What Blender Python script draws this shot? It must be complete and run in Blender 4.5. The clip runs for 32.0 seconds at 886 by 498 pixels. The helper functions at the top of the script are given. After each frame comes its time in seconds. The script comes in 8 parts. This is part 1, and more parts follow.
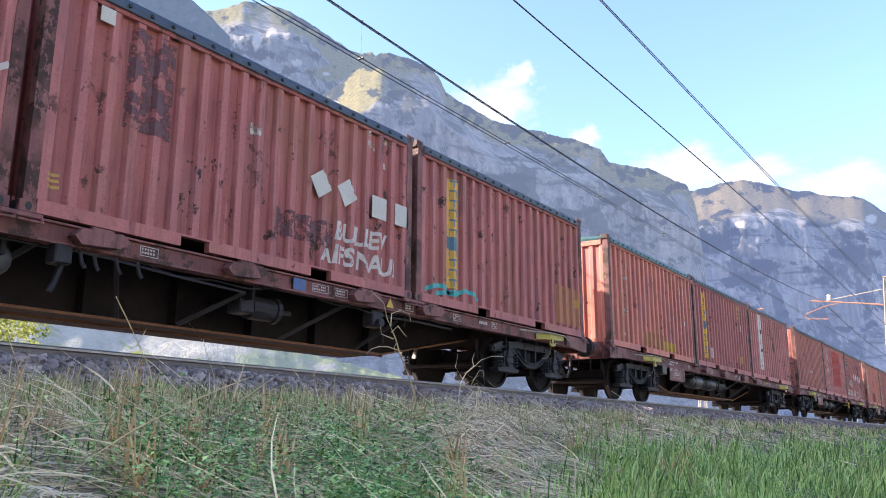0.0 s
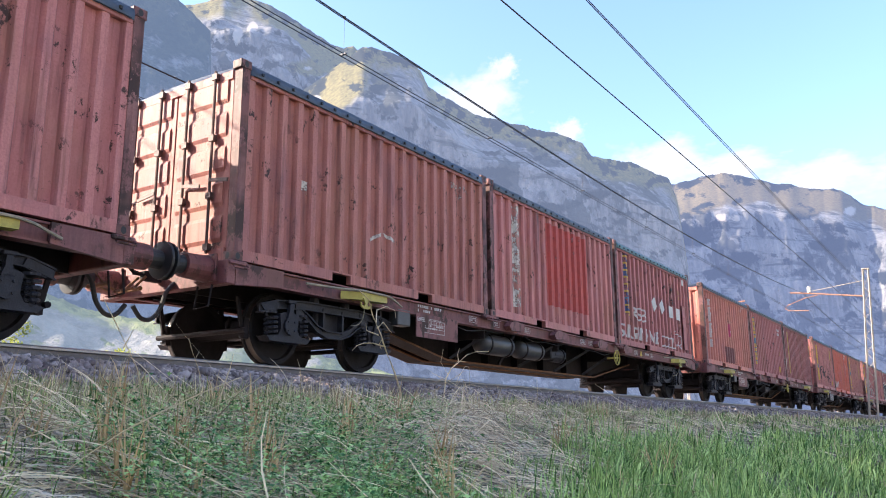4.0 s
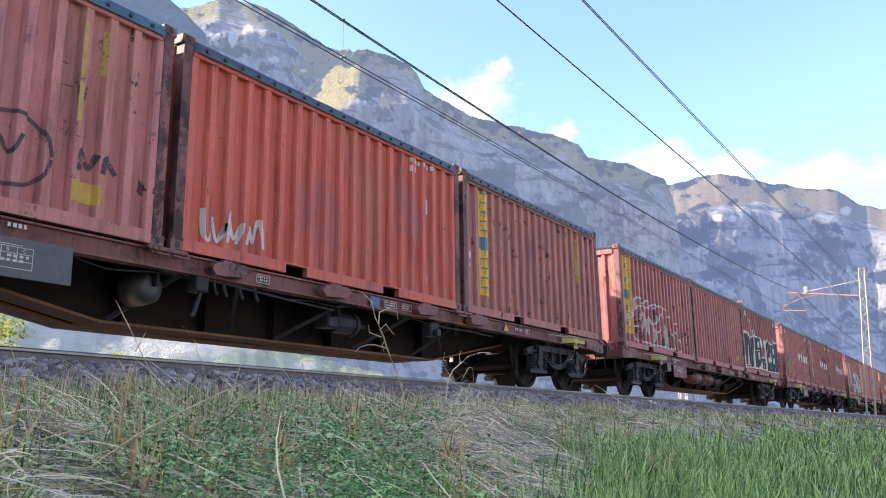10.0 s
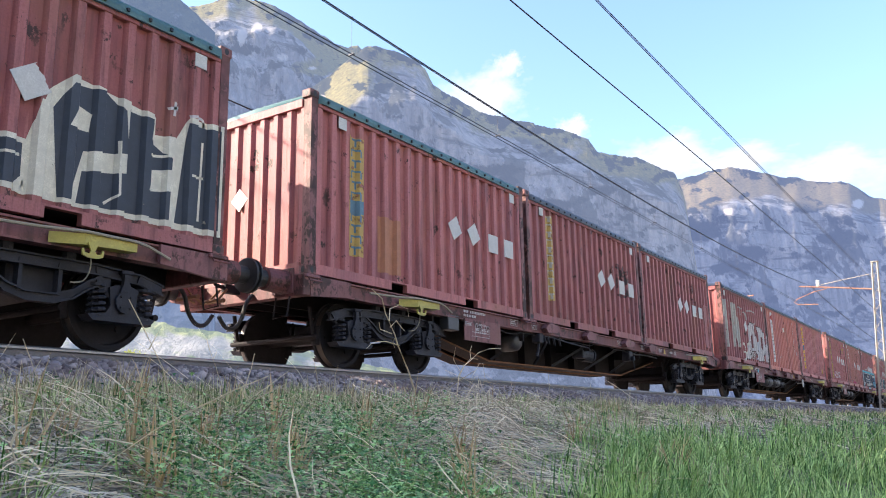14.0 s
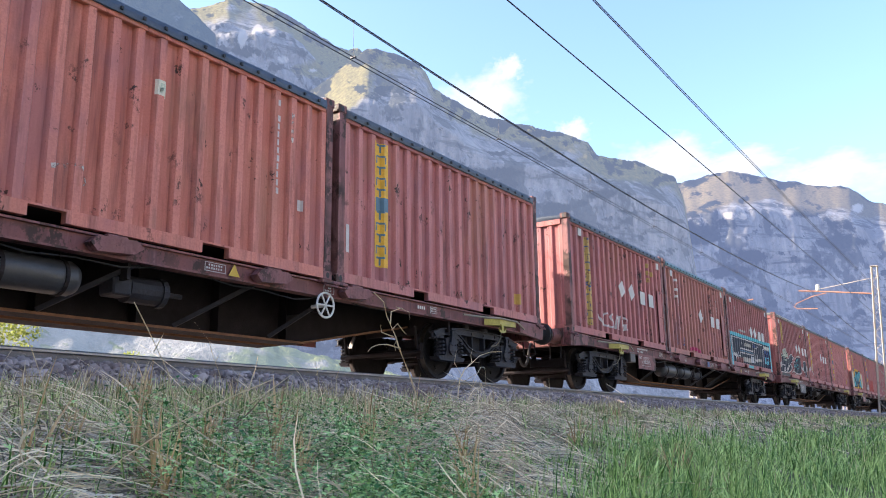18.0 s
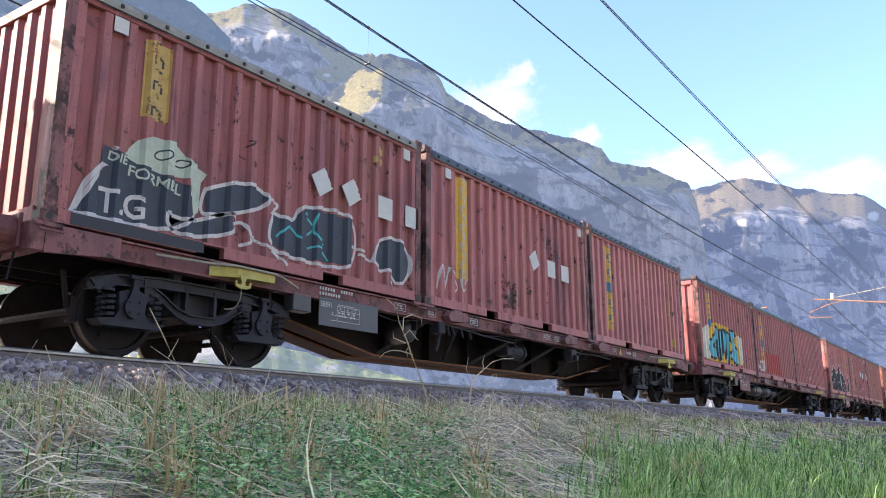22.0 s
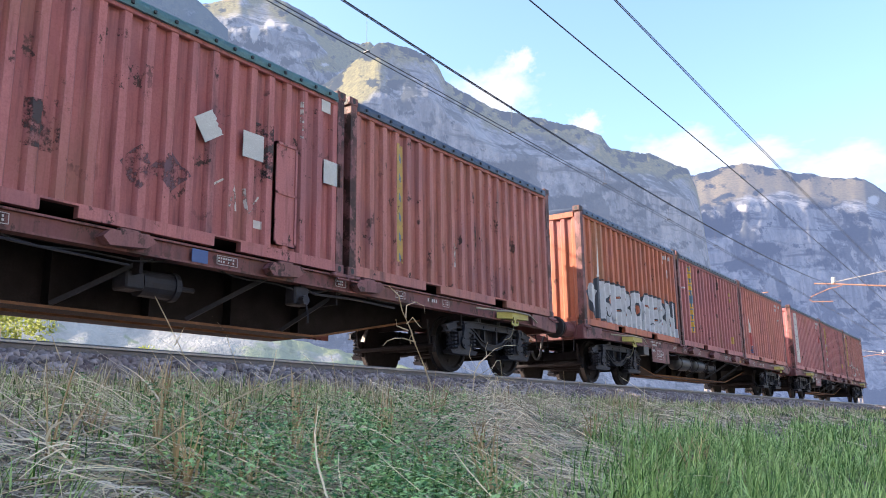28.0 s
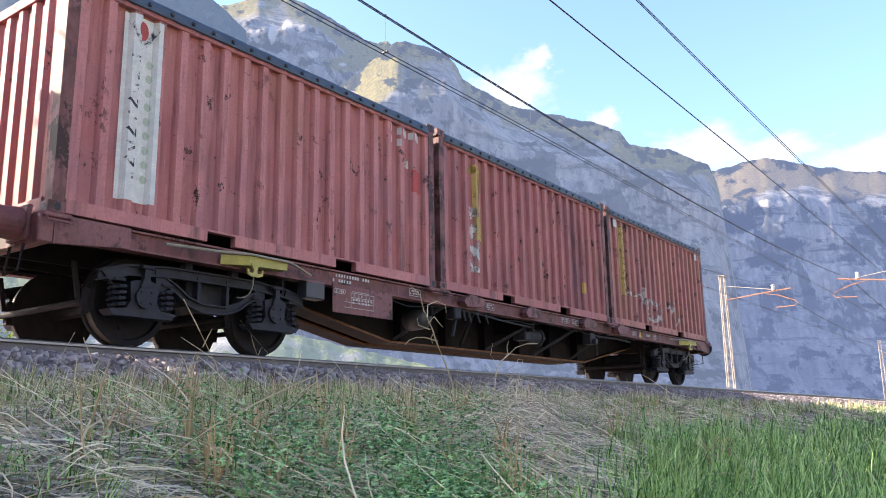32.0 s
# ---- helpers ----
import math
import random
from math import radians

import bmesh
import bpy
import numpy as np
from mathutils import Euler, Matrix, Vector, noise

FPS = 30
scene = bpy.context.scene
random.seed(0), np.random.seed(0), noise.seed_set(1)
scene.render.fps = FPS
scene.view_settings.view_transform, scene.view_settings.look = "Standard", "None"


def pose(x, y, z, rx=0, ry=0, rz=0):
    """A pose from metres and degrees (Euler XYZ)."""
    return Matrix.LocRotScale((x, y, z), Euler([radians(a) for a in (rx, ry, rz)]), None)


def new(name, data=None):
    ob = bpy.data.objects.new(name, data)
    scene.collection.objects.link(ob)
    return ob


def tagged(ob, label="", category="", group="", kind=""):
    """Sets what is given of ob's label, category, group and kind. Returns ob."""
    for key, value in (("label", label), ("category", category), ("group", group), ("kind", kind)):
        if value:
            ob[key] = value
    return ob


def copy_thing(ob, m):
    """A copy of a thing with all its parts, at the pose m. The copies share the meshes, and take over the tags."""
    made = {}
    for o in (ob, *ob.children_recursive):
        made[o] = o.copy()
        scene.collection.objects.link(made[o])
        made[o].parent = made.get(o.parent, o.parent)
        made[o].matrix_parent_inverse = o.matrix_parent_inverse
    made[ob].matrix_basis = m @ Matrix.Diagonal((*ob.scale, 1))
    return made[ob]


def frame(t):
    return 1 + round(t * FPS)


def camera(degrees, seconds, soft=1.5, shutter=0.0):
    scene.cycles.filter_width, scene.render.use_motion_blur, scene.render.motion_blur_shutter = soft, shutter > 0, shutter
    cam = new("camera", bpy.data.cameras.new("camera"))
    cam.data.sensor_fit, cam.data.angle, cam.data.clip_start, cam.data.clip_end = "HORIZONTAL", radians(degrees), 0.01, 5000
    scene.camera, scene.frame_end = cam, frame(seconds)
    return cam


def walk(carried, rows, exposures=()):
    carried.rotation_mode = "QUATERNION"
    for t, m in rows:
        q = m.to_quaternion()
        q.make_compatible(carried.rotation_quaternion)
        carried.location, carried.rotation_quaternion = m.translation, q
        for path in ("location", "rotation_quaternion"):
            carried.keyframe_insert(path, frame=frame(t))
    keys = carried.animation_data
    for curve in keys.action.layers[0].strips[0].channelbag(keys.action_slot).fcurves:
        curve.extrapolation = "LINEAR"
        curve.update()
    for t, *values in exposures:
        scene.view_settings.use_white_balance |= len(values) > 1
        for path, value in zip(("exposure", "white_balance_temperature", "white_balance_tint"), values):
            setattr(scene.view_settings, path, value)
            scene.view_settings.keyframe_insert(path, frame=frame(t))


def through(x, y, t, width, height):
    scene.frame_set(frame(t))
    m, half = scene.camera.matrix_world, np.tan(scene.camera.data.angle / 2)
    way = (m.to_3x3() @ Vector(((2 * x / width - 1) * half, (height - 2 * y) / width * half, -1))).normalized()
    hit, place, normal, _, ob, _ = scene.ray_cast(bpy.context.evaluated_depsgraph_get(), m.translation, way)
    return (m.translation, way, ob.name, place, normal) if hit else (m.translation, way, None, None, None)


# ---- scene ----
PATH = [
    (0, pose(0.111, -8.528, -0.837, 102.789, -0.273, -55.564)),
    (0.5, pose(0.117, -8.519, -0.832, 102.871, -0.159, -55.947)),
    (1, pose(0.122, -8.510, -0.827, 102.718, -0.149, -56.203)),
    (1.5, pose(0.121, -8.505, -0.822, 102.474, -0.027, -56.320)),
    (2, pose(0.115, -8.511, -0.816, 102.306, -0.037, -56.396)),
    (2.5, pose(0.106, -8.526, -0.811, 102.286, -0.004, -56.461)),
    (3, pose(0.094, -8.538, -0.814, 102.279, 0.118, -56.516)),
    (3.5, pose(0.081, -8.536, -0.821, 102.395, 0.255, -56.557)),
    (5.5, pose(0.070, -8.525, -0.827, 102.271, 0.520, -56.821)),
    (6, pose(0.062, -8.515, -0.829, 102.159, 0.426, -56.923)),
    (6.5, pose(0.058, -8.512, -0.834, 102.135, 0.393, -57.024)),
    (7, pose(0.053, -8.514, -0.841, 102.181, 0.410, -57.067)),
    (7.5, pose(0.047, -8.518, -0.848, 102.221, 0.505, -57.103)),
    (8, pose(0.038, -8.523, -0.852, 102.204, 0.502, -57.108)),
    (8.5, pose(0.027, -8.525, -0.852, 102.317, 0.555, -56.980)),
    (9, pose(0.019, -8.522, -0.846, 102.444, 0.579, -56.746)),
    (9.5, pose(0.015, -8.515, -0.838, 102.539, 0.603, -56.748)),
    (10, pose(0.012, -8.509, -0.833, 102.527, 0.658, -56.791)),
    (10.5, pose(0.008, -8.514, -0.833, 102.338, 0.746, -56.750)),
    (11, pose(0.006, -8.528, -0.838, 102.283, 0.860, -56.673)),
    (11.5, pose(0.005, -8.538, -0.842, 102.341, 0.946, -56.564)),
    (12, pose(-0.001, -8.535, -0.841, 102.370, 1.036, -56.537)),
    (12.5, pose(-0.010, -8.526, -0.838, 102.253, 0.832, -56.628)),
    (13, pose(-0.016, -8.519, -0.835, 102.320, 0.770, -56.139)),
    (13.5, pose(-0.013, -8.517, -0.833, 102.190, 0.821, -55.969)),
    (14, pose(-0.002, -8.521, -0.832, 102.266, 0.936, -56.007)),
    (14.5, pose(0.011, -8.526, -0.831, 102.379, 0.998, -56.088)),
    (16.5, pose(0.016, -8.528, -0.832, 102.217, 1.293, -56.336)),
    (17, pose(0.008, -8.524, -0.831, 102.179, 0.997, -56.482)),
    (17.5, pose(-0.010, -8.518, -0.829, 102.314, 0.688, -56.570)),
    (18, pose(-0.027, -8.512, -0.829, 102.455, 0.719, -56.088)),
    (18.5, pose(-0.039, -8.509, -0.829, 102.492, 0.651, -55.417)),
    (19, pose(-0.044, -8.508, -0.830, 102.442, 0.414, -55.049)),
    (19.5, pose(-0.042, -8.510, -0.834, 102.477, 0.273, -55.055)),
    (20, pose(-0.038, -8.513, -0.838, 102.423, 0.277, -55.124)),
    (20.5, pose(-0.036, -8.515, -0.837, 102.539, 0.166, -55.094)),
    (21, pose(-0.034, -8.515, -0.831, 102.649, 0.079, -55.196)),
    (21.5, pose(-0.035, -8.514, -0.822, 102.750, 0.086, -55.257)),
    (22, pose(-0.042, -8.516, -0.816, 102.816, 0.114, -55.338)),
    (22.5, pose(-0.047, -8.533, -0.822, 102.815, 0.163, -55.411)),
    (23, pose(-0.047, -8.558, -0.834, 102.580, 0.352, -55.473)),
    (23.5, pose(-0.048, -8.570, -0.838, 102.524, 0.444, -55.494)),
    (24, pose(-0.052, -8.563, -0.832, 102.410, 0.440, -55.574)),
    (24.5, pose(-0.056, -8.549, -0.824, 102.415, 0.537, -55.479)),
    (25, pose(-0.053, -8.537, -0.824, 102.520, 0.574, -55.499)),
    (25.5, pose(-0.047, -8.526, -0.831, 102.618, 0.691, -55.546)),
    (27.5, pose(-0.045, -8.513, -0.836, 102.070, 0.841, -55.177)),
    (28, pose(-0.050, -8.498, -0.830, 102.025, 0.723, -55.185)),
    (28.5, pose(-0.056, -8.487, -0.820, 102.032, 0.658, -55.182)),
    (29, pose(-0.057, -8.488, -0.817, 102.098, 0.772, -55.135)),
    (29.5, pose(-0.056, -8.502, -0.825, 102.079, 0.882, -55.114)),
    (30, pose(-0.055, -8.512, -0.836, 101.984, 0.788, -55.155)),
    (30.5, pose(-0.055, -8.506, -0.841, 101.769, 0.866, -55.173)),
    (31, pose(-0.060, -8.493, -0.840, 101.674, 0.818, -54.882)),
    (31.5, pose(-0.073, -8.492, -0.835, 101.751, 0.736, -54.381)),
    (32, pose(-0.092, -8.507, -0.827, 101.929, 0.953, -53.764)),
]
cam = camera(56.92, 32.0, 1.0)
walk(cam, PATH, [(0, 1.65, 5780, 12), (32, 1.65, 5780, 12)])

# ---- light ----
SUN_WAY = Vector((1.40, -1.97, -1.25)).normalized()
world = bpy.data.worlds.new("sky")
world.use_nodes = True
scene.world = world
wn = world.node_tree
sky = wn.nodes.new("ShaderNodeTexSky")
sky.sky_type = "NISHITA"
sky.sun_disc = False
sky.sun_elevation = radians(27.3)
sky.sun_rotation = radians(-35.4)
sky.altitude = 250
sky.air_density, sky.dust_density, sky.ozone_density = 1.0, 2.5, 1.0
wn.links.new(sky.outputs[0], wn.nodes["Background"].inputs[0])
wn.nodes["Background"].inputs[1].default_value = 0.15
sun = new("sun", bpy.data.lights.new("sun", "SUN"))
sun.data.energy = 5.0
sun.data.angle = radians(0.6)
sun.data.color = (1.0, 0.80, 0.56)
sun.rotation_euler = SUN_WAY.to_track_quat("-Z", "Y").to_euler()


# ---- materials ----
def nodes_of(name):
    m = bpy.data.materials.new(name)
    m.use_nodes = True
    return m, m.node_tree, m.node_tree.nodes["Principled BSDF"]


def noise_tex(nt, vec, scale, detail=5, rough=0.6):
    n = nt.nodes.new("ShaderNodeTexNoise")
    n.inputs["Scale"].default_value = scale
    n.inputs["Detail"].default_value = detail
    n.inputs["Roughness"].default_value = rough
    if vec:
        nt.links.new(vec, n.inputs["Vector"])
    return n.outputs["Fac"]


def ramp(nt, fac, a, b, ca=(0, 0, 0, 1), cb=(1, 1, 1, 1)):
    r = nt.nodes.new("ShaderNodeValToRGB")
    r.color_ramp.elements[0].position, r.color_ramp.elements[1].position = a, b
    r.color_ramp.elements[0].color, r.color_ramp.elements[1].color = ca, cb
    nt.links.new(fac, r.inputs[0])
    return r.outputs[0]


def mixc(nt, fac, a, b, mode="MIX"):
    m = nt.nodes.new("ShaderNodeMix")
    m.data_type, m.blend_type = "RGBA", mode
    for sock, v in ((m.inputs[0], fac), (m.inputs[6], a), (m.inputs[7], b)):
        if hasattr(v, "is_linked"):
            nt.links.new(v, sock)
        elif isinstance(v, (int, float)):
            sock.default_value = v
        else:
            sock.default_value = (*v[:3], 1)
    return m.outputs[2]


def coords(nt, scale=(1, 1, 1), random_shift=True):
    """Object coordinates, shifted by each object's own random number."""
    t = nt.nodes.new("ShaderNodeTexCoord")
    mp = nt.nodes.new("ShaderNodeMapping")
    mp.inputs["Scale"].default_value = scale
    nt.links.new(t.outputs["Object"], mp.inputs["Vector"])
    if random_shift:
        info = nt.nodes.new("ShaderNodeObjectInfo")
        mul = nt.nodes.new("ShaderNodeMath")
        mul.operation = "MULTIPLY"
        mul.inputs[1].default_value = 37.0
        nt.links.new(info.outputs["Random"], mul.inputs[0])
        nt.links.new(mul.outputs[0], mp.inputs["Location"])
    return mp.outputs[0]


def bump(nt, bsdf, height, strength, dist=0.01):
    b = nt.nodes.new("ShaderNodeBump")
    b.inputs["Strength"].default_value = strength
    b.inputs["Distance"].default_value = dist
    nt.links.new(height, b.inputs["Height"])
    nt.links.new(b.outputs[0], bsdf.inputs["Normal"])


def plain(name, rgb, rough=0.6, metal=0.0, vary=0.25, scale=6.0, bumpy=0.15, gloss=0.5):
    """A surface with broad and fine variation of one colour."""
    m, nt, b = nodes_of(name)
    c = coords(nt)
    broad, fine = noise_tex(nt, c, scale, 4), noise_tex(nt, c, scale * 9, 3)
    lo, hi = [v * (1 - vary) for v in rgb], [min(1, v * (1 + vary)) for v in rgb]
    col = mixc(nt, ramp(nt, broad, 0.3, 0.7), lo, hi)
    col = mixc(nt, ramp(nt, fine, 0.35, 0.65), col, [v * 0.85 for v in rgb])
    nt.links.new(col, b.inputs["Base Color"])
    b.inputs["Roughness"].default_value = rough
    b.inputs["Metallic"].default_value = metal
    b.inputs["Specular IOR Level"].default_value = gloss
    bump(nt, b, fine, bumpy)
    return m


def container_paint(name, rgb, fade, rust_from=0.66):
    """Old container paint: chalky fading, vertical rain streaks, scrapes and rust spots."""
    m, nt, b = nodes_of(name)
    c = coords(nt)
    cs = coords(nt, (5.0, 5.0, 0.35))
    broad = noise_tex(nt, c, 0.9, 5)
    streak = noise_tex(nt, cs, 2.2, 5, 0.65)
    fine = noise_tex(nt, c, 45, 4)
    spots = noise_tex(nt, coords(nt, (1.0, 1.0, 0.7)), 4.2, 9, 0.74)
    # outer folds coloured paler: some rubbing, and the extra skylight they catch
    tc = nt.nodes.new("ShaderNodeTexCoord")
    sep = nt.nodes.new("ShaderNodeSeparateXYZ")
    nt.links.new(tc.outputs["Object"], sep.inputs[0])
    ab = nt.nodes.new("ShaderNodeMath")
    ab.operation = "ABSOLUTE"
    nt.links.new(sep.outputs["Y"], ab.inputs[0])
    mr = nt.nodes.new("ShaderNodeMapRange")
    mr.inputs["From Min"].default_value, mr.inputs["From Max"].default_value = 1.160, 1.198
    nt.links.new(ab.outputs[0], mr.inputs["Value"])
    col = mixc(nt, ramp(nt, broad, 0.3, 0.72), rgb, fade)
    rub_light = mixc(nt, ramp(nt, streak, 0.36, 0.60), (0.26, 0.26, 0.26), (0.62, 0.62, 0.62))
    rub_light = mixc(nt, mr.outputs[0], (0, 0, 0), rub_light)
    col = mixc(nt, rub_light, col, [min(1, v * 1.35 + 0.04) for v in fade])
    col = mixc(nt, ramp(nt, streak, 0.50, 0.74), col, [v * 0.48 + 0.012 for v in rgb])
    col = mixc(nt, ramp(nt, streak, 0.22, 0.40, (1, 1, 1, 1), (0, 0, 0, 1)), col, [min(1, v * 1.35 + 0.04) for v in fade])
    col = mixc(nt, ramp(nt, fine, 0.42, 0.75), col, mixc(nt, 0.45, col, [v * 0.70 for v in rgb]))
    # repainted and sun-bleached areas drift towards brown and towards purple
    drift = noise_tex(nt, coords(nt, (0.9, 0.9, 0.5)), 1.1, 3)
    lum = sum(rgb) / 3
    col = mixc(nt, ramp(nt, drift, 0.52, 0.68, (0, 0, 0, 1), (0.55, 0.55, 0.55, 1)), col, (lum * 1.75, lum * 0.80, lum * 0.55))
    col = mixc(nt, ramp(nt, drift, 0.34, 0.46, (0.5, 0.5, 0.5, 1), (0, 0, 0, 1)), col, (lum * 1.40, lum * 0.62, lum * 0.72))
    # soot that rain has carried down in a few broad runs
    soot = noise_tex(nt, coords(nt, (1.6, 1.6, 0.22)), 1.5, 6, 0.7)
    col = mixc(nt, ramp(nt, soot, 0.56, 0.72), col, mixc(nt, 0.65, col, (0.035, 0.028, 0.036)))
    # scrapes, most of them level, and rust breaking out in clusters
    scrape = noise_tex(nt, coords(nt, (1.3, 1.3, 6.0)), 3.0, 7, 0.72)
    where = noise_tex(nt, c, 1.6, 3)
    hit = mixc(nt, ramp(nt, where, 0.46, 0.58), (0, 0, 0), ramp(nt, scrape, 0.655, 0.685))
    col = mixc(nt, hit, col, (0.045, 0.022, 0.020))
    rust = mixc(nt, ramp(nt, where, 0.36, 0.56), (0, 0, 0), ramp(nt, spots, rust_from - 0.05, rust_from - 0.02))
    col = mixc(nt, rust, col, (0.045, 0.022, 0.018))
    nt.links.new(col, b.inputs["Base Color"])
    b.inputs["Roughness"].default_value = 0.62
    b.inputs["Specular IOR Level"].default_value = 0.35
    bump(nt, b, spots, 0.25, 0.012)
    return m


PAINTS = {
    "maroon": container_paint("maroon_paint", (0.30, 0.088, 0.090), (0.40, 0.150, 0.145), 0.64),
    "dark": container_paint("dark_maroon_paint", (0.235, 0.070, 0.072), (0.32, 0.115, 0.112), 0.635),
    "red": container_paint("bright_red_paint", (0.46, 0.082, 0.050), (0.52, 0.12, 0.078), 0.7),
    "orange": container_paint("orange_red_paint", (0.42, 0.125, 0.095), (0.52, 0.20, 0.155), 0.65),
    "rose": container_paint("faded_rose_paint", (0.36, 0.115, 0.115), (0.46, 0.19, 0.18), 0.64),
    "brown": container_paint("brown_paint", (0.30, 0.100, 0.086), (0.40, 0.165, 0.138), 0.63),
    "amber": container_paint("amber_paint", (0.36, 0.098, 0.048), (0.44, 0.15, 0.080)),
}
TARPS = {
    "navy": plain("navy_tarpaulin", (0.055, 0.072, 0.11), 0.5, 0, 0.3, 3, 0.3),
    "slate": plain("slate_tarpaulin", (0.065, 0.075, 0.092), 0.55, 0, 0.3, 3, 0.3),
    "green": plain("green_tarpaulin", (0.075, 0.155, 0.155), 0.5, 0, 0.3, 3, 0.3),
    "blue": plain("blue_tarpaulin", (0.055, 0.12, 0.19), 0.5, 0, 0.3, 3, 0.3),
    "grey": plain("grey_tarpaulin", (0.27, 0.25, 0.21), 0.6, 0, 0.25, 3, 0.3),
}
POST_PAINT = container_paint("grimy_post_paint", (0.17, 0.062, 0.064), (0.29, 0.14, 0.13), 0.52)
STEEL_DARK = plain("grimy_dark_steel", (0.020, 0.016, 0.018), 0.75, 0.0, 0.6, 5, 0.5, 0.2)
BOGIE = plain("grimy_bogie_steel", (0.024, 0.024, 0.032), 0.6, 0.0, 0.6, 6, 0.5, 0.3)
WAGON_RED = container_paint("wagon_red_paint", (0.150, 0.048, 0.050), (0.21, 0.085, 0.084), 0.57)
LOCK_STEEL = plain("grimy_lock_steel", (0.085, 0.042, 0.036), 0.6, 0.1, 0.4, 8, 0.3)
RUST = plain("rusty_steel", (0.20, 0.10, 0.05), 0.85, 0.1, 0.45, 7, 0.5)
YELLOW = plain("yellow_lever_paint", (0.42, 0.36, 0.07), 0.5, 0, 0.3, 5, 0.2)
WHEEL_STEEL = plain("wheel_steel", (0.018, 0.016, 0.018), 0.7, 0.0, 0.5, 8, 0.4, 0.15)
TREAD = plain("worn_tread_steel", (0.08, 0.068, 0.062), 0.5, 0.5, 0.2, 10, 0.2)
RAIL_SIDE = plain("rail_rust", (0.15, 0.135, 0.13), 0.55, 0.4, 0.4, 6, 0.4)
RAIL_TOP = plain("rail_running_surface", (0.34, 0.35, 0.38), 0.42, 0.9, 0.15, 8, 0.1)
TANK = plain("black_reservoir_paint", (0.045, 0.046, 0.052), 0.45, 0, 0.35, 4, 0.2)
TANK_RED = plain("red_reservoir_paint", (0.16, 0.05, 0.045), 0.55, 0, 0.35, 4, 0.2)
BLACK = plain("black_rubber_and_holes", (0.02, 0.02, 0.022), 0.6, 0, 0.3, 8, 0.2)
WHITE_INK = plain("white_paint", (0.66, 0.65, 0.62), 0.6, 0, 0.2, 7, 0.1)
GREY_CARD = plain("grey_placard", (0.55, 0.55, 0.53), 0.6, 0, 0.12, 7, 0.1)
MAST_STEEL = plain("galvanised_steel", (0.44, 0.38, 0.32), 0.6, 0.1, 0.25, 4, 0.2)
ARM_RUST = plain("rusty_arm_steel", (0.38, 0.19, 0.12), 0.7, 0.1, 0.3, 6, 0.3)
PORCELAIN = plain("white_porcelain", (0.8, 0.8, 0.78), 0.25, 0, 0.05, 5, 0.0)
WIRE = plain("dark_copper_wire", (0.035, 0.035, 0.045), 0.5, 0.5, 0.2, 5, 0.0)


def ink(name, rgb, worn=0.0):
    """Sprayed or brushed paint; worn lets it flake where the old coat shows through."""
    m = plain(name, rgb, 0.6, 0, 0.22, 9, 0.1)
    if worn:
        nt = m.node_tree
        c = coords(nt)
        keep = ramp(nt, noise_tex(nt, c, 6, 6, 0.75), worn - 0.05, worn + 0.05)
        nt.links.new(keep, nt.nodes["Principled BSDF"].inputs["Alpha"])
    return m


INKS = {
    "yellow": ink("yellow_logo_paint", (0.62, 0.38, 0.06), 0.27),
    "yellow_worn": ink("worn_yellow_paint", (0.46, 0.31, 0.08), 0.40),
    "yellow_bright": ink("bright_yellow_paint", (0.72, 0.42, 0.03), 0.25),
    "ochre": ink("ochre_patch_paint", (0.50, 0.30, 0.05), 0.33),
    "tan": ink("tan_repair_paint", (0.40, 0.17, 0.09), 0.3),
    "blue": ink("blue_logo_paint", (0.10, 0.19, 0.27), 0.30),
    "teal": ink("teal_spray", (0.08, 0.42, 0.44), 0.36),
    "cyan": ink("cyan_spray", (0.12, 0.47, 0.55), 0.3),
    "white": ink("white_spray", (0.56, 0.53, 0.52), 0.34),
    "white_worn": ink("worn_white_paint", (0.55, 0.52, 0.48), 0.5),
    "white_solid": ink("solid_white_paint", (0.68, 0.67, 0.64), 0.25),
    "cream": ink("cream_spray", (0.66, 0.63, 0.52), 0.3),
    "chrome": ink("silver_spray", (0.50, 0.52, 0.56), 0.22),
    "black": ink("black_spray", (0.022, 0.024, 0.032), 0.3),
    "black_blue": ink("faded_blue_black_spray", (0.035, 0.045, 0.065), 0.30),
    "black_fade": ink("fading_black_spray", (0.055, 0.035, 0.042), 0.40),
    "black_worn": ink("worn_black_spray", (0.035, 0.03, 0.035), 0.5),
    "grey": ink("faded_grey_spray", (0.42, 0.40, 0.35), 0.37),
    "pale_green": ink("pale_green_spray", (0.45, 0.50, 0.40), 0.3),
    "maroon": ink("maroon_overpaint", (0.17, 0.055, 0.055), 0.3),
    "purple": ink("purple_stain", (0.13, 0.06, 0.075), 0.5),
    "red": ink("red_overpaint", (0.42, 0.06, 0.05), 0.36),
    "pink": ink("magenta_sticker", (0.45, 0.03, 0.12), 0.3),
    "navy": ink("blue_spray", (0.05, 0.08, 0.22), 0.5),
    "dark": ink("dark_stain_and_shade", (0.05, 0.03, 0.03), 0.52),
}


# ---- mesh helpers ----
def mesh_of(name, bm, mats, smooth=False):
    me = bpy.data.meshes.new(name)
    bmesh.ops.recalc_face_normals(bm, faces=bm.faces)
    bm.to_mesh(me)
    bm.free()
    for m in (mats if isinstance(mats, (list, tuple)) else [mats]):
        me.materials.append(m)
    if smooth:
        for p in me.polygons:
            p.use_smooth = True
    return me


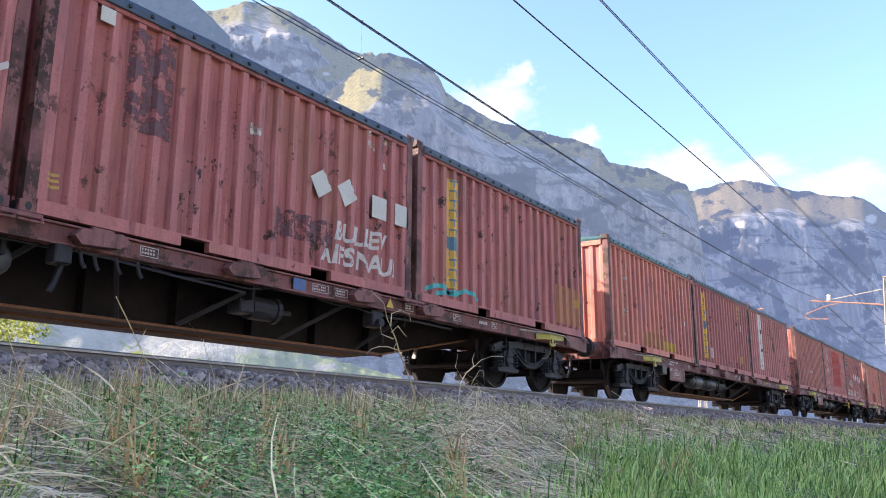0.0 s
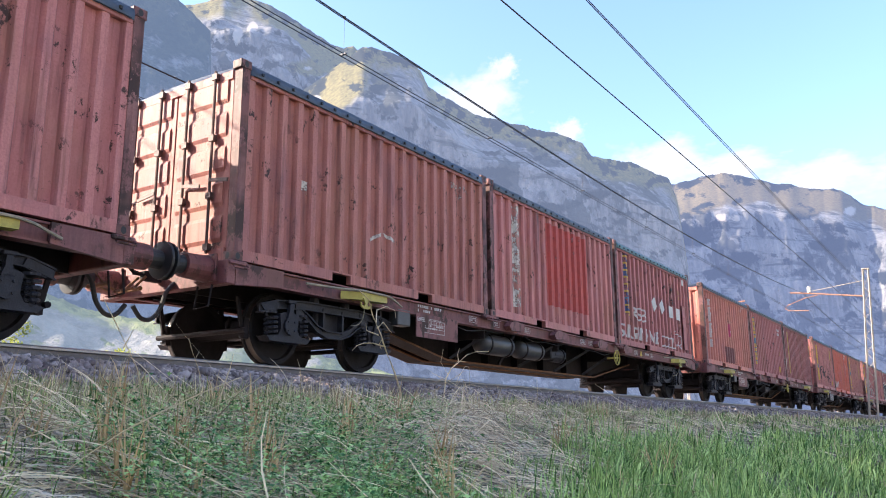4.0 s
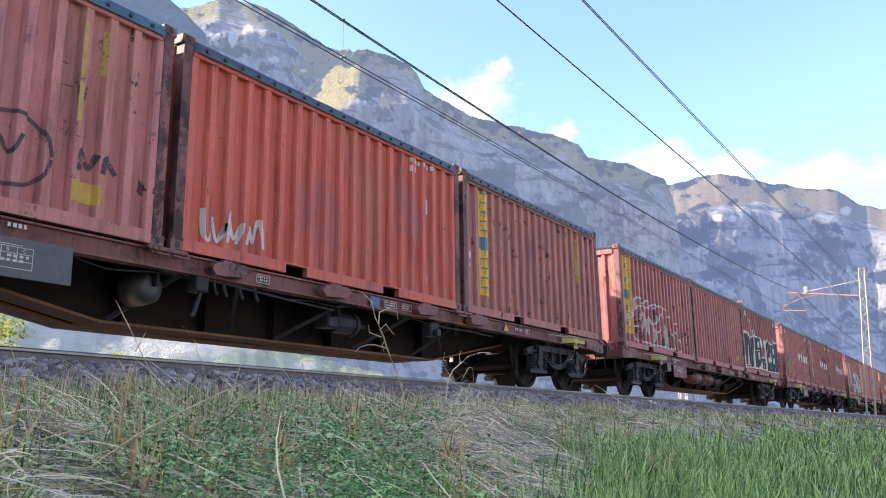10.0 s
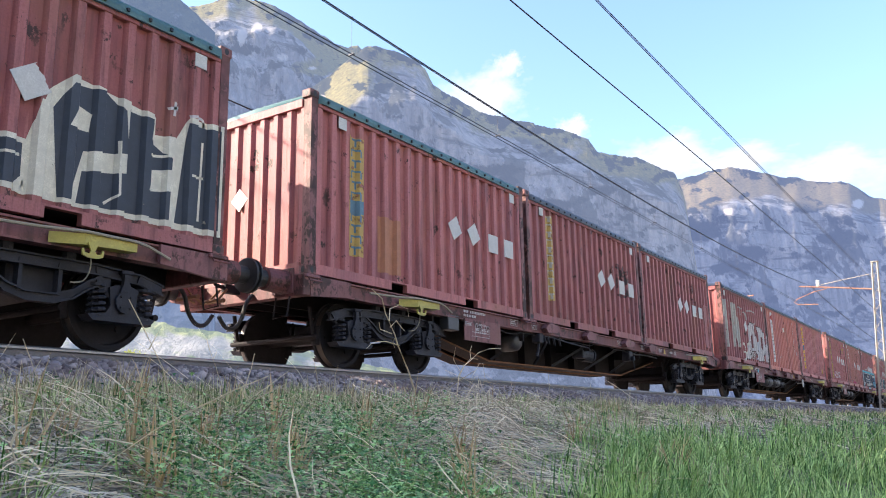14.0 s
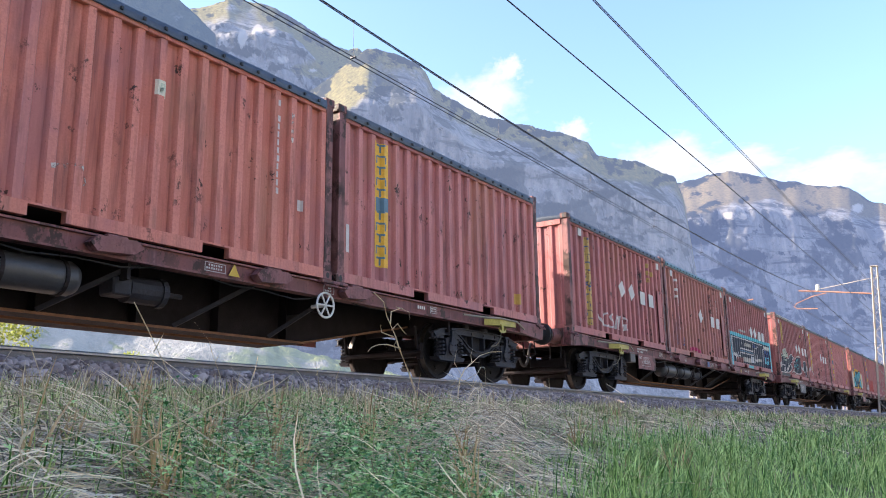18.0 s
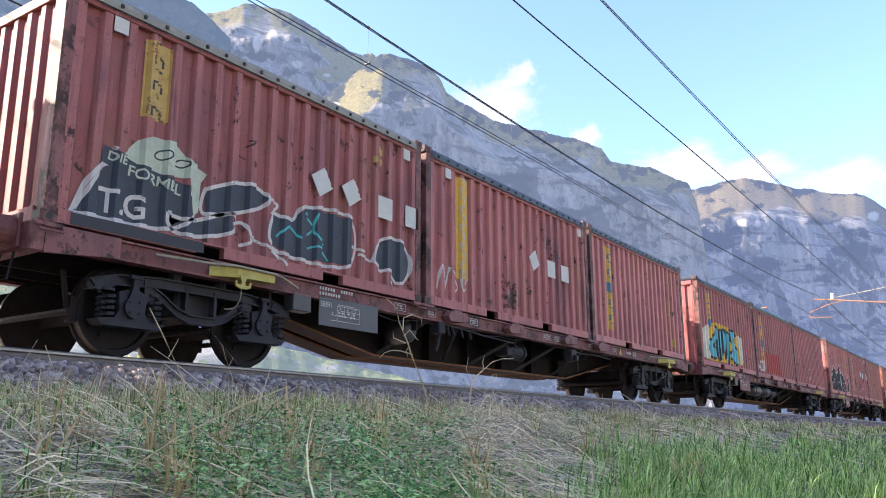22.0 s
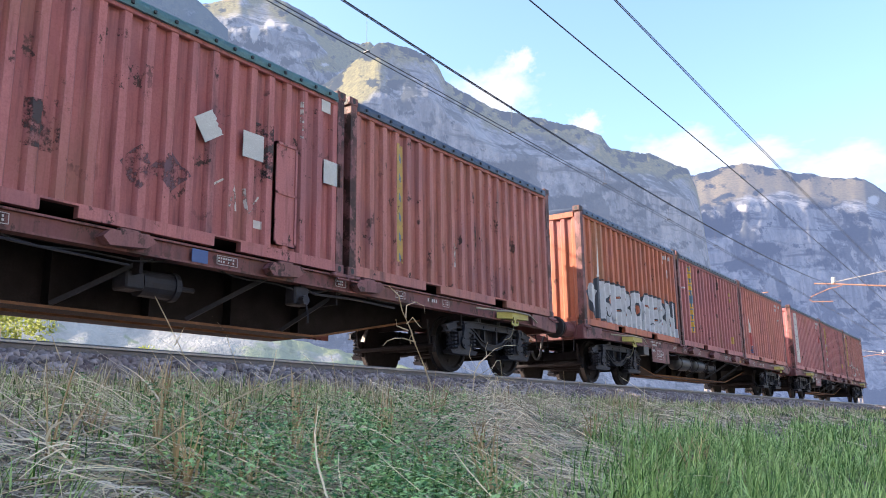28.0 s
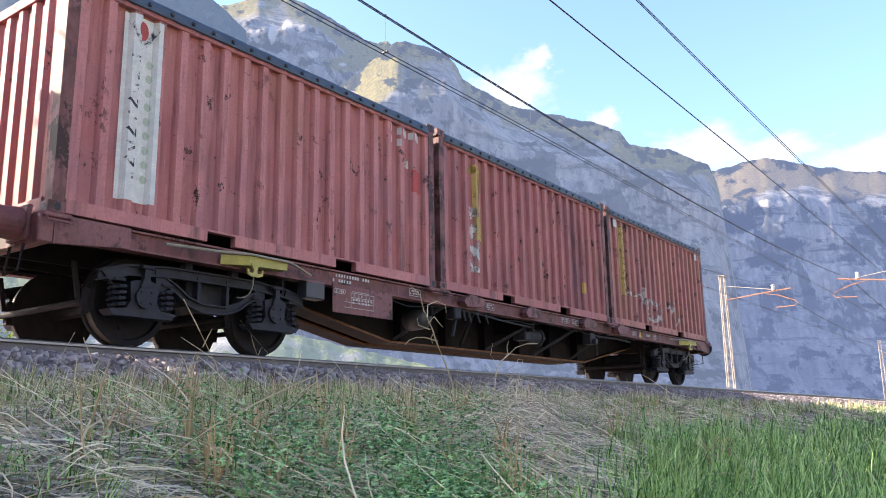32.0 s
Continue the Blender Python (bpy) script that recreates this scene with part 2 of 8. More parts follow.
def part(name, bm, material, parent, label="", smooth=False):
    ob = new(name, mesh_of(name, bm, material, smooth))
    ob.parent = parent
    return tagged(ob, label)


def placed(name, mesh, parent, material=None, m=None, label=""):
    """An object of its own on a shared mesh, with its own paint."""
    ob = new(name, mesh)
    ob.parent = parent
    if m:
        ob.matrix_basis = m
    if material:
        ob.material_slots[0].link = "OBJECT"
        ob.material_slots[0].material = material
    return tagged(ob, label)


def arrays_mesh(name, verts, faces, mats):
    """A mesh from numpy arrays of vertices and of triangles or quads."""
    me = bpy.data.meshes.new(name)
    k = faces.shape[1]
    me.vertices.add(len(verts))
    me.vertices.foreach_set("co", np.asarray(verts, np.float32).ravel())
    me.loops.add(faces.size)
    me.loops.foreach_set("vertex_index", faces.astype(np.int32).ravel())
    me.polygons.add(len(faces))
    me.polygons.foreach_set("loop_start", np.arange(0, faces.size, k, dtype=np.int32))
    for m in (mats if isinstance(mats, (list, tuple)) else [mats]):
        me.materials.append(m)
    me.update(calc_edges=True)
    me.validate()
    return me


def box(bm, x0, x1, y0, y1, z0, z1, bevel=0.0):
    r = bmesh.ops.create_cube(bm, size=1.0)
    for v in r["verts"]:
        v.co = Vector((x0 + (v.co.x + 0.5) * (x1 - x0), y0 + (v.co.y + 0.5) * (y1 - y0), z0 + (v.co.z + 0.5) * (z1 - z0)))
    if bevel:
        edges = list({e for v in r["verts"] for e in v.link_edges})
        bmesh.ops.bevel(bm, geom=edges, offset=bevel, segments=1, affect="EDGES")
    return bm


def rod(bm, p, q, r, seg=8, r2=None):
    p, q = Vector(p), Vector(q)
    d = q - p
    m = Matrix.Translation((p + q) / 2) @ d.to_track_quat("Z", "Y").to_matrix().to_4x4()
    bmesh.ops.create_cone(bm, cap_ends=True, segments=seg, radius1=r, radius2=r if r2 is None else r2, depth=d.length, matrix=m)
    return bm


def bar(bm, p, q, w, h):
    """A rectangular bar from p to q."""
    p, q = Vector(p), Vector(q)
    d = q - p
    m = Matrix.Translation((p + q) / 2) @ d.to_track_quat("X", "Z").to_matrix().to_4x4()
    bmesh.ops.create_cube(bm, size=1.0, matrix=m @ Matrix.Diagonal((d.length, w, h, 1)))
    return bm


def prism(bm, pts, y0, y1):
    """A plate: the outline pts (x, z), from y0 to y1."""
    a = [bm.verts.new((x, y0, z)) for x, z in pts]
    b = [bm.verts.new((x, y1, z)) for x, z in pts]
    bm.faces.new(a)
    bm.faces.new(b[::-1])
    for i in range(len(pts)):
        j = (i + 1) % len(pts)
        bm.faces.new((a[i], b[i], b[j], a[j]))
    return bm


def tube(bm, pts, r, seg=6):
    pts = [Vector(p) for p in pts]
    rings = []
    for i, p in enumerate(pts):
        d = (pts[min(i + 1, len(pts) - 1)] - pts[max(i - 1, 0)]).normalized()
        a = d.orthogonal().normalized()
        b = d.cross(a)
        rr = r[i] if isinstance(r, (list, tuple)) else r
        rings.append([bm.verts.new(p + rr * (math.cos(t) * a + math.sin(t) * b)) for t in [2 * math.pi * k / seg for k in range(seg)]])
    for u, v in zip(rings, rings[1:]):
        # match the nearest vertex, as the frame may turn from ring to ring
        k0 = min(range(seg), key=lambda k: (v[k].co - u[0].co).length)
        for k in range(seg):
            bm.faces.new((u[k], u[(k + 1) % seg], v[(k0 + k + 1) % seg], v[(k0 + k) % seg]))
    bm.faces.new(rings[0][::-1])
    bm.faces.new(rings[-1])
    return bm


def lathe(bm, profile, seg, axis="y", at=(0, 0, 0)):
    """Turn a profile of (radius, along) round the axis."""
    rings = []
    for r, a in profile:
        ring = []
        for k in range(seg):
            t = 2 * math.pi * k / seg
            c, s = r * math.cos(t), r * math.sin(t)
            co = (c, a, s) if axis == "y" else (a, c, s) if axis == "x" else (c, s, a)
            ring.append(bm.verts.new(Vector(co) + Vector(at)))
        rings.append(ring)
    for u, v in zip(rings, rings[1:]):
        for k in range(seg):
            bm.faces.new((u[k], u[(k + 1) % seg], v[(k + 1) % seg], v[k]))
    bm.faces.new(rings[0])
    bm.faces.new(rings[-1])
    return bm


def lerp_table(table, x):
    """Piecewise linear through (x, y) pairs."""
    return float(np.interp(x, [p[0] for p in table], [p[1] for p in table]))


# ---- ground ----
BANK = [(-4600, -9), (-60, -2.6), (-12, -2.2), (-9.2, -2.0), (-7.4, -1.47), (-6.0, -1.11), (-4.4, -0.81), (-3.2, -0.61), (-2.5, -0.52), (-2.2, -0.62),
        (6.9, -0.62), (9.5, -1.5), (14, -2.4), (120, -4), (4600, -9)]


def ground_z(x, y):
    z = lerp_table(BANK, y)
    if -9 < y < -2.7 and abs(x) < 90:
        w = min(1.0, (-2.7 - y) / 0.6)
        z += w * (0.07 * noise.noise((x * 0.55, y * 0.9, 3.1)) + 0.03 * noise.noise((x * 2.1, y * 2.3, 7.7)))
    return z


def build_ground():
    m, nt, b = nodes_of("soil_and_turf")
    c = coords(nt, random_shift=False)
    big, fine = noise_tex(nt, c, 0.7, 6), noise_tex(nt, c, 14, 6, 0.7)
    col = mixc(nt, ramp(nt, big, 0.4, 0.62), (0.32, 0.27, 0.18), (0.22, 0.25, 0.10))
    col = mixc(nt, ramp(nt, fine, 0.4, 0.7), col, (0.32, 0.27, 0.19))
    # earth and thatch of the bank, darkened for the shade between stems
    sep = nt.nodes.new("ShaderNodeSeparateXYZ")
    nt.links.new(c, sep.inputs[0])
    strip = nt.nodes.new("ShaderNodeMapRange")
    strip.inputs["From Min"].default_value, strip.inputs["From Max"].default_value = -8.6, -7.9
    nt.links.new(sep.outputs["Y"], strip.inputs["Value"])
    shaded_soil = mixc(nt, ramp(nt, fine, 0.38, 0.66), (0.050, 0.040, 0.030), (0.17, 0.135, 0.10))
    col = mixc(nt, strip.outputs[0], col, shaded_soil)
    nt.links.new(col, b.inputs["Base Color"])
    b.inputs["Roughness"].default_value = 0.95
    bump(nt, b, fine, 0.8, 0.05)
    xs = np.unique(np.concatenate([np.linspace(-4600, -100, 12), np.linspace(-100, -6, 20), np.arange(-6, 30, 0.25), np.arange(30, 90, 1.0), np.linspace(90, 300, 15), np.linspace(300, 4600, 12)]))
    ys = np.unique(np.concatenate([np.linspace(-4600, -60, 10), np.linspace(-60, -10, 14), np.arange(-10, -2.4, 0.2), np.linspace(-2.4, 14, 20), np.linspace(14, 200, 12), np.linspace(200, 4600, 12)]))
    verts = [(x, y, ground_z(x, y)) for y in ys for x in xs]
    n = len(xs)
    faces = np.array([(j * n + i, j * n + i + 1, (j + 1) * n + i + 1, (j + 1) * n + i) for j in range(len(ys) - 1) for i in range(n - 1)])
    ob = new("ground", arrays_mesh("ground", np.array(verts), faces, m))
    return tagged(ob, "grassy railway embankment sloping down to a flat valley floor", "ground", kind="structure")


build_ground()


# ---- track ----
def ballast_bed(y_mid, name, label, stones):
    """The stone bed: a low body, and loose stones lying on it."""
    m, nt, b = nodes_of("ballast_stone")
    c = coords(nt, random_shift=False)
    g = nt.nodes.new("ShaderNodeNewGeometry")
    cell = nt.nodes.new("ShaderNodeTexVoronoi")
    cell.inputs["Scale"].default_value = 22
    nt.links.new(c, cell.inputs["Vector"])
    col = mixc(nt, g.outputs["Random Per Island"], (0.050, 0.036, 0.034), (0.62, 0.53, 0.49))
    col = mixc(nt, 0.30, col, mixc(nt, cell.outputs["Color"], (0.09, 0.075, 0.08), (0.34, 0.27, 0.27)))
    col = mixc(nt, ramp(nt, noise_tex(nt, c, 1.2, 4), 0.5, 0.7), col, (0.17, 0.115, 0.105))
    nt.links.new(col, b.inputs["Base Color"])
    b.inputs["Roughness"].default_value = 0.9
    bump(nt, b, noise_tex(nt, c, 60, 3), 0.4, 0.01)
    xs = np.concatenate([np.linspace(-260, 0, 14), np.arange(1, 60, 1.0), np.linspace(62, 700, 30)])
    prof = [(-2.25, -0.62), (-1.95, -0.40), (-1.45, -0.215), (-0.95, -0.165), (-0.60, -0.165), (0.60, -0.165), (0.95, -0.165), (1.45, -0.215), (1.95, -0.40), (2.25, -0.62)]
    verts = np.array([(x, y_mid + y, z) for x in xs for y, z in prof])
    k = len(prof)
    faces = np.array([(i * k + j, (i + 1) * k + j, (i + 1) * k + j + 1, i * k + j + 1) for i in range(len(xs) - 1) for j in range(k - 1)])
    bed = new(name, arrays_mesh(name, verts, faces, m))
    tagged(bed, label, "railway ballast", kind="structure")
    if stones:
        rng = np.random.default_rng(5)
        n = stones
        x = np.where(rng.random(n) < 0.75, rng.uniform(1.5, 26, n), rng.uniform(26, 75, n))
        y = rng.uniform(-2.3, -0.86, n)
        z = np.interp(y, [p[0] for p in prof], [p[1] for p in prof])
        size = rng.uniform(0.015, 0.029, n) * rng.choice((1.0, 1.0, 1.4), n)
        base = np.array([(-1, -1, -1), (1, -1, -1), (1, 1, -1), (-1, 1, -1), (-0.6, -0.6, 1), (0.7, -0.5, 1), (0.5, 0.7, 1), (-0.7, 0.6, 1)], float)
        quads = np.array([(0, 3, 2, 1), (4, 5, 6, 7), (0, 1, 5, 4), (1, 2, 6, 5), (2, 3, 7, 6), (3, 0, 4, 7)])
        v = base[None] + rng.uniform(-0.45, 0.45, (n, 8, 3))
        a, e = rng.uniform(0, 6.28, n), rng.uniform(-0.7, 0.7, n)
        ca, sa, ce, se = np.cos(a)[:, None], np.sin(a)[:, None], np.cos(e)[:, None], np.sin(e)[:, None]
        vx, vy, vz = v[..., 0] * 1.25, v[..., 1], v[..., 2] * 0.8
        vy, vz = ce * vy - se * vz, se * vy + ce * vz
        vx, vy = ca * vx - sa * vy, sa * vx + ca * vy
        w = np.stack([vx, vy, vz], -1) * size[:, None, None] + np.stack([x, y_mid + y, z + size * 0.5], -1)[:, None]
        f = (quads[None] + 8 * np.arange(n)[:, None, None]).reshape(-1, 4)
        tagged(new("ballast_stones", arrays_mesh("ballast_stones", w.reshape(-1, 3), f, m)), "grey and reddish crushed ballast stones beside the rail", "ballast", kind="stuff")


ballast_bed(0.0, "ballast", "crushed stone ballast bed of the train's track", 22000)
ballast_bed(4.45, "ballast_far", "crushed stone ballast bed of the second track", 0)


def rail(y):
    prof = [(-0.075, -0.172), (0.075, -0.172), (0.075, -0.160), (0.012, -0.145), (0.009, -0.045), (0.034, -0.034), (0.036, -0.013), (0.024, 0.0),
            (-0.024, 0.0), (-0.036, -0.013), (-0.034, -0.034), (-0.009, -0.045), (-0.012, -0.145), (-0.075, -0.160)]
    thing = tagged(new("rail"), "steel rail with a bright worn head and rusty web", "rail", "rails")
    thing.location = (0, y, 0)
    for name, ring, mat in (("rail_head", prof[4:12], RAIL_TOP), ("rail_web", prof[:5] + [(-0.009, -0.0455)] + prof[12:], RAIL_SIDE)):
        bm = bmesh.new()
        ends = [[bm.verts.new((x, a, z)) for a, z in ring] for x in (-260, 0, 40, 700)]
        for u, v in zip(ends, ends[1:]):
            for i in range(len(ring)):
                j = (i + 1) % len(ring)
                bm.faces.new((u[i], u[j], v[j], v[i]))
        bm.faces.new(ends[0])
        bm.faces.new(ends[-1][::-1])
        part(name, bm, mat, thing)
    return thing


for y in (-0.753, 0.753, 4.45 - 0.753, 4.45 + 0.753):
    rail(y)


# ---- overhead line ----
def mast(x, y, side, label):
    """A lattice mast with a swivelling arm that reaches towards side (+1 or -1 in y)."""
    thing = tagged(new("catenary_mast"), label, "railway mast", "catenary masts")
    thing.location = (x, y, 0)
    top, half0, half1 = 8.0, 0.22, 0.14
    zs = np.linspace(-0.6, top, 19)
    w = lambda z: half0 + (half1 - half0) * (z + 0.6) / (top + 0.6)
    for sx in (-1, 1):
        for sy in (-1, 1):
            bm = bmesh.new()
            bar(bm, (sx * w(-0.6), sy * w(-0.6), -0.6), (sx * w(top), sy * w(top), top), 0.05, 0.05)
            part("corner_angle", bm, MAST_STEEL, thing)
    for axis in (0, 1):
        for s in (-1, 1):
            bm = bmesh.new()
            for i in range(18):
                a, b2 = (w(zs[i]) * (-1) ** i, w(zs[i + 1]) * (-1) ** (i + 1))
                p, q = [a, s * w(zs[i])], [b2, s * w(zs[i + 1])]
                if axis:
                    p, q = p[::-1], q[::-1]
                bar(bm, (*p, zs[i]), (*q, zs[i + 1]), 0.035, 0.012)
            part("lattice", bm, MAST_STEEL, thing)
    bm = box(bmesh.new(), -0.2, 0.2, -0.2, 0.2, top, top + 0.03)
    part("cap_plate", bm, MAST_STEEL, thing)
    bm = tube(bmesh.new(), [(0, side * 0.18, 6.45), (0, side * 3.0, 6.72), (0, side * 4.1, 6.80)], 0.04)
    part("arm_tube", bm, ARM_RUST, thing, "rusty steel tube")
    bm = tube(bmesh.new(), [(0, side * 0.15, 7.35), (0, side * 2.9, 6.85)], 0.022)
    part("stay_rod", bm, MAST_STEEL, thing)
    ins = new("insulator")
    bm = bmesh.new()
    prof = [(0.03, 6.75)]
    for i in range(4):
        prof += [(0.12, 6.80 + 0.09 * i), (0.12, 6.83 + 0.09 * i), (0.045, 6.86 + 0.09 * i)]
    lathe(bm, prof + [(0.03, 7.12)], 12, "z", (0, side * 3.05, 0))
    bpy.data.objects.remove(ins)
    part("insulator", bm, PORCELAIN, thing, "white porcelain insulator", True)
    bm = tube(bmesh.new(), [(0, side * 2.6, 6.60), (0, side * 3.3, 6.45), (0, side * 4.25, 6.05), (0, side * 4.4, 5.85), (0, side * 4.2, 5.72), (0, side * 3.1, 5.70)], 0.028)
    part("steady_arm", bm, ARM_RUST, thing)
    return thing


MASTS = [-8.0, 52.0, 112.0, 172.0, 232.0]
for x in MASTS:
    leaning = mast(x, -3.05, 1, "pale galvanised lattice mast with a rusty arm beside the near track")
    leaning.rotation_euler = (radians(3.0), 0, 0)
    mast(x + 0.3, 7.5, -1, "pale galvanised lattice mast with a rusty arm beyond the far track")


def span_z(x, hi, sag):
    i = max(k for k in range(len(MASTS)) if MASTS[k] <= x or k == 0)
    if i == len(MASTS) - 1:
        i -= 1
    u = (x - MASTS[i]) / (MASTS[i + 1] - MASTS[i])
    return hi - 4 * sag * u * (1 - u)


def wire(name, y, hi, sag, r, label, dy=0.0, fall=0.0):
    xs = np.linspace(MASTS[0], MASTS[-1], 81)
    bm = tube(bmesh.new(), [(x, y + dy * math.sin(x * 0.02), span_z(x, hi, sag) + fall * max(0.0, (52 - x) / 60)) for x in xs], r, 5)
    return tagged(new(name, mesh_of(name, bm, WIRE, True)), label, "overhead wire", "overhead wires")


for y0 in (0.0, 4.45):
    wire("contact_wire", y0 - 0.05, 5.46, 0.03, 0.009, "dark copper contact wire strung above the track")
    wire("contact_wire", y0 + 0.05, 5.46, 0.03, 0.009, "dark copper contact wire strung above the track")
    w = wire("messenger_wire", y0, 6.95, 0.95, 0.013, "thick dark carrying cable sagging between the masts")
    wire("messenger_wire", y0 + 0.06, 6.97, 0.95, 0.010, "thick dark carrying cable sagging between the masts")
    for x in np.arange(-5, 170, 5.0):
        bm = bmesh.new()
        top = span_z(x, 6.95, 0.95)
        rod(bm, (x, y0, 5.45), (x, y0, top), 0.003, 5)
        box(bm, x - 0.02, x + 0.02, y0 - 0.015, y0 + 0.015, top - 0.02, top + 0.02)
        box(bm, x - 0.02, x + 0.02, y0 - 0.055, y0 + 0.055, 5.452, 5.475)
        part("dropper", bm, WIRE, w)
wire("feeder_wire", -3.35, 5.05, -0.2, 0.012, "single dark feeder wire along the masts")
wire("feeder_wire", -2.85, 7.55, 0.12, 0.011, "dark upper feeder wire along the masts", 0.05)
wire("feeder_wire", -2.75, 7.68, 0.10, 0.011, "dark upper feeder wire along the masts", -0.06)


# ---- mountains and clouds ----
RIDGE = [(-30, 9), (0, 12), (5.2, 13.6), (6.5, 14.7), (7.9, 14.95), (8.7, 15.2), (11.2, 15.9), (13.7, 16.6), (15.2, 16.5), (16.9, 16.2)]
RIDGE_MAIN = [(15.6, 0.5), (16.2, 9), (16.7, 15.0), (17.2, 16.6), (19.7, 17.9), (22.4, 18.5), (23.1, 19.5), (25.0, 20.2), (27.2, 20.8), (30.9, 21.7), (34.3, 23.6),
              (34.9, 24.7), (35.6, 25.3), (37.2, 25.9), (38.6, 26.2), (39.2, 26.2), (40.4, 25.4), (42.0, 24.2), (44.0, 22.8), (47.0, 21.4), (49.6, 20.5),
              (54, 20), (60, 18), (70, 15), (84, 10)]
RIDGE_PEAK = [(36.5, 20), (38.6, 25.2), (40.0, 26.2), (40.7, 26.1), (41.6, 26.3), (44.2, 27.6), (46.3, 28.5), (49.6, 28.7), (51.6, 27.9), (54, 27.5), (60, 26), (70, 22), (84, 15)]
RIDGE_LEFT = [(49.4, 4), (50.3, 26.2), (52.0, 27.6), (53.2, 28.3), (56, 29.0), (63, 28.5), (72, 24), (84, 17), (98, 12)]


def attribute(nt, name):
    n = nt.nodes.new("ShaderNodeAttribute")
    n.attribute_name = name
    return n.outputs["Fac"]


def rock_material(name, rock, pale, wooded, haze, haze_amount, grass=(0.34, 0.27, 0.15)):
    """Limestone with vertical water streaks and bedding, woods, dry meadows and bare pale crags."""
    m, nt, b = nodes_of(name)
    tc = nt.nodes.new("ShaderNodeTexCoord")
    mp = nt.nodes.new("ShaderNodeMapping")
    mp.inputs["Scale"].default_value = (1, 1, 0.10)
    nt.links.new(tc.outputs["Object"], mp.inputs["Vector"])
    bed = nt.nodes.new("ShaderNodeMapping")
    bed.inputs["Scale"].default_value = (0.12, 0.12, 1)
    nt.links.new(tc.outputs["Object"], bed.inputs["Vector"])
    streak = noise_tex(nt, mp.outputs[0], 0.045, 9, 0.68)
    ledge = noise_tex(nt, bed.outputs[0], 0.05, 6, 0.6)
    broad = noise_tex(nt, tc.outputs["Object"], 0.006, 5, 0.6)
    fine = noise_tex(nt, tc.outputs["Object"], 0.11, 7, 0.7)
    slab = nt.nodes.new("ShaderNodeMapping")
    slab.inputs["Scale"].default_value = (1, 1, 0.55)
    slab.inputs["Rotation"].default_value = (0.35, 0.45, 0)
    nt.links.new(tc.outputs["Object"], slab.inputs["Vector"])
    patch = noise_tex(nt, slab.outputs[0], 0.0125, 10, 0.62)
    col = mixc(nt, ramp(nt, streak, 0.38, 0.62), [v * 0.80 for v in rock], pale)
    col = mixc(nt, ramp(nt, broad, 0.42, 0.62), col, mixc(nt, 0.5, col, [v * 0.7 for v in rock]))
    col = mixc(nt, ramp(nt, ledge, 0.56, 0.64), col, mixc(nt, 0.75, col, wooded))
    col = mixc(nt, ramp(nt, fine, 0.5, 0.72), col, mixc(nt, 0.6, col, [v * 0.55 for v in rock]))
    # shrubs and woods that hold on in the shallower parts of the wall, fresh pale breaks elsewhere
    col = mixc(nt, ramp(nt, patch, 0.535, 0.575), col, mixc(nt, 0.82, col, wooded))
    col = mixc(nt, ramp(nt, patch, 0.33, 0.41, (1, 1, 1, 1), (0, 0, 0, 1)), col, mixc(nt, 0.30, col, [v * 1.12 for v in pale]))

    def over(key, lo, hi, under, cover, rag=0.5):
        add = nt.nodes.new("ShaderNodeMath")
        add.operation = "MULTIPLY_ADD"
        nt.links.new(fine, add.inputs[0])
        add.inputs[1].default_value = rag
        nt.links.new(attribute(nt, key), add.inputs[2])
        return mixc(nt, ramp(nt, add.outputs[0], lo, hi), under, cover)

    turf = mixc(nt, ramp(nt, fine, 0.4, 0.62), grass, [v * 0.5 for v in wooded])
    col = over("wood", 0.62, 0.92, col, mixc(nt, ramp(nt, fine, 0.35, 0.65), wooded, [v * 0.55 for v in wooded]), 0.7)
    col = over("meadow", 0.55, 0.95, col, mixc(nt, 0.45, grass, turf), 0.7)
    col = over("trees", 0.75, 0.95, col, [v * 0.7 for v in wooded], 0.8)
    col = over("crag", 0.72, 0.90, col, (0.56, 0.50, 0.44), 0.6)
    nt.links.new(col, b.inputs["Base Color"])
    b.inputs["Roughness"].default_value = 0.95
    b.inputs["Specular IOR Level"].default_value = 0.1
    bump(nt, b, fine, 0.7, 8.0)
    # distance haze put in as a bluish glow mixed over the rock
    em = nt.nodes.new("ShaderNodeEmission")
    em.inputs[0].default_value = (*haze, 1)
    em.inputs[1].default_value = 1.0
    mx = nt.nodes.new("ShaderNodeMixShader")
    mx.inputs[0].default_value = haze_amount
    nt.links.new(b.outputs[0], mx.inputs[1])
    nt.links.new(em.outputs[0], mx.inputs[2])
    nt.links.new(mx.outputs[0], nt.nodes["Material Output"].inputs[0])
    return m


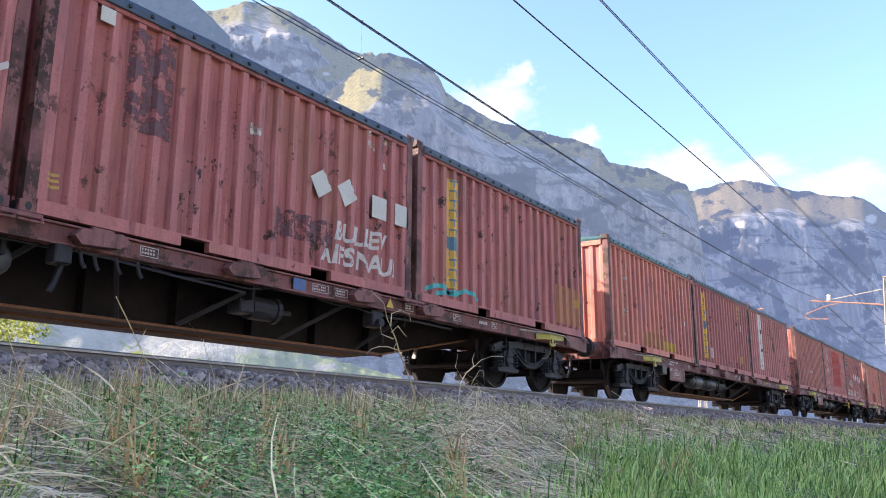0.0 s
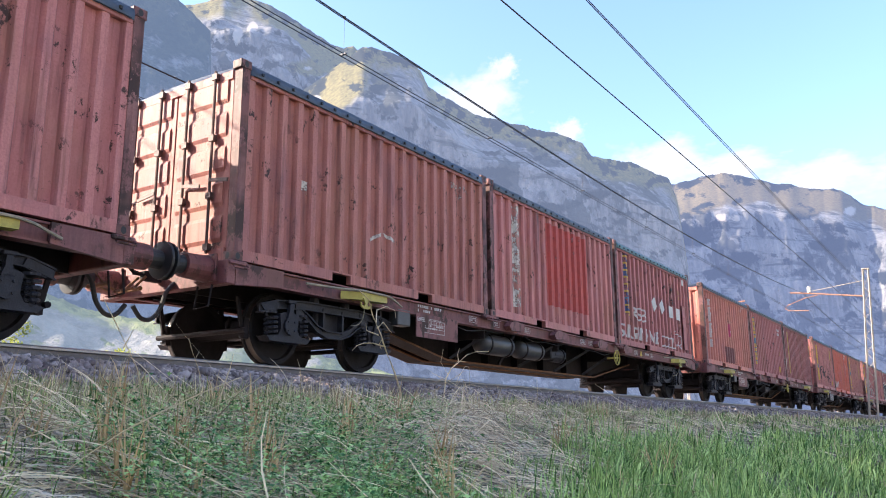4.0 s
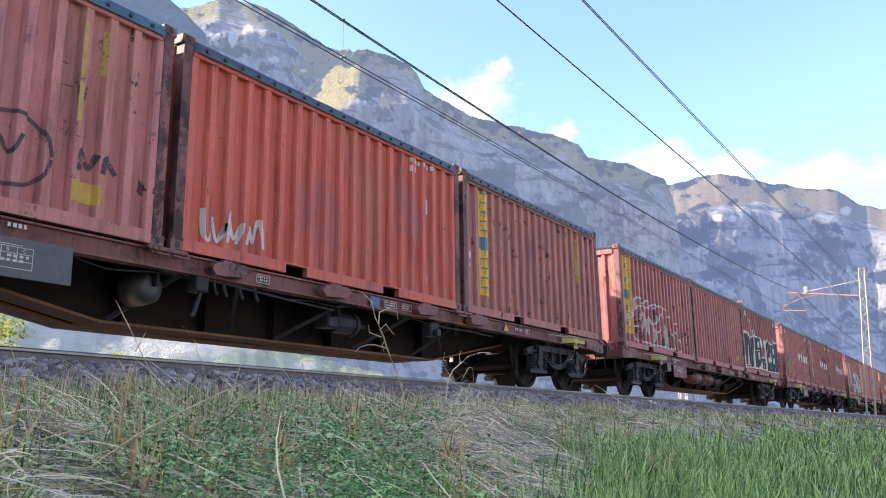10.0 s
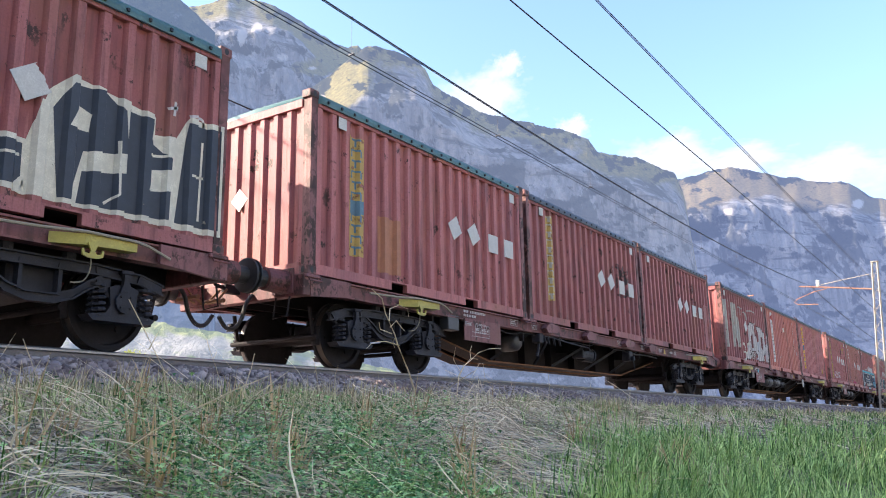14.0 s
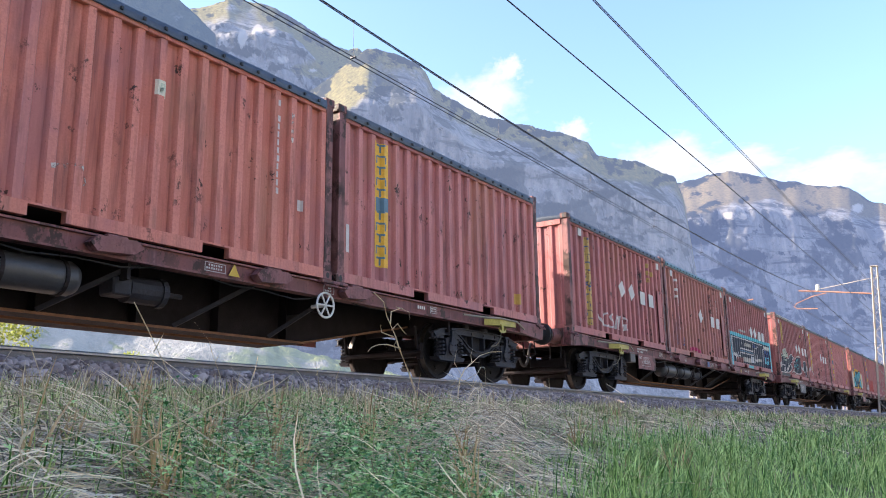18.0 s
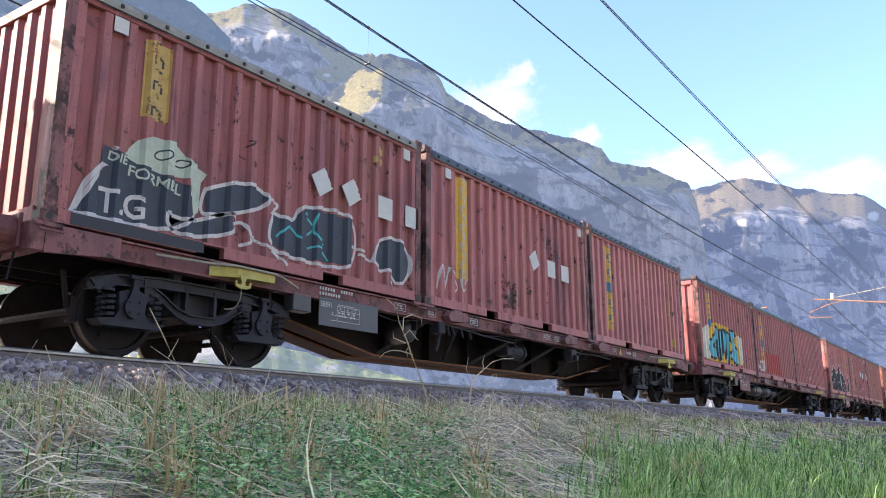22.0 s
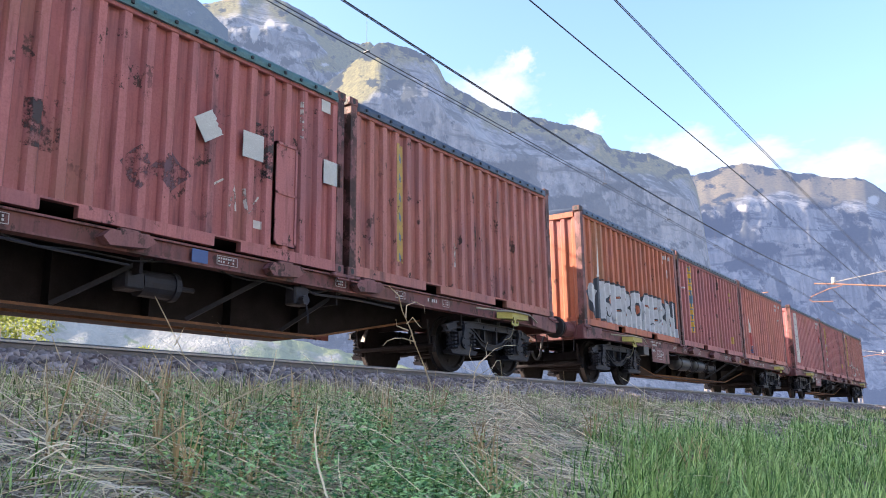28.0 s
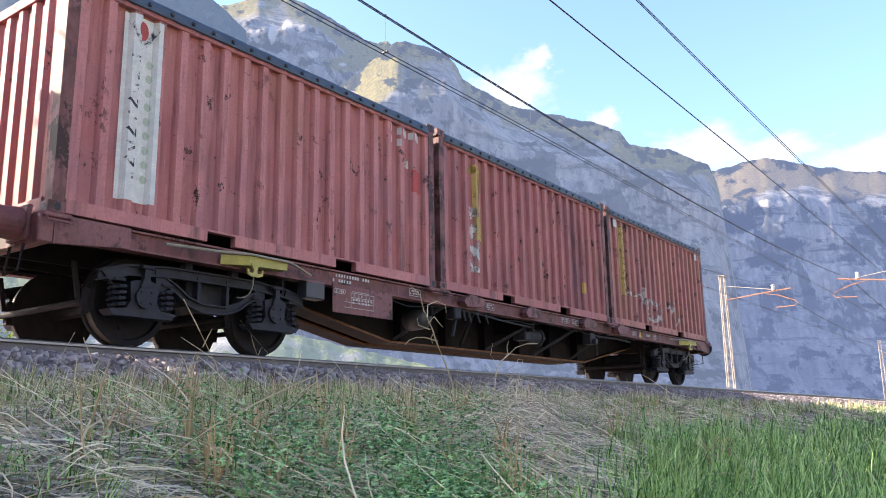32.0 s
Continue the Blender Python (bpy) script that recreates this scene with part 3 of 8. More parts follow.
def massif(name, ridge, dist, az0, az1, step, prof, rough, seed, mat, label, ref=17.0, bend=0.0, woods=(), meadows=(), crags=(), spur=(0, 3, 0.8), turf=0.86):
    """A mountain wall: foot slope, cliffs with ledges, upper slope, up to a given skyline. prof: (share of height, setback in m)."""
    rows = 110
    az = np.arange(az0, az1 + step / 2, step)
    verts = np.zeros((len(az), rows + 14, 3))
    for i, a in enumerate(az):
        el = lerp_table(ridge, a) + 0.14 * noise.noise((a * 1.3, seed, 0))
        tip = 0.08 * noise.noise((a * 6.1, seed, 4)) + 0.07 * noise.noise((a * 19, seed, 9))
        d = dist * (math.sin(radians(ref)) / math.sin(radians(min(max(a, 5.0), 90.0)))) ** bend
        top = (d + prof[-1][1]) * math.tan(radians(max(el, 0.3)))
        ca, sa = math.cos(radians(a)), math.sin(radians(a))
        for j in range(rows + 14):
            v = min(j / (rows - 1), 1.0)
            h = v * top - 12 * (1 - v) + max(0.0, (v - 0.955) / 0.045) * d * radians(tip)
            shift = 40 * noise.noise((a * 0.10, 0.3, seed)) + 20 * (1 - v) * noise.noise((a * 0.3, v * 1.3, seed))
            back = lerp_table(prof, min(1.0, max(0.0, v + 0.10 * noise.noise((a * 0.22, 2.0, seed)) * math.sin(v * math.pi))))
            x, y = d * ca, d * sa
            q = Vector((d * ca, d * sa, h * 0.30)) / (d * 0.075)
            big = noise.fractal(q * 0.55 + Vector((seed, 0, 0)), 0.8, 2.0, 3)
            mid = noise.ridged_multi_fractal(q * 1.5 + Vector((0, seed, 0)), 0.85, 2.1, 5, 1.0, 2.0) - 1.0
            fine = noise.fractal(Vector((q.x * 6, q.y * 6, q.z * 3)), 0.8, 2.1, 4)
            step = math.sin(h * 0.055 + 2.5 * big + a * 0.3)
            rr = rough * (1.6 * big - 0.40 * mid + 0.22 * fine + 0.14 * step)
            # spurs on the upper slope: long flanks turned to the left, short ones to the right
            ph = a / spur[1] + 0.35 * noise.noise((a * 0.3, v * 2.0, seed + 2))
            saw = ph - math.floor(ph)
            saw = saw / 0.82 if saw < 0.82 else (1 - saw) / 0.18
            back += spur[0] * (saw - 0.5) * (0.12 + 0.88 * min(1.0, max(0.0, (v - spur[2]) * 9)))
            r = d + back + shift + rr * (1.0 - 0.88 * min(1.0, max(0.0, (v - 0.70) * 7)))
            if j >= rows:
                r += (j - rows + 1) * 25
                h -= (j - rows + 1) ** 1.4 * 9
            # keep the skyline where it is when the slope is set back
            s = r / (d + prof[-1][1])
            hh = h * (s if j >= rows - 1 else (1 + (s - 1) * v ** 6))
            verts[i, j] = (r * ca, r * sa - 8.5, hh - 0.8)
    # plant cover: woods on the ledges and in the gullies, dry meadow on the gentle tops
    wood, meadow, crag, trees = (np.zeros((len(az), rows + 14)) for _ in range(4))
    for i, a in enumerate(az):
        for j in range(rows + 14):
            x, y, z = verts[i, j]
            el = math.degrees(math.atan2(z + 0.8, math.hypot(x, y + 8.5)))
            v = min(j / (rows - 1), 1.0)
            n1 = noise.fractal((a * 0.33, el * 0.55, seed), 0.7, 2.1, 5)
            n2 = noise.fractal((a * 1.1, el * 1.6, seed + 5), 0.8, 2.0, 4)
            trees[i, j] = 0.15 + 0.6 * n2 + 0.4 * n1 + 0.45 * max(0.0, (v - 0.95) * 20)
            wood[i, j] = 0.12 + 0.45 * n1 + 0.30 * n2 + sum(s * math.exp(-((a - p) / w) ** 2 - ((el - q2) / hh) ** 2) for p, q2, w, hh, s in woods)
            meadow[i, j] = (v - turf) * 6 + 0.4 * n1 + 0.3 * n2 + sum(s * math.exp(-((a - p) / w) ** 2 - ((el - q2) / hh) ** 2) for p, q2, w, hh, s in meadows)
            crag[i, j] = 0.30 * n2 + sum(s * math.exp(-((a - p) / w) ** 2 - ((el - q2) / hh) ** 2) for p, q2, w, hh, s in crags)
    n = rows + 14
    faces = np.array([(i * n + j, i * n + j + 1, (i + 1) * n + j + 1, (i + 1) * n + j) for i in range(len(az) - 1) for j in range(n - 1)])
    me = arrays_mesh(name, verts.reshape(-1, 3), faces, mat)
    for key, val in (("wood", wood), ("meadow", meadow), ("crag", crag), ("trees", trees)):
        at = me.attributes.new(key, "FLOAT", "POINT")
        at.data.foreach_set("value", val.ravel().astype(np.float32))
    me.polygons.foreach_set("use_smooth", [True] * len(me.polygons))
    return tagged(new(name, me), label, "mountain", kind="structure")


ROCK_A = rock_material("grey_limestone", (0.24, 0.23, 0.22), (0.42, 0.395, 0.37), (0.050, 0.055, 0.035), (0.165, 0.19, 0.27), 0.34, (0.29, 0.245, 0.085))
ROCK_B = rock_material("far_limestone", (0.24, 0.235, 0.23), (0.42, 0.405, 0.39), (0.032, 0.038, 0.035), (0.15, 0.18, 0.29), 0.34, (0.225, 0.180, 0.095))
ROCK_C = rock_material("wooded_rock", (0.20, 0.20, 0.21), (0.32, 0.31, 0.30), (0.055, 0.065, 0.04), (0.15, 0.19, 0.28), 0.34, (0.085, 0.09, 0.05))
ROCK_D = rock_material("bounce_limestone", (0.42, 0.42, 0.42), (0.58, 0.57, 0.56), (0.11, 0.12, 0.06), (0.20, 0.24, 0.32), 0.12)
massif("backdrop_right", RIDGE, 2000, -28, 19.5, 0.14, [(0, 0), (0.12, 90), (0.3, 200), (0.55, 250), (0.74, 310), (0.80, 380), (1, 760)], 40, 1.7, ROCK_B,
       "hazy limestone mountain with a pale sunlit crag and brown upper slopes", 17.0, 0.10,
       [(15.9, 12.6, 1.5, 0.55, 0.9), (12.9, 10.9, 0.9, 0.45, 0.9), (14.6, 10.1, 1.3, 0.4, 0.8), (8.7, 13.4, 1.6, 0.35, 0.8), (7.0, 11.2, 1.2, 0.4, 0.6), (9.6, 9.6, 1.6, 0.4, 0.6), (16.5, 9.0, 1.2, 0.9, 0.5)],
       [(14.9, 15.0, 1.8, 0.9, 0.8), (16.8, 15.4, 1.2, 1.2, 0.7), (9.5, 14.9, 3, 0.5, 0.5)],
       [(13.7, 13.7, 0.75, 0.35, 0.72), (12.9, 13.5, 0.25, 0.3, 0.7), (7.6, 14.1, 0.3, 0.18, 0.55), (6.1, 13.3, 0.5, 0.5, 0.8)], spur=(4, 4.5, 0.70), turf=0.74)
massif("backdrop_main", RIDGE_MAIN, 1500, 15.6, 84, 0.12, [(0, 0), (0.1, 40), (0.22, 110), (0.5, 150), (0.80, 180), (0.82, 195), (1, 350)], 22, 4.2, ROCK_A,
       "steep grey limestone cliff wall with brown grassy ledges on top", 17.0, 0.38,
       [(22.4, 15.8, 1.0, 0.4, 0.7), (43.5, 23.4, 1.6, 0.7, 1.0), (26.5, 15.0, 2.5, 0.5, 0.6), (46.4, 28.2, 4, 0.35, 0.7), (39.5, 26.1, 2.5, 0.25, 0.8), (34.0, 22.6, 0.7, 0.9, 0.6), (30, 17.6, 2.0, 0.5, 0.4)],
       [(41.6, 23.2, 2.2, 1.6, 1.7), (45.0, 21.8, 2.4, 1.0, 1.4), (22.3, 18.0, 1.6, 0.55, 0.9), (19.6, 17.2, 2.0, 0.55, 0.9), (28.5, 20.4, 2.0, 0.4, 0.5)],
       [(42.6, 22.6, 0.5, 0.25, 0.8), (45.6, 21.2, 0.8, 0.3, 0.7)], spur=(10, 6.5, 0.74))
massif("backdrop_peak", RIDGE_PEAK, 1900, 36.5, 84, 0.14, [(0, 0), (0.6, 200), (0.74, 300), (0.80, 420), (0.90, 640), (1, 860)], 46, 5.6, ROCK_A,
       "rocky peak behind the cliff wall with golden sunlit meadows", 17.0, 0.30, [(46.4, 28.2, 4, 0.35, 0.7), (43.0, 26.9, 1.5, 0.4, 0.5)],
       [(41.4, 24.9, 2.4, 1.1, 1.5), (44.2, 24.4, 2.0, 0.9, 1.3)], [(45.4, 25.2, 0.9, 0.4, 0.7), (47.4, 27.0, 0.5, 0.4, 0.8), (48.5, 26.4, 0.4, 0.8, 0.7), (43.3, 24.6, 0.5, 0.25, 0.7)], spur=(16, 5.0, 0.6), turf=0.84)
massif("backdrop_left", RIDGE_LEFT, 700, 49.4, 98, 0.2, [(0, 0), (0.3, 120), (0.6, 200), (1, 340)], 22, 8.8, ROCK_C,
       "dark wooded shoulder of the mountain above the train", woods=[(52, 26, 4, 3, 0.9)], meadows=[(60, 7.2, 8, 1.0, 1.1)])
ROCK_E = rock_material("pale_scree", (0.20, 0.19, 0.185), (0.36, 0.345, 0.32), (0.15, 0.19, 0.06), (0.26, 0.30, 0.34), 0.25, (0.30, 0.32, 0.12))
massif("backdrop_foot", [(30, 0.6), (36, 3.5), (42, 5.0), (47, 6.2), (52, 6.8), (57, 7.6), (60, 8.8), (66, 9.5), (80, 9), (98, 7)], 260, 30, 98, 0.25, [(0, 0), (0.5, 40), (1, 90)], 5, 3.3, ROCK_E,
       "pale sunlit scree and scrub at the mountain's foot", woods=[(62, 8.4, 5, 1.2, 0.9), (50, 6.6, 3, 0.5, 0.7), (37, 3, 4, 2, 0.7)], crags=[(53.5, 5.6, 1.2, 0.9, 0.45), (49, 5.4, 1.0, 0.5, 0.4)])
# out of view: added to throw sunlight onto the shaded side of the train
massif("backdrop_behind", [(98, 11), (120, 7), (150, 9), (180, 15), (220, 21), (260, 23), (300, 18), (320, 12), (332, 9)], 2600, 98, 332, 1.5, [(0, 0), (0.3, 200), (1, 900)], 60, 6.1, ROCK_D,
       "unseen pale mountains behind the camera, added to bounce sunlight back")


def clouds():
    """Thin clouds drifting behind the ridge."""
    m, nt, b = nodes_of("cloud_vapour")
    tc = nt.nodes.new("ShaderNodeTexCoord")
    mp = nt.nodes.new("ShaderNodeMapping")
    mp.inputs["Scale"].default_value = (1, 1, 1)
    nt.links.new(tc.outputs["UV"], mp.inputs["Vector"])
    n = noise_tex(nt, mp.outputs[0], 4.0, 7, 0.55)
    sep = nt.nodes.new("ShaderNodeSeparateXYZ")
    nt.links.new(tc.outputs["UV"], sep.inputs[0])
    # dense in the middle of each cloud, fraying to nothing at its rim
    ln = nt.nodes.new("ShaderNodeVectorMath")
    ln.operation = "DISTANCE"
    ln.inputs[1].default_value = (0.5, 0.5, 0)
    nt.links.new(tc.outputs["UV"], ln.inputs[0])
    fall = ramp(nt, ln.outputs["Value"], 0.05, 0.5, (1, 1, 1, 1), (0, 0, 0, 1))
    mul = nt.nodes.new("ShaderNodeMath")
    mul.operation = "MULTIPLY_ADD"
    nt.links.new(fall, mul.inputs[0])
    mul.inputs[1].default_value = 0.62
    nt.links.new(n, mul.inputs[2])
    a = ramp(nt, mul.outputs[0], 0.62, 1.55)
    # sunlit brightness of the clouds given as their own white glow
    em = nt.nodes.new("ShaderNodeEmission")
    em.inputs[0].default_value = (1.0, 0.95, 0.92, 1)
    em.inputs[1].default_value = 0.38
    tr = nt.nodes.new("ShaderNodeBsdfTransparent")
    mx = nt.nodes.new("ShaderNodeMixShader")
    nt.links.new(a, mx.inputs[0])
    nt.links.new(tr.outputs[0], mx.inputs[1])
    nt.links.new(em.outputs[0], mx.inputs[2])
    nt.links.new(mx.outputs[0], nt.nodes["Material Output"].inputs[0])
    for az, el, w, h in ((30.6, 22.6, 9.0, 6.0), (28.5, 24.8, 3.0, 2.4), (24.0, 20.2, 3.4, 2.6), (17.6, 17.6, 9, 5), (13.2, 16.8, 10, 3.6), (7.5, 15.6, 9, 4.0), (1.0, 15.0, 12, 5)):
        bm = bmesh.new()
        d = 4850
        k = 4
        grid = [[None] * (k + 1) for _ in range(k + 1)]
        uv = bm.loops.layers.uv.new()
        for i in range(k + 1):
            for j in range(k + 1):
                a1, e1 = radians(az + w * (i / k - 0.5)), radians(el + h * (j / k - 0.5))
                grid[i][j] = bm.verts.new((d * math.cos(e1) * math.cos(a1), d * math.cos(e1) * math.sin(a1), d * math.sin(e1)))
        for i in range(k):
            for j in range(k):
                f = bm.faces.new((grid[i][j], grid[i + 1][j], grid[i + 1][j + 1], grid[i][j + 1]))
                for lp, (p, q) in zip(f.loops, ((i, j), (i + 1, j), (i + 1, j + 1), (i, j + 1))):
                    lp[uv].uv = (p / k, q / k)
        tagged(new("backdrop_cloud", mesh_of("cloud", bm, m)), "thin white cloud drifting above the mountain ridge", "cloud", kind="structure")


clouds()


GIRDER = plain("sooty_girder_steel", (0.018, 0.014, 0.016), 0.75, 0.0, 0.5, 5, 0.4, 0.15)
LEVER_ROD = plain("worn_lever_rod", (0.30, 0.27, 0.20), 0.6, 0, 0.3, 5, 0.2)


# ---- train: plan ----
WAGONS, PITCH, LENGTH, GAP, DECK = 14, 19.74, 6.058, 0.085, 1.155
FIRST = -126.45          # left end of the first wagon's first box when the train is half way
MIDDLE = 1.5 * LENGTH + GAP
R_WHEEL = 0.46


def rolled(t):
    """How far the train has gone, counted from 16 s."""
    u = (t - 16) / 16
    return 7.8706 * (t - 16) + 0.878 * u ** 2 - 0.605 * u ** 3 + 0.274 * u ** 4


# ---- train: container parts ----
WAVES = 19
WAVE = 5.64 / WAVES
U0 = (LENGTH - WAVES * WAVE) / 2
Y_OUT, Y_IN = 1.205, 1.148


def wave_points():
    pts = [(0.13, Y_OUT)]
    for i in range(WAVES):
        u = U0 + i * WAVE
        pts += [(u + 0.055, Y_OUT), (u + 0.092, Y_IN), (u + 0.225, Y_IN), (u + 0.262, Y_OUT)]
    return pts + [(LENGTH - 0.13, Y_OUT)]


WAVE_PTS = wave_points()
WAVE_U = [p[0] for p in WAVE_PTS]


def side_y(u):
    return float(np.interp(u, WAVE_U, [p[1] for p in WAVE_PTS]))


def corrugated_side(sign):
    bm = bmesh.new()
    rows = []
    for u, y in WAVE_PTS:
        # a few rows, so that old sheets are not perfectly flat
        rows.append([bm.verts.new((u - LENGTH / 2, sign * (y + 0.006 * noise.noise((u * 1.1, z * 1.4, 2.0 + sign))), z)) for z in (0.15, 0.70, 1.25, 1.80, 2.37)])
    for a, b in zip(rows, rows[1:]):
        for j in range(4):
            bm.faces.new((a[j], b[j], b[j + 1], a[j + 1]))
    return mesh_of("side_panel", bm, PAINTS["maroon"])


def corrugated_end(sign):
    bm = bmesh.new()
    n, w = 8, 2.12 / 8
    pts = [(-1.10, 0.0)]
    for i in range(n):
        y = -1.06 + i * w
        pts += [(y + 0.04, 0.0), (y + 0.085, 0.045), (y + 0.18, 0.045), (y + 0.225, 0.0)]
    pts.append((1.10, 0.0))
    x = sign * (LENGTH / 2 - 0.03)
    rows = [[bm.verts.new((x - sign * d, y, z)) for z in (0.16, 2.37)] for y, d in pts]
    for a, b in zip(rows, rows[1:]):
        bm.faces.new((a[0], b[0], b[1], a[1]))
    return mesh_of("end_panel", bm, PAINTS["maroon"])


def bottom_rail(sign):
    """The lower side rail, broken by two forklift pockets."""
    bm = bmesh.new()
    h = LENGTH / 2
    y0, y1 = sorted((sign * 1.13, sign * 1.216))
    lo, hi = 0.012, 0.150
    outline = [(-h + 0.17, lo), (-1.22, lo), (-1.22, 0.128), (-0.83, 0.128), (-0.83, lo), (0.83, lo), (0.83, 0.128), (1.22, 0.128), (1.22, lo), (h - 0.17, lo), (h - 0.17, hi), (-h + 0.17, hi)]
    return mesh_of("bottom_rail", prism(bm, outline, y0, y1), PAINTS["maroon"])


def casting():
    """A solid corner casting block; its holes are added as black discs."""
    bm = box(bmesh.new(), -0.089, 0.089, -0.081, 0.081, -0.059, 0.059, 0.008)
    return mesh_of("corner_casting", bm, PAINTS["maroon"])


def casting_holes():
    out = {}
    for s in (-1, 1):
        for key, at in (("y", 0.0825), ("x", 0.0905)):
            # flat black disc that paints the dark inside of a hole
            bm = lathe(bmesh.new(), [(0.001, s * (at - 0.001)), (0.034, s * at), (0.001, s * (at + 0.001))], 12, key)
            for v in bm.verts:
                v.co.z *= 1.25
            out[key, s] = mesh_of("casting_hole", bm, BLACK)
    return out


def tarp():
    """A sheet over the open top: slack between the bows, its hem lashed over the side rails."""
    bm = bmesh.new()
    nx = 40
    prof = [(-1.226, 2.405), (-1.230, 2.47), (-1.216, 2.545), (-1.14, 2.578), (-0.6, 2.615), (0, 2.63), (0.6, 2.615), (1.14, 2.578), (1.216, 2.545), (1.230, 2.47), (1.226, 2.405)]
    rows = []
    for i in range(nx + 1):
        x = -2.86 + 5.72 * i / nx
        sag = 0.020 * (0.5 - 0.5 * math.cos(2 * math.pi * i / 8)) + 0.010 * noise.noise((x * 1.7, 0, 5))
        row = []
        for k, (y, z) in enumerate(prof):
            e = k in (0, len(prof) - 1)
            row.append(bm.verts.new((x, y, z - (sag if 2 < k < 8 else 0) + (0.008 * (i % 2) if e else 0) + 0.006 * noise.noise((x * 4, y * 3, 1)))))
        rows.append(row)
    for a, b in zip(rows, rows[1:]):
        for j in range(len(prof) - 1):
            bm.faces.new((a[j], b[j], b[j + 1], a[j + 1]))
    bm.faces.new(rows[0])
    bm.faces.new(rows[-1][::-1])
    return mesh_of("tarpaulin", bm, TARPS["navy"], True)


def lashing():
    """Eyelets and the cord that holds the sheet down."""
    bm = bmesh.new()
    for s in (-1, 1):
        pts = []
        for i in range(41):
            x = -2.82 + 5.64 * i / 40
            z = 2.475 if i % 2 else 2.412
            pts.append((x, s * 1.238, 2.412 + 0.004 * (i % 2)))
            if i % 2:
                box(bm, x - 0.016, x + 0.016, *sorted((s * 1.228, s * 1.252)), z - 0.018, z + 0.018)
        tube(bm, pts, 0.007, 4)
    return mesh_of("lashing", bm, BLACK)


def door_leaf():
    """One half of a door end, with ribs pressed into the sheet."""
    bm = box(bmesh.new(), -0.03, 0.0, 0.01, 1.07, 0.17, 2.46, 0.006)
    return mesh_of("door", bm, PAINTS["maroon"])


def door_rib():
    bm = prism(bmesh.new(), [(-0.03, -0.17), (-0.052, -0.12), (-0.052, 0.12), (-0.03, 0.17)], 0.10, 0.98)
    return mesh_of("pressed_rib", bm, PAINTS["maroon"])


def locking_bar():
    bm = rod(bmesh.new(), (-0.085, 0, 0.12), (-0.085, 0, 2.50), 0.019, 8)
    for z in (0.2, 0.85, 1.6, 2.42):
        box(bm, -0.11, -0.05, -0.045, 0.045, z - 0.04, z + 0.04)
    bar(bm, (-0.10, 0, 1.05), (-0.10, 0.34, 1.00), 0.02, 0.045)
    return mesh_of("locking_bar", bm, PAINTS["maroon"])


def rails_and_posts():
    h = LENGTH / 2
    out = {}
    bm = prism(bmesh.new(), [(-0.060, 0.118), (0.070, 0.118), (0.070, 2.473), (-0.060, 2.473)], -0.076, 0.060)
    box(bm, -0.02, 0.10, -0.052, 0.02, 0.118, 2.473)
    out["corner_post"] = mesh_of("corner_post", bm, PAINTS["maroon"])
    out["top_rail"] = mesh_of("top_rail", box(bmesh.new(), -h + 0.17, h - 0.17, -0.035, 0.035, 2.36, 2.43, 0.006), PAINTS["maroon"])
    out["end_rail"] = mesh_of("end_rail", box(bmesh.new(), -0.05, 0.05, -1.06, 1.06, 2.35, 2.47, 0.006), PAINTS["maroon"])
    out["sill"] = mesh_of("end_sill", box(bmesh.new(), -0.05, 0.05, -1.06, 1.06, 0.0, 0.17, 0.006), PAINTS["maroon"])
    out["floor"] = mesh_of("floor_panel", box(bmesh.new(), -h + 0.1, h - 0.1, -1.12, 1.12, 0.13, 0.16), STEEL_DARK)
    return out


CM = rails_and_posts()
CM.update(side_near=corrugated_side(-1), side_far=corrugated_side(1), end_front=corrugated_end(-1), end_back=corrugated_end(1), rail_near=bottom_rail(-1),
          rail_far=bottom_rail(1), casting=casting(), holes=casting_holes(), tarp=tarp(), lashing=lashing(), door=door_leaf(), rib=door_rib(), lock=locking_bar())
BOXES = {}


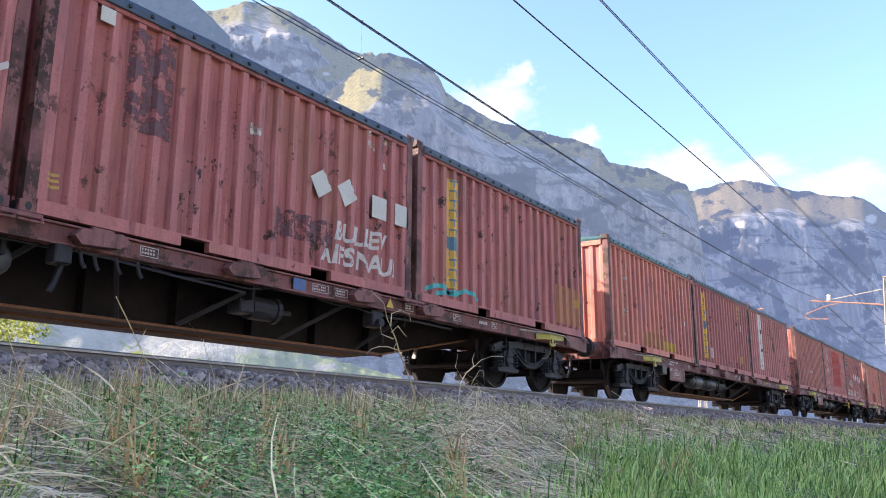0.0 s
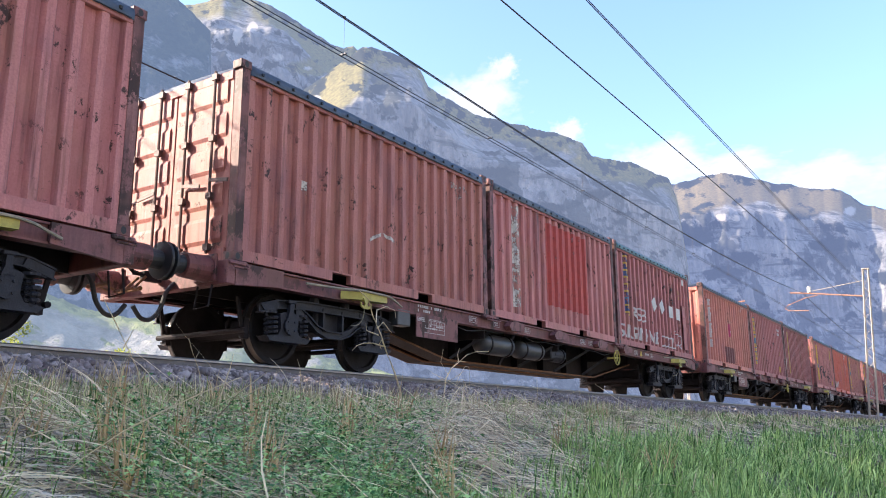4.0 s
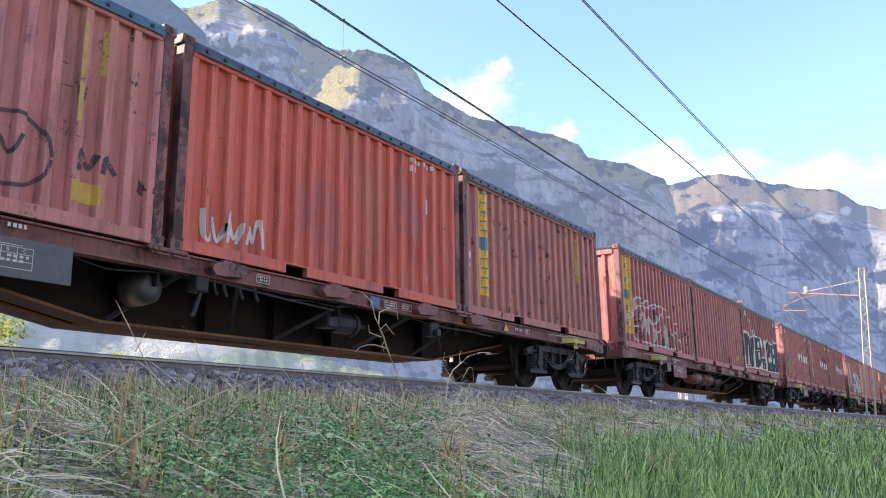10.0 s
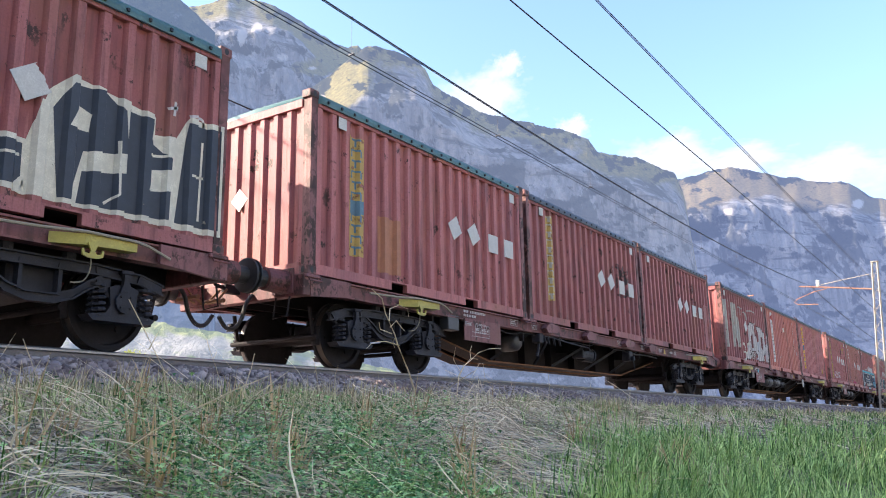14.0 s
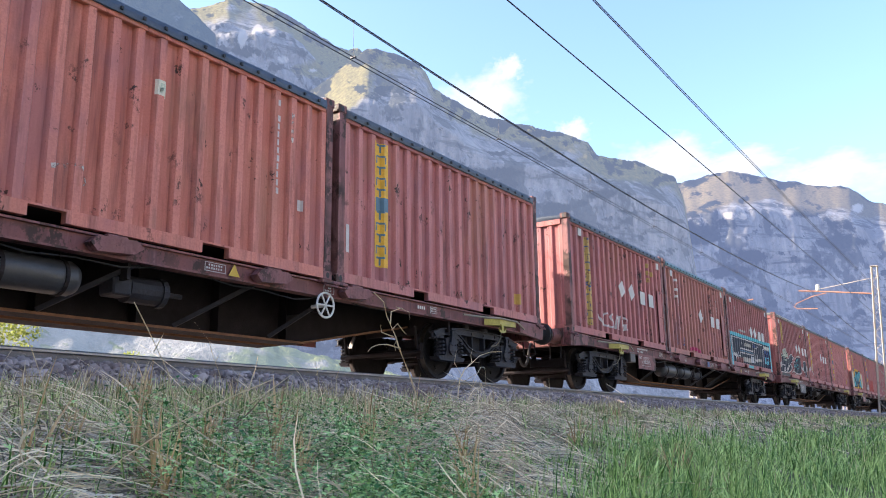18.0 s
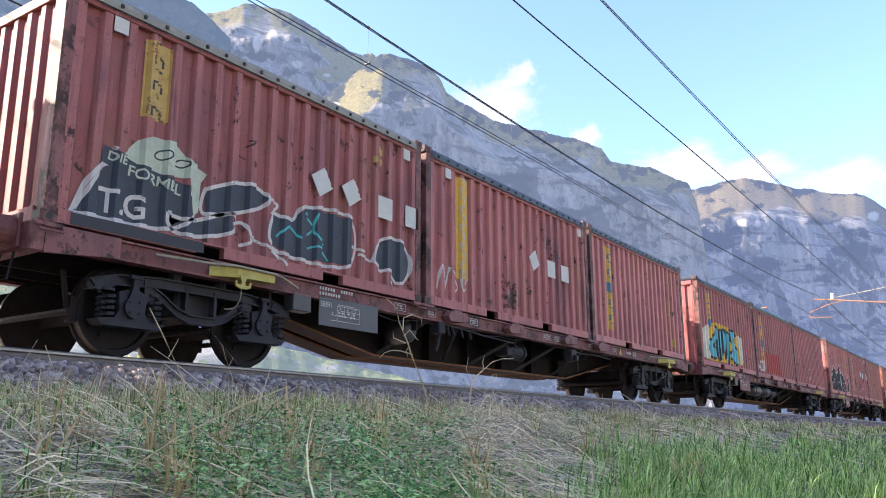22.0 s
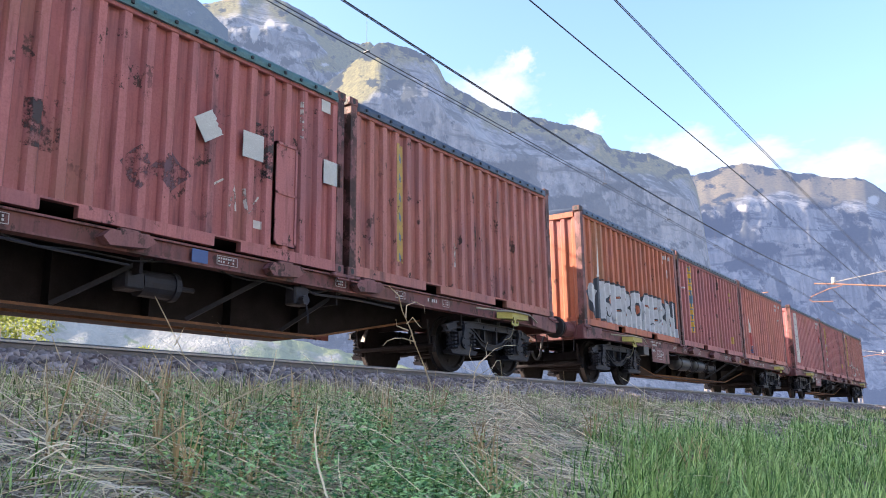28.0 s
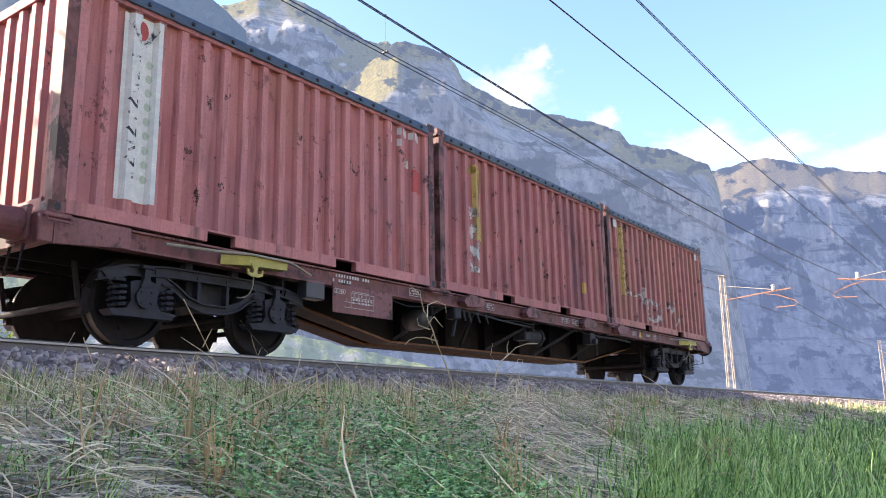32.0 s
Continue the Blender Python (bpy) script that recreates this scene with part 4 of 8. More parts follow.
def container(k, i, paint, sheet, label, doors=False):
    """The i-th box on the k-th wagon."""
    c = tagged(new("shipping_container"), label, "shipping container", "containers on the train")
    p, h = PAINTS[paint], LENGTH / 2
    placed("side_panel", CM["side_near"], c, p)
    placed("side_panel", CM["side_far"], c, p)
    placed("bottom_rail", CM["rail_near"], c, p)
    placed("bottom_rail", CM["rail_far"], c, p)
    for s in (-1, 1):
        placed("top_rail", CM["top_rail"], c, p, pose(0, s * 1.183, 0))
        placed("end_rail", CM["end_rail"], c, p, pose(s * (h - 0.06), 0, 0))
        placed("end_sill", CM["sill"], c, p, pose(s * (h - 0.06), 0, 0))
        for t in (-1, 1):
            turn = Matrix.Diagonal((-s, -t, 1, 1))
            placed("corner_post", CM["corner_post"], c, POST_PAINT, pose(s * (h - 0.089), t * 1.138, 0) @ turn)
            for z in (0.059, 2.532):
                cast = placed("corner_casting", CM["casting"], c, POST_PAINT, pose(s * (h - 0.089), t * 1.138, z))
                placed("casting_hole", CM["holes"]["y", t], cast)
                placed("casting_hole", CM["holes"]["x", s], cast)
    placed("end_panel", CM["end_back"], c, p)
    if doors:
        for s in (-1, 1):
            leaf = placed("door", CM["door"], c, p, pose(-h + 0.06, 0, 0) @ Matrix.Diagonal((1, s, 1, 1)))
            for z in (0.42, 0.87, 1.32, 1.77, 2.22):
                placed("pressed_rib", CM["rib"], leaf, p, pose(0, 0, z))
            for y in (0.27, 0.78):
                placed("locking_bar", CM["lock"], leaf, LOCK_STEEL, pose(0, y, 0), "dark rusty locking bar")
    else:
        placed("end_panel", CM["end_front"], c, p)
    placed("floor_panel", CM["floor"], c)
    placed("tarpaulin", CM["tarp"], c, TARPS[sheet])
    placed("lashing", CM["lashing"], c, None, None, "black cord through eyelets")
    BOXES[k, i] = c
    return c


# ---- train: wagon ----
def flow(pts, n=5):
    """More points, on a smooth line through the given ones."""
    out = []
    for i in range(len(pts) - 1):
        p0, p1, p2, p3 = (Vector(pts[max(0, min(len(pts) - 1, j))]) for j in (i - 1, i, i + 1, i + 2))
        out += [0.5 * (2 * p1 + (p2 - p0) * t + (2 * p0 - 5 * p1 + 4 * p2 - p3) * t * t + (3 * p1 - p0 - 3 * p2 + p3) * t ** 3) for t in [k / n for k in range(n)]]
    return out + [Vector(pts[-1])]


def bogie(parent, x):
    """A two-axle bogie: side frames, cross beams, springs, axle boxes and brake gear."""
    bm = bmesh.new()
    top = [(-1.40, 0.72), (-1.12, 0.80), (-0.55, 0.845), (0.55, 0.845), (1.12, 0.80), (1.40, 0.72)]
    belly = [(-0.66, 0.74), (-0.50, 0.66), (-0.34, 0.55), (-0.15, 0.49), (0.15, 0.49), (0.34, 0.55), (0.50, 0.66), (0.66, 0.74)]
    for s in (-1, 1):
        y = s * 1.0
        for line, depth, wide in ((top, 0.10, 0.05), (belly, 0.085, 0.05)):
            # web, and a flange along its upper and its lower edge
            for (a, za), (b, zb) in zip(line, line[1:]):
                prism(bm, [(x + a, za - depth), (x + b, zb - depth), (x + b, zb), (x + a, za)], *sorted((y - 0.015 * s, y + 0.015 * s)))
                for dz in (0, -depth):
                    bar(bm, (x + a, y, za + dz), (x + b, y, zb + dz), 2 * wide, 0.018)
        # end cheeks and the guides of the axle boxes
        for e in (-1, 1):
            prism(bm, [(x + e * 0.60, 0.62), (x + e * 0.74, 0.52), (x + e * 0.76, 0.80), (x + e * 0.58, 0.82)], *sorted((s * 0.96, s * 1.03)))
            prism(bm, [(x + e * 1.06, 0.70), (x + e * 1.30, 0.62), (x + e * 1.38, 0.71), (x + e * 1.10, 0.80)], *sorted((s * 0.95, s * 1.04)))
        for a in (-0.20, 0.20):
            box(bm, x + a - 0.02, x + a + 0.02, *sorted((s * 0.94, s * 1.03)), 0.48, 0.80)
        rod(bm, (x - 0.32, s * 0.95, 0.84), (x - 0.32, s * 0.95, 0.93), 0.07, 8)
        rod(bm, (x + 0.32, s * 0.95, 0.84), (x + 0.32, s * 0.95, 0.93), 0.07, 8)
    box(bm, x - 0.26, x + 0.26, -0.9, 0.9, 0.48, 0.78, 0.03)
    frame_ob = part("bogie_frame", bm, BOGIE, parent, "grimy dark cast steel frame")
    for a in (-0.9, 0.9):
        for s in (-1, 1):
            ax = x + a
            bm = bmesh.new()
            y0, y1 = sorted((s * 0.88, s * 1.06))
            prism(bm, [(ax - 0.40, 0.335), (ax - 0.34, 0.275), (ax + 0.34, 0.275), (ax + 0.40, 0.335), (ax + 0.20, 0.36), (ax + 0.15, 0.44), (ax + 0.17, 0.63), (ax + 0.08, 0.66), (ax - 0.08, 0.66),
                       (ax - 0.17, 0.63), (ax - 0.15, 0.44), (ax - 0.20, 0.36)], y0, y1)
            rod(bm, (ax, s * 1.0, 0.48), (ax, s * 1.10, 0.48), 0.115, 14)
            for q in range(4):
                an = math.pi / 4 + q * math.pi / 2
                rod(bm, (ax + 0.08 * math.cos(an), s * 1.09, 0.48 + 0.08 * math.sin(an)), (ax + 0.08 * math.cos(an), s * 1.115, 0.48 + 0.08 * math.sin(an)), 0.014, 6)
            prism(bm, [(ax - 0.07, 0.58), (ax + 0.07, 0.58), (ax + 0.035, 0.68), (ax + 0.03, 0.80), (ax - 0.03, 0.80), (ax - 0.035, 0.68)], *sorted((s * 1.04, s * 1.10)))
            box(bm, ax - 0.07, ax + 0.07, *sorted((s * 1.03, s * 1.11)), 0.775, 0.82, 0.008)
            part("axle_box", bm, BOGIE, frame_ob)
            for e in (-1, 1):
                sx = ax + e * 0.28
                turns = [(sx + 0.078 * math.cos(t), s * 1.0 + 0.078 * math.sin(t), 0.345 + 0.27 * t / (2 * math.pi * 4.5)) for t in np.linspace(0, 2 * math.pi * 4.5, 46)]
                bm = tube(bmesh.new(), turns, 0.021, 6)
                rod(bm, (sx, s * 0.98, 0.325), (sx, s * 0.98, 0.34), 0.09, 10)
                rod(bm, (sx, s * 0.98, 0.63), (sx, s * 0.98, 0.66), 0.095, 10)
                part("spring", bm, BOGIE, frame_ob)
    # brake beams, blocks and rods
    for a in (-0.9, 0.9):
        for e in (-1, 1):
            bx = x + a + e * 0.50
            bm = rod(bmesh.new(), (bx + e * 0.06, -0.85, 0.40), (bx + e * 0.06, 0.85, 0.40), 0.035, 8)
            for s in (-1, 1):
                prism(bm, [(bx - 0.03, 0.30), (bx + 0.05, 0.30), (bx + 0.06, 0.56), (bx - 0.03, 0.56)], s * 0.75 - 0.04, s * 0.75 + 0.04)
                bar(bm, (bx + e * 0.05, s * 0.75, 0.45), (bx + e * 0.12, s * 0.75, 0.82), 0.03, 0.05)
            part("brake_beam", bm, STEEL_DARK, parent)
    return frame_ob


def wheelset_mesh():
    bm = bmesh.new()
    rod(bm, (0, -1.02, 0), (0, 1.02, 0), 0.08, 14)
    for s in (-1, 1):
        y = s * 0.7
        prof = [(0.10, y - s * 0.03), (0.40, y - s * 0.02), (0.44, y - s * 0.028), (0.489, y - s * 0.030), (0.486, y), (0.462, y + s * 0.010), (0.458, y + s * 0.098), (0.40, y + s * 0.10),
                (0.385, y + s * 0.05), (0.14, y + s * 0.02), (0.13, y + s * 0.06), (0.09, y + s * 0.06)]
        lathe(bm, prof, 36, "y")
        for k in range(3):
            t = k * 2.09
            rod(bm, (0.27 * math.cos(t), y + s * 0.03, 0.27 * math.sin(t)), (0.27 * math.cos(t), y + s * 0.055, 0.27 * math.sin(t)), 0.035, 8)
    for f in bm.faces:
        c = f.calc_center_median()
        r = math.hypot(c.x, c.z)
        if 0.45 < r < 0.47 and abs(f.normal.y) < 0.5:
            f.material_index = 1
    return mesh_of("wheelset", bm, [WHEEL_STEEL, TREAD])


def build_wagon():
    w = tagged(new("container_wagon"), "red-brown flat container wagon on two grimy bogies", "freight wagon", "container wagons of the train")
    L = 9.15
    for s in (-1, 1):
        bm = bmesh.new()
        y0, y1 = sorted((s * 1.10, s * 1.16))
        # an I-section drawn along the wagon
        sec = [(1.03, 0.925), (1.185, 0.925), (1.185, 0.947), (1.15, 0.952), (1.15, 1.112), (1.185, 1.117), (1.185, 1.139), (1.03, 1.139), (1.03, 1.117), (1.12, 1.112), (1.12, 0.952), (1.03, 0.947)]
        ends = [[bm.verts.new((x, s * a, z)) for a, z in sec] for x in (-L, L)]
        for q in range(len(sec)):
            bm.faces.new((ends[0][q], ends[0][(q + 1) % len(sec)], ends[1][(q + 1) % len(sec)], ends[1][q]))
        bm.faces.new(ends[0])
        bm.faces.new(ends[1][::-1])
        part("side_sill", bm, WAGON_RED, w, "red-brown channel side sill")
        bm = bmesh.new()
        y0, y1 = sorted((s * 0.24, s * 0.27))
        prism(bm, [(-L, 1.12), (-L, 0.86), (-5.8, 0.86), (-3.30, 0.40), (3.30, 0.40), (5.8, 0.86), (L, 0.86), (L, 1.12)], y0, y1)
        part("main_beam", bm, GIRDER, w, "dark fish-bellied main beam")
        for a in np.arange(-3.0, 3.1, 1.2):
            part("stiffener", box(bmesh.new(), a - 0.01, a + 0.01, *sorted((s * 0.27, s * 0.42)), 0.415, 1.1), GIRDER, w)
        bm = bmesh.new()
        for (a, za), (b, zb) in (((-5.8, 0.86), (-3.30, 0.40)), ((-3.31, 0.40), (3.31, 0.40)), ((3.30, 0.40), (5.8, 0.86))):
            bar(bm, (a, s * 0.27, za - 0.012), (b, s * 0.27, zb - 0.012), 0.34, 0.026)
        flange = part("beam_flange", bm, GIRDER, w, "dark lower flange")
        bm = bmesh.new()
        for e in (-1, 1):
            for (a, za), (b, zb) in (((-5.8, 0.86), (-3.30, 0.40)), ((-3.31, 0.40), (3.31, 0.40)), ((3.30, 0.40), (5.8, 0.86))):
                bar(bm, (a, s * 0.27 + e * 0.172, za - 0.012), (b, s * 0.27 + e * 0.172, zb - 0.012), 0.006, 0.030)
        part("flange_edge", bm, RUST, flange, "rusty flange edge")
    bm = box(bmesh.new(), -L, L, -1.05, 1.05, 1.09, 1.12)
    part("deck_plate", bm, STEEL_DARK, w)
    for x in (-6.1, -3.05, 0.0, 3.05, 6.1):
        bm = bmesh.new()
        prism(bm, [(x - 0.02, 0.75), (x - 0.02, 1.1), (x + 0.02, 1.1), (x + 0.02, 0.75)], -1.08, 1.08)
        part("cross_beam", bm, STEEL_DARK, w)
    for x, lean in ((-3.2, 0.5), (-1.4, -0.5), (-0.6, 0.75), (1.1, 0.7), (2.65, 0.5)):
        for s in (-1, 1):
            bm = bar(bmesh.new(), (x, s * 0.43, 0.42), (x + lean, s * 1.08, 0.96), 0.05, 0.05)
            part("strut", bm, BOGIE, w)
    # headstocks, buffers, coupling hook
    for e in (-1, 1):
        bm = box(bmesh.new(), *sorted((e * 9.10, e * 9.24)), -1.22, 1.22, 0.86, 1.15, 0.012)
        for s in (-1, 1):
            prism(bm, [(e * 9.1, 1.14), (e * 9.1, 0.86), (e * 8.3, 0.93), (e * 8.3, 1.14)], *sorted((s * 1.16, s * 1.22)))
        part("headstock", bm, WAGON_RED, w)
        for s in (-1, 1):
            y = s * 0.875
            bm = box(bmesh.new(), *sorted((e * 9.24, e * 9.28)), y - 0.19, y + 0.19, 0.90, 1.23, 0.01)
            lathe(bm, [(0.165, e * 9.28), (0.155, e * 9.42), (0.148, e * 9.62), (0.10, e * 9.63)], 18, "x", (0, y, 1.06))
            ob = part("buffer", bm, WAGON_RED, w, "red-brown buffer housing")
            bm = lathe(bmesh.new(), [(0.112, e * 9.58), (0.112, e * 9.80), (0.22, e * 9.82), (0.225, e * 9.85), (0.12, e * 9.868)], 18, "x", (0, y, 1.06))
            part("buffer_head", bm, BLACK, ob, "black greasy buffer head")
        bm = box(bmesh.new(), *sorted((e * 9.24, e * 9.5)), -0.05, 0.05, 0.98, 1.10, 0.01)
        tube(bm, [(e * 9.48, 0, 1.05), (e * 9.62, 0, 1.06), (e * 9.68, 0, 1.12), (e * 9.64, 0, 1.18)], 0.032)
        part("coupling_hook", bm, STEEL_DARK, w)
        bm = bmesh.new()
        for s in (-1, 1):
            tube(bm, [(e * 9.5, s * 0.07, 1.02), (e * 9.66, s * 0.08, 0.86), (e * 9.82, s * 0.06, 0.80)], 0.018)
        rod(bm, (e * 9.66, -0.2, 0.84), (e * 9.66, 0.2, 0.84), 0.03, 8)
        part("screw_coupling", bm, RUST, w)
        bm = tube(bmesh.new(), flow([(e * 9.24, -0.28, 0.95), (e * 9.36, -0.3, 0.82), (e * 9.44, -0.3, 0.60), (e * 9.56, -0.3, 0.47), (e * 9.70, -0.3, 0.47), (e * 9.82, -0.3, 0.60)]), 0.028, 8)
        part("brake_hose", bm, BLACK, w)
        bm = bmesh.new()
        tube(bm, [(e * 9.26, -1.0, 0.86), (e * 9.3, -1.0, 0.60), (e * 9.3, -0.75, 0.58), (e * 9.26, -0.75, 0.86)], 0.014)
        part("shunter_handle", bm, STEEL_DARK, w)
    bogie(w, -7.1)
    bogie(w, 7.1)
    wm = wheelset_mesh()
    for x in (-8.0, -6.2, 6.2, 8.0):
        placed("wheelset", wm, w, None, pose(x, 0, R_WHEEL), "steel wheels with bright worn treads on an axle")
    # spigot brackets under the box corners
    for i in range(3):
        for e in (0, 1):
            x = -MIDDLE + i * (LENGTH + GAP) + (LENGTH - 0.09 if e else 0.09)
            for s in (-1, 1):
                bm = box(bmesh.new(), x - 0.14, x + 0.14, *sorted((s * 1.08, s * 1.25)), 1.10, 1.150, 0.01)
                tube(bm, [(x - 0.12, s * 1.24, 1.12), (x - 0.12, s * 1.29, 1.06), (x + 0.12, s * 1.29, 1.06), (x + 0.12, s * 1.24, 1.12)], 0.014)
                part("corner_bracket", bm, WAGON_RED, w)
    for x in (-2.2, -0.3, 1.9, 3.5):
        for s in (-1, 1):
            bm = prism(bmesh.new(), [(x - 0.22, 1.10), (x - 0.30, 1.02), (x - 0.22, 0.94), (x + 0.20, 0.97), (x + 0.32, 1.05), (x + 0.22, 1.12)], *sorted((s * 1.17, s * 1.30)))
            box(bm, x - 0.1, x + 0.14, *sorted((s * 1.19, s * 1.27)), 1.10, 1.145, 0.01)
            part("folding_spigot", bm, WAGON_RED, w, "folded-down container spigot")
    # yellow uncoupling boards over the bogies
    for e in (-1, 1):
        x = -6.85 if e < 0 else 7.35
        bm = bmesh.new()
        plan = [(x - 0.30, -1.19), (x, -1.33), (x + 0.58, -1.33), (x + 0.58, -1.19)]
        lo, hi = ([bm.verts.new((a, y, z + 0.03 * (a - x))) for a, y in plan] for z in (0.955, 1.065))
        bm.faces.new(lo)
        bm.faces.new(hi[::-1])
        for q in range(4):
            bm.faces.new((lo[q], hi[q], hi[(q + 1) % 4], lo[(q + 1) % 4]))
        lever = part("brake_lever", bm, YELLOW, w, "dull yellow brake changeover lever")
        bm = prism(bmesh.new(), [(x + 0.02, 0.98), (x + 0.14, 0.98), (x + 0.10, 0.90), (x + 0.12, 0.87), (x + 0.17, 0.88), (x + 0.18, 0.92), (x + 0.20, 0.91), (x + 0.19, 0.85), (x + 0.13, 0.83),
                                 (x + 0.03, 0.83), (x - 0.03, 0.85), (x - 0.04, 0.91), (x - 0.02, 0.92), (x - 0.01, 0.88), (x + 0.04, 0.87), (x + 0.06, 0.90)], -1.345, -1.325)
        part("hook", bm, YELLOW, lever)
        bm = tube(bmesh.new(), [(x - 1.05, -1.24, 1.045), (x - 0.45, -1.30, 1.055), (x, -1.35, 1.08), (x + 0.55, -1.35, 1.075), (x + 0.72, -1.32, 1.06), (x + 1.05, -1.25, 0.985)], 0.016)
        part("lever_rod", bm, LEVER_ROD, lever, "worn pale lever rod")
        bm = tube(bmesh.new(), flow([(x + 0.09, -1.30, 0.85), (x + 0.11, -1.26, 0.72), (x + 0.08, -1.2, 0.62), (x - 0.02, -1.15, 0.60)]), 0.008, 5)
        part("hanging_wire", bm, LEVER_ROD, w)
    # dark distributor cabinet beside the hanging board
    part("distributor_box", box(bmesh.new(), -5.80, -5.47, -1.18, -1.0, 0.72, 0.965, 0.012), TANK, w)
    # air tanks, brake valves, pipes, cable
    for x0, x1, r in ((-2.9, -1.75, 0.19), (-1.5, -0.45, 0.18)):
        bm = lathe(bmesh.new(), [(0.06, x0), (r * 0.8, x0 + 0.03), (r, x0 + 0.10), (r, x1 - 0.10), (r * 0.8, x1 - 0.03), (0.06, x1)], 20, "x", (0, -0.86, 0.70))
        tank = part("air_tank", bm, TANK, w, "black compressed air tank", True)
        for a in (x0 + 0.2, x1 - 0.2):
            bm = bmesh.new()
            lathe(bm, [(r + 0.002, a - 0.02), (r + 0.012, a - 0.02), (r + 0.012, a + 0.02), (r + 0.002, a + 0.02)], 20, "x", (0, -0.86, 0.70))
            bar(bm, (a, -0.86, 0.70 + r), (a, -0.86, 1.1), 0.04, 0.02)
            part("strap", bm, STEEL_DARK, tank)
    bm = rod(bmesh.new(), (0.15, -0.80, 0.70), (0.55, -0.80, 0.70), 0.15, 16)
    rod(bm, (0.55, -0.80, 0.70), (0.62, -0.80, 0.70), 0.17, 16)
    rod(bm, (0.62, -0.80, 0.70), (0.9, -0.80, 0.70), 0.03, 8)
    box(bm, -0.08, 0.15, -0.95, -0.68, 0.60, 0.80, 0.02)
    part("brake_cylinder", bm, BOGIE, w, "grey brake cylinder")
    bm = box(bmesh.new(), 2.2, 2.45, -1.14, -0.95, 0.66, 0.90, 0.02)
    tube(bm, [(2.3, -1.12, 0.9), (2.6, -1.10, 0.84), (3.4, -1.10, 0.86), (4.3, -1.08, 0.84)], 0.018)
    rod(bm, (2.32, -1.14, 0.72), (2.32, -1.22, 0.72), 0.06, 10)
    tube(bm, [(2.38, -1.16, 0.68), (2.40, -1.18, 0.52), (2.42, -1.16, 0.44)], 0.016)
    part("brake_valve", bm, BOGIE, w, "grey brake valve with hanging rods")
    for s in (-1, 1):
        bm = tube(bmesh.new(), [(x, s * 0.95, 0.98 + 0.03 * math.sin(x * 1.7)) for x in np.linspace(-8.6, 8.6, 40)], 0.016)
        part("brake_pipe", bm, STEEL_DARK, w)
    bm = tube(bmesh.new(), [(x, -1.10, 0.90 + 0.05 * math.sin(x * 2.3) - 0.03 * math.cos(x * 5)) for x in np.linspace(-5.5, 4.5, 40)], 0.009, 5)
    part("cable", bm, BLACK, w)
    return w


def plate(parent, x0, x1, z0, z1, material, y=-1.192, t=0.006, name="marking_plate", label=""):
    return part(name, box(bmesh.new(), x0, x1, y - t, y, z0, z1), material, parent, label)


def printed(parent, x, z, rows, cell, h, material, y, name="lettering", fill=0.7, seed=1):
    """Small unreadable print: rows of short bars."""
    rng = random.Random(seed)
    bm = bmesh.new()
    for r, n in enumerate(rows):
        for i in range(n):
            if rng.random() < 0.12:
                continue
            zz = z - r * h * 1.7
            box(bm, x + i * cell, x + i * cell + cell * fill * rng.uniform(0.6, 1.0), y - 0.003, y - 0.0005, zz - h, zz)
    return tagged(part(name, bm, material, parent), kind="stuff")


def lettered(parent, text, x, z, size, material, y):
    """One raised row of readable letters facing the near side."""
    cu = bpy.data.curves.new("letter", "FONT")
    cu.body, cu.size, cu.extrude, cu.resolution_u = text, size, 0.0008, 1
    ob = bpy.data.objects.new("letter", cu)
    me = bpy.data.meshes.new_from_object(ob)
    bpy.data.objects.remove(ob)
    bpy.data.curves.remove(cu)
    me.transform(pose(x, y, z, 90, 0, 0))
    me.materials.clear()
    me.materials.append(material)
    out = new("lettering", me)
    out.parent = parent
    return tagged(out)


SIGN_BLUE = plain("blue_sign", (0.05, 0.10, 0.28), 0.5, 0, 0.1, 5, 0.0)
SIGN_GREY = plain("dark_grey_board", (0.085, 0.09, 0.10), 0.55, 0, 0.2, 5, 0.1)
SIGN_YELLOW = plain("yellow_warning_sign", (0.55, 0.36, 0.03), 0.5, 0, 0.15, 6, 0.0)
INK_WHITE = plain("small_white_print", (0.55, 0.52, 0.50), 0.6, 0, 0.15, 9, 0.0)


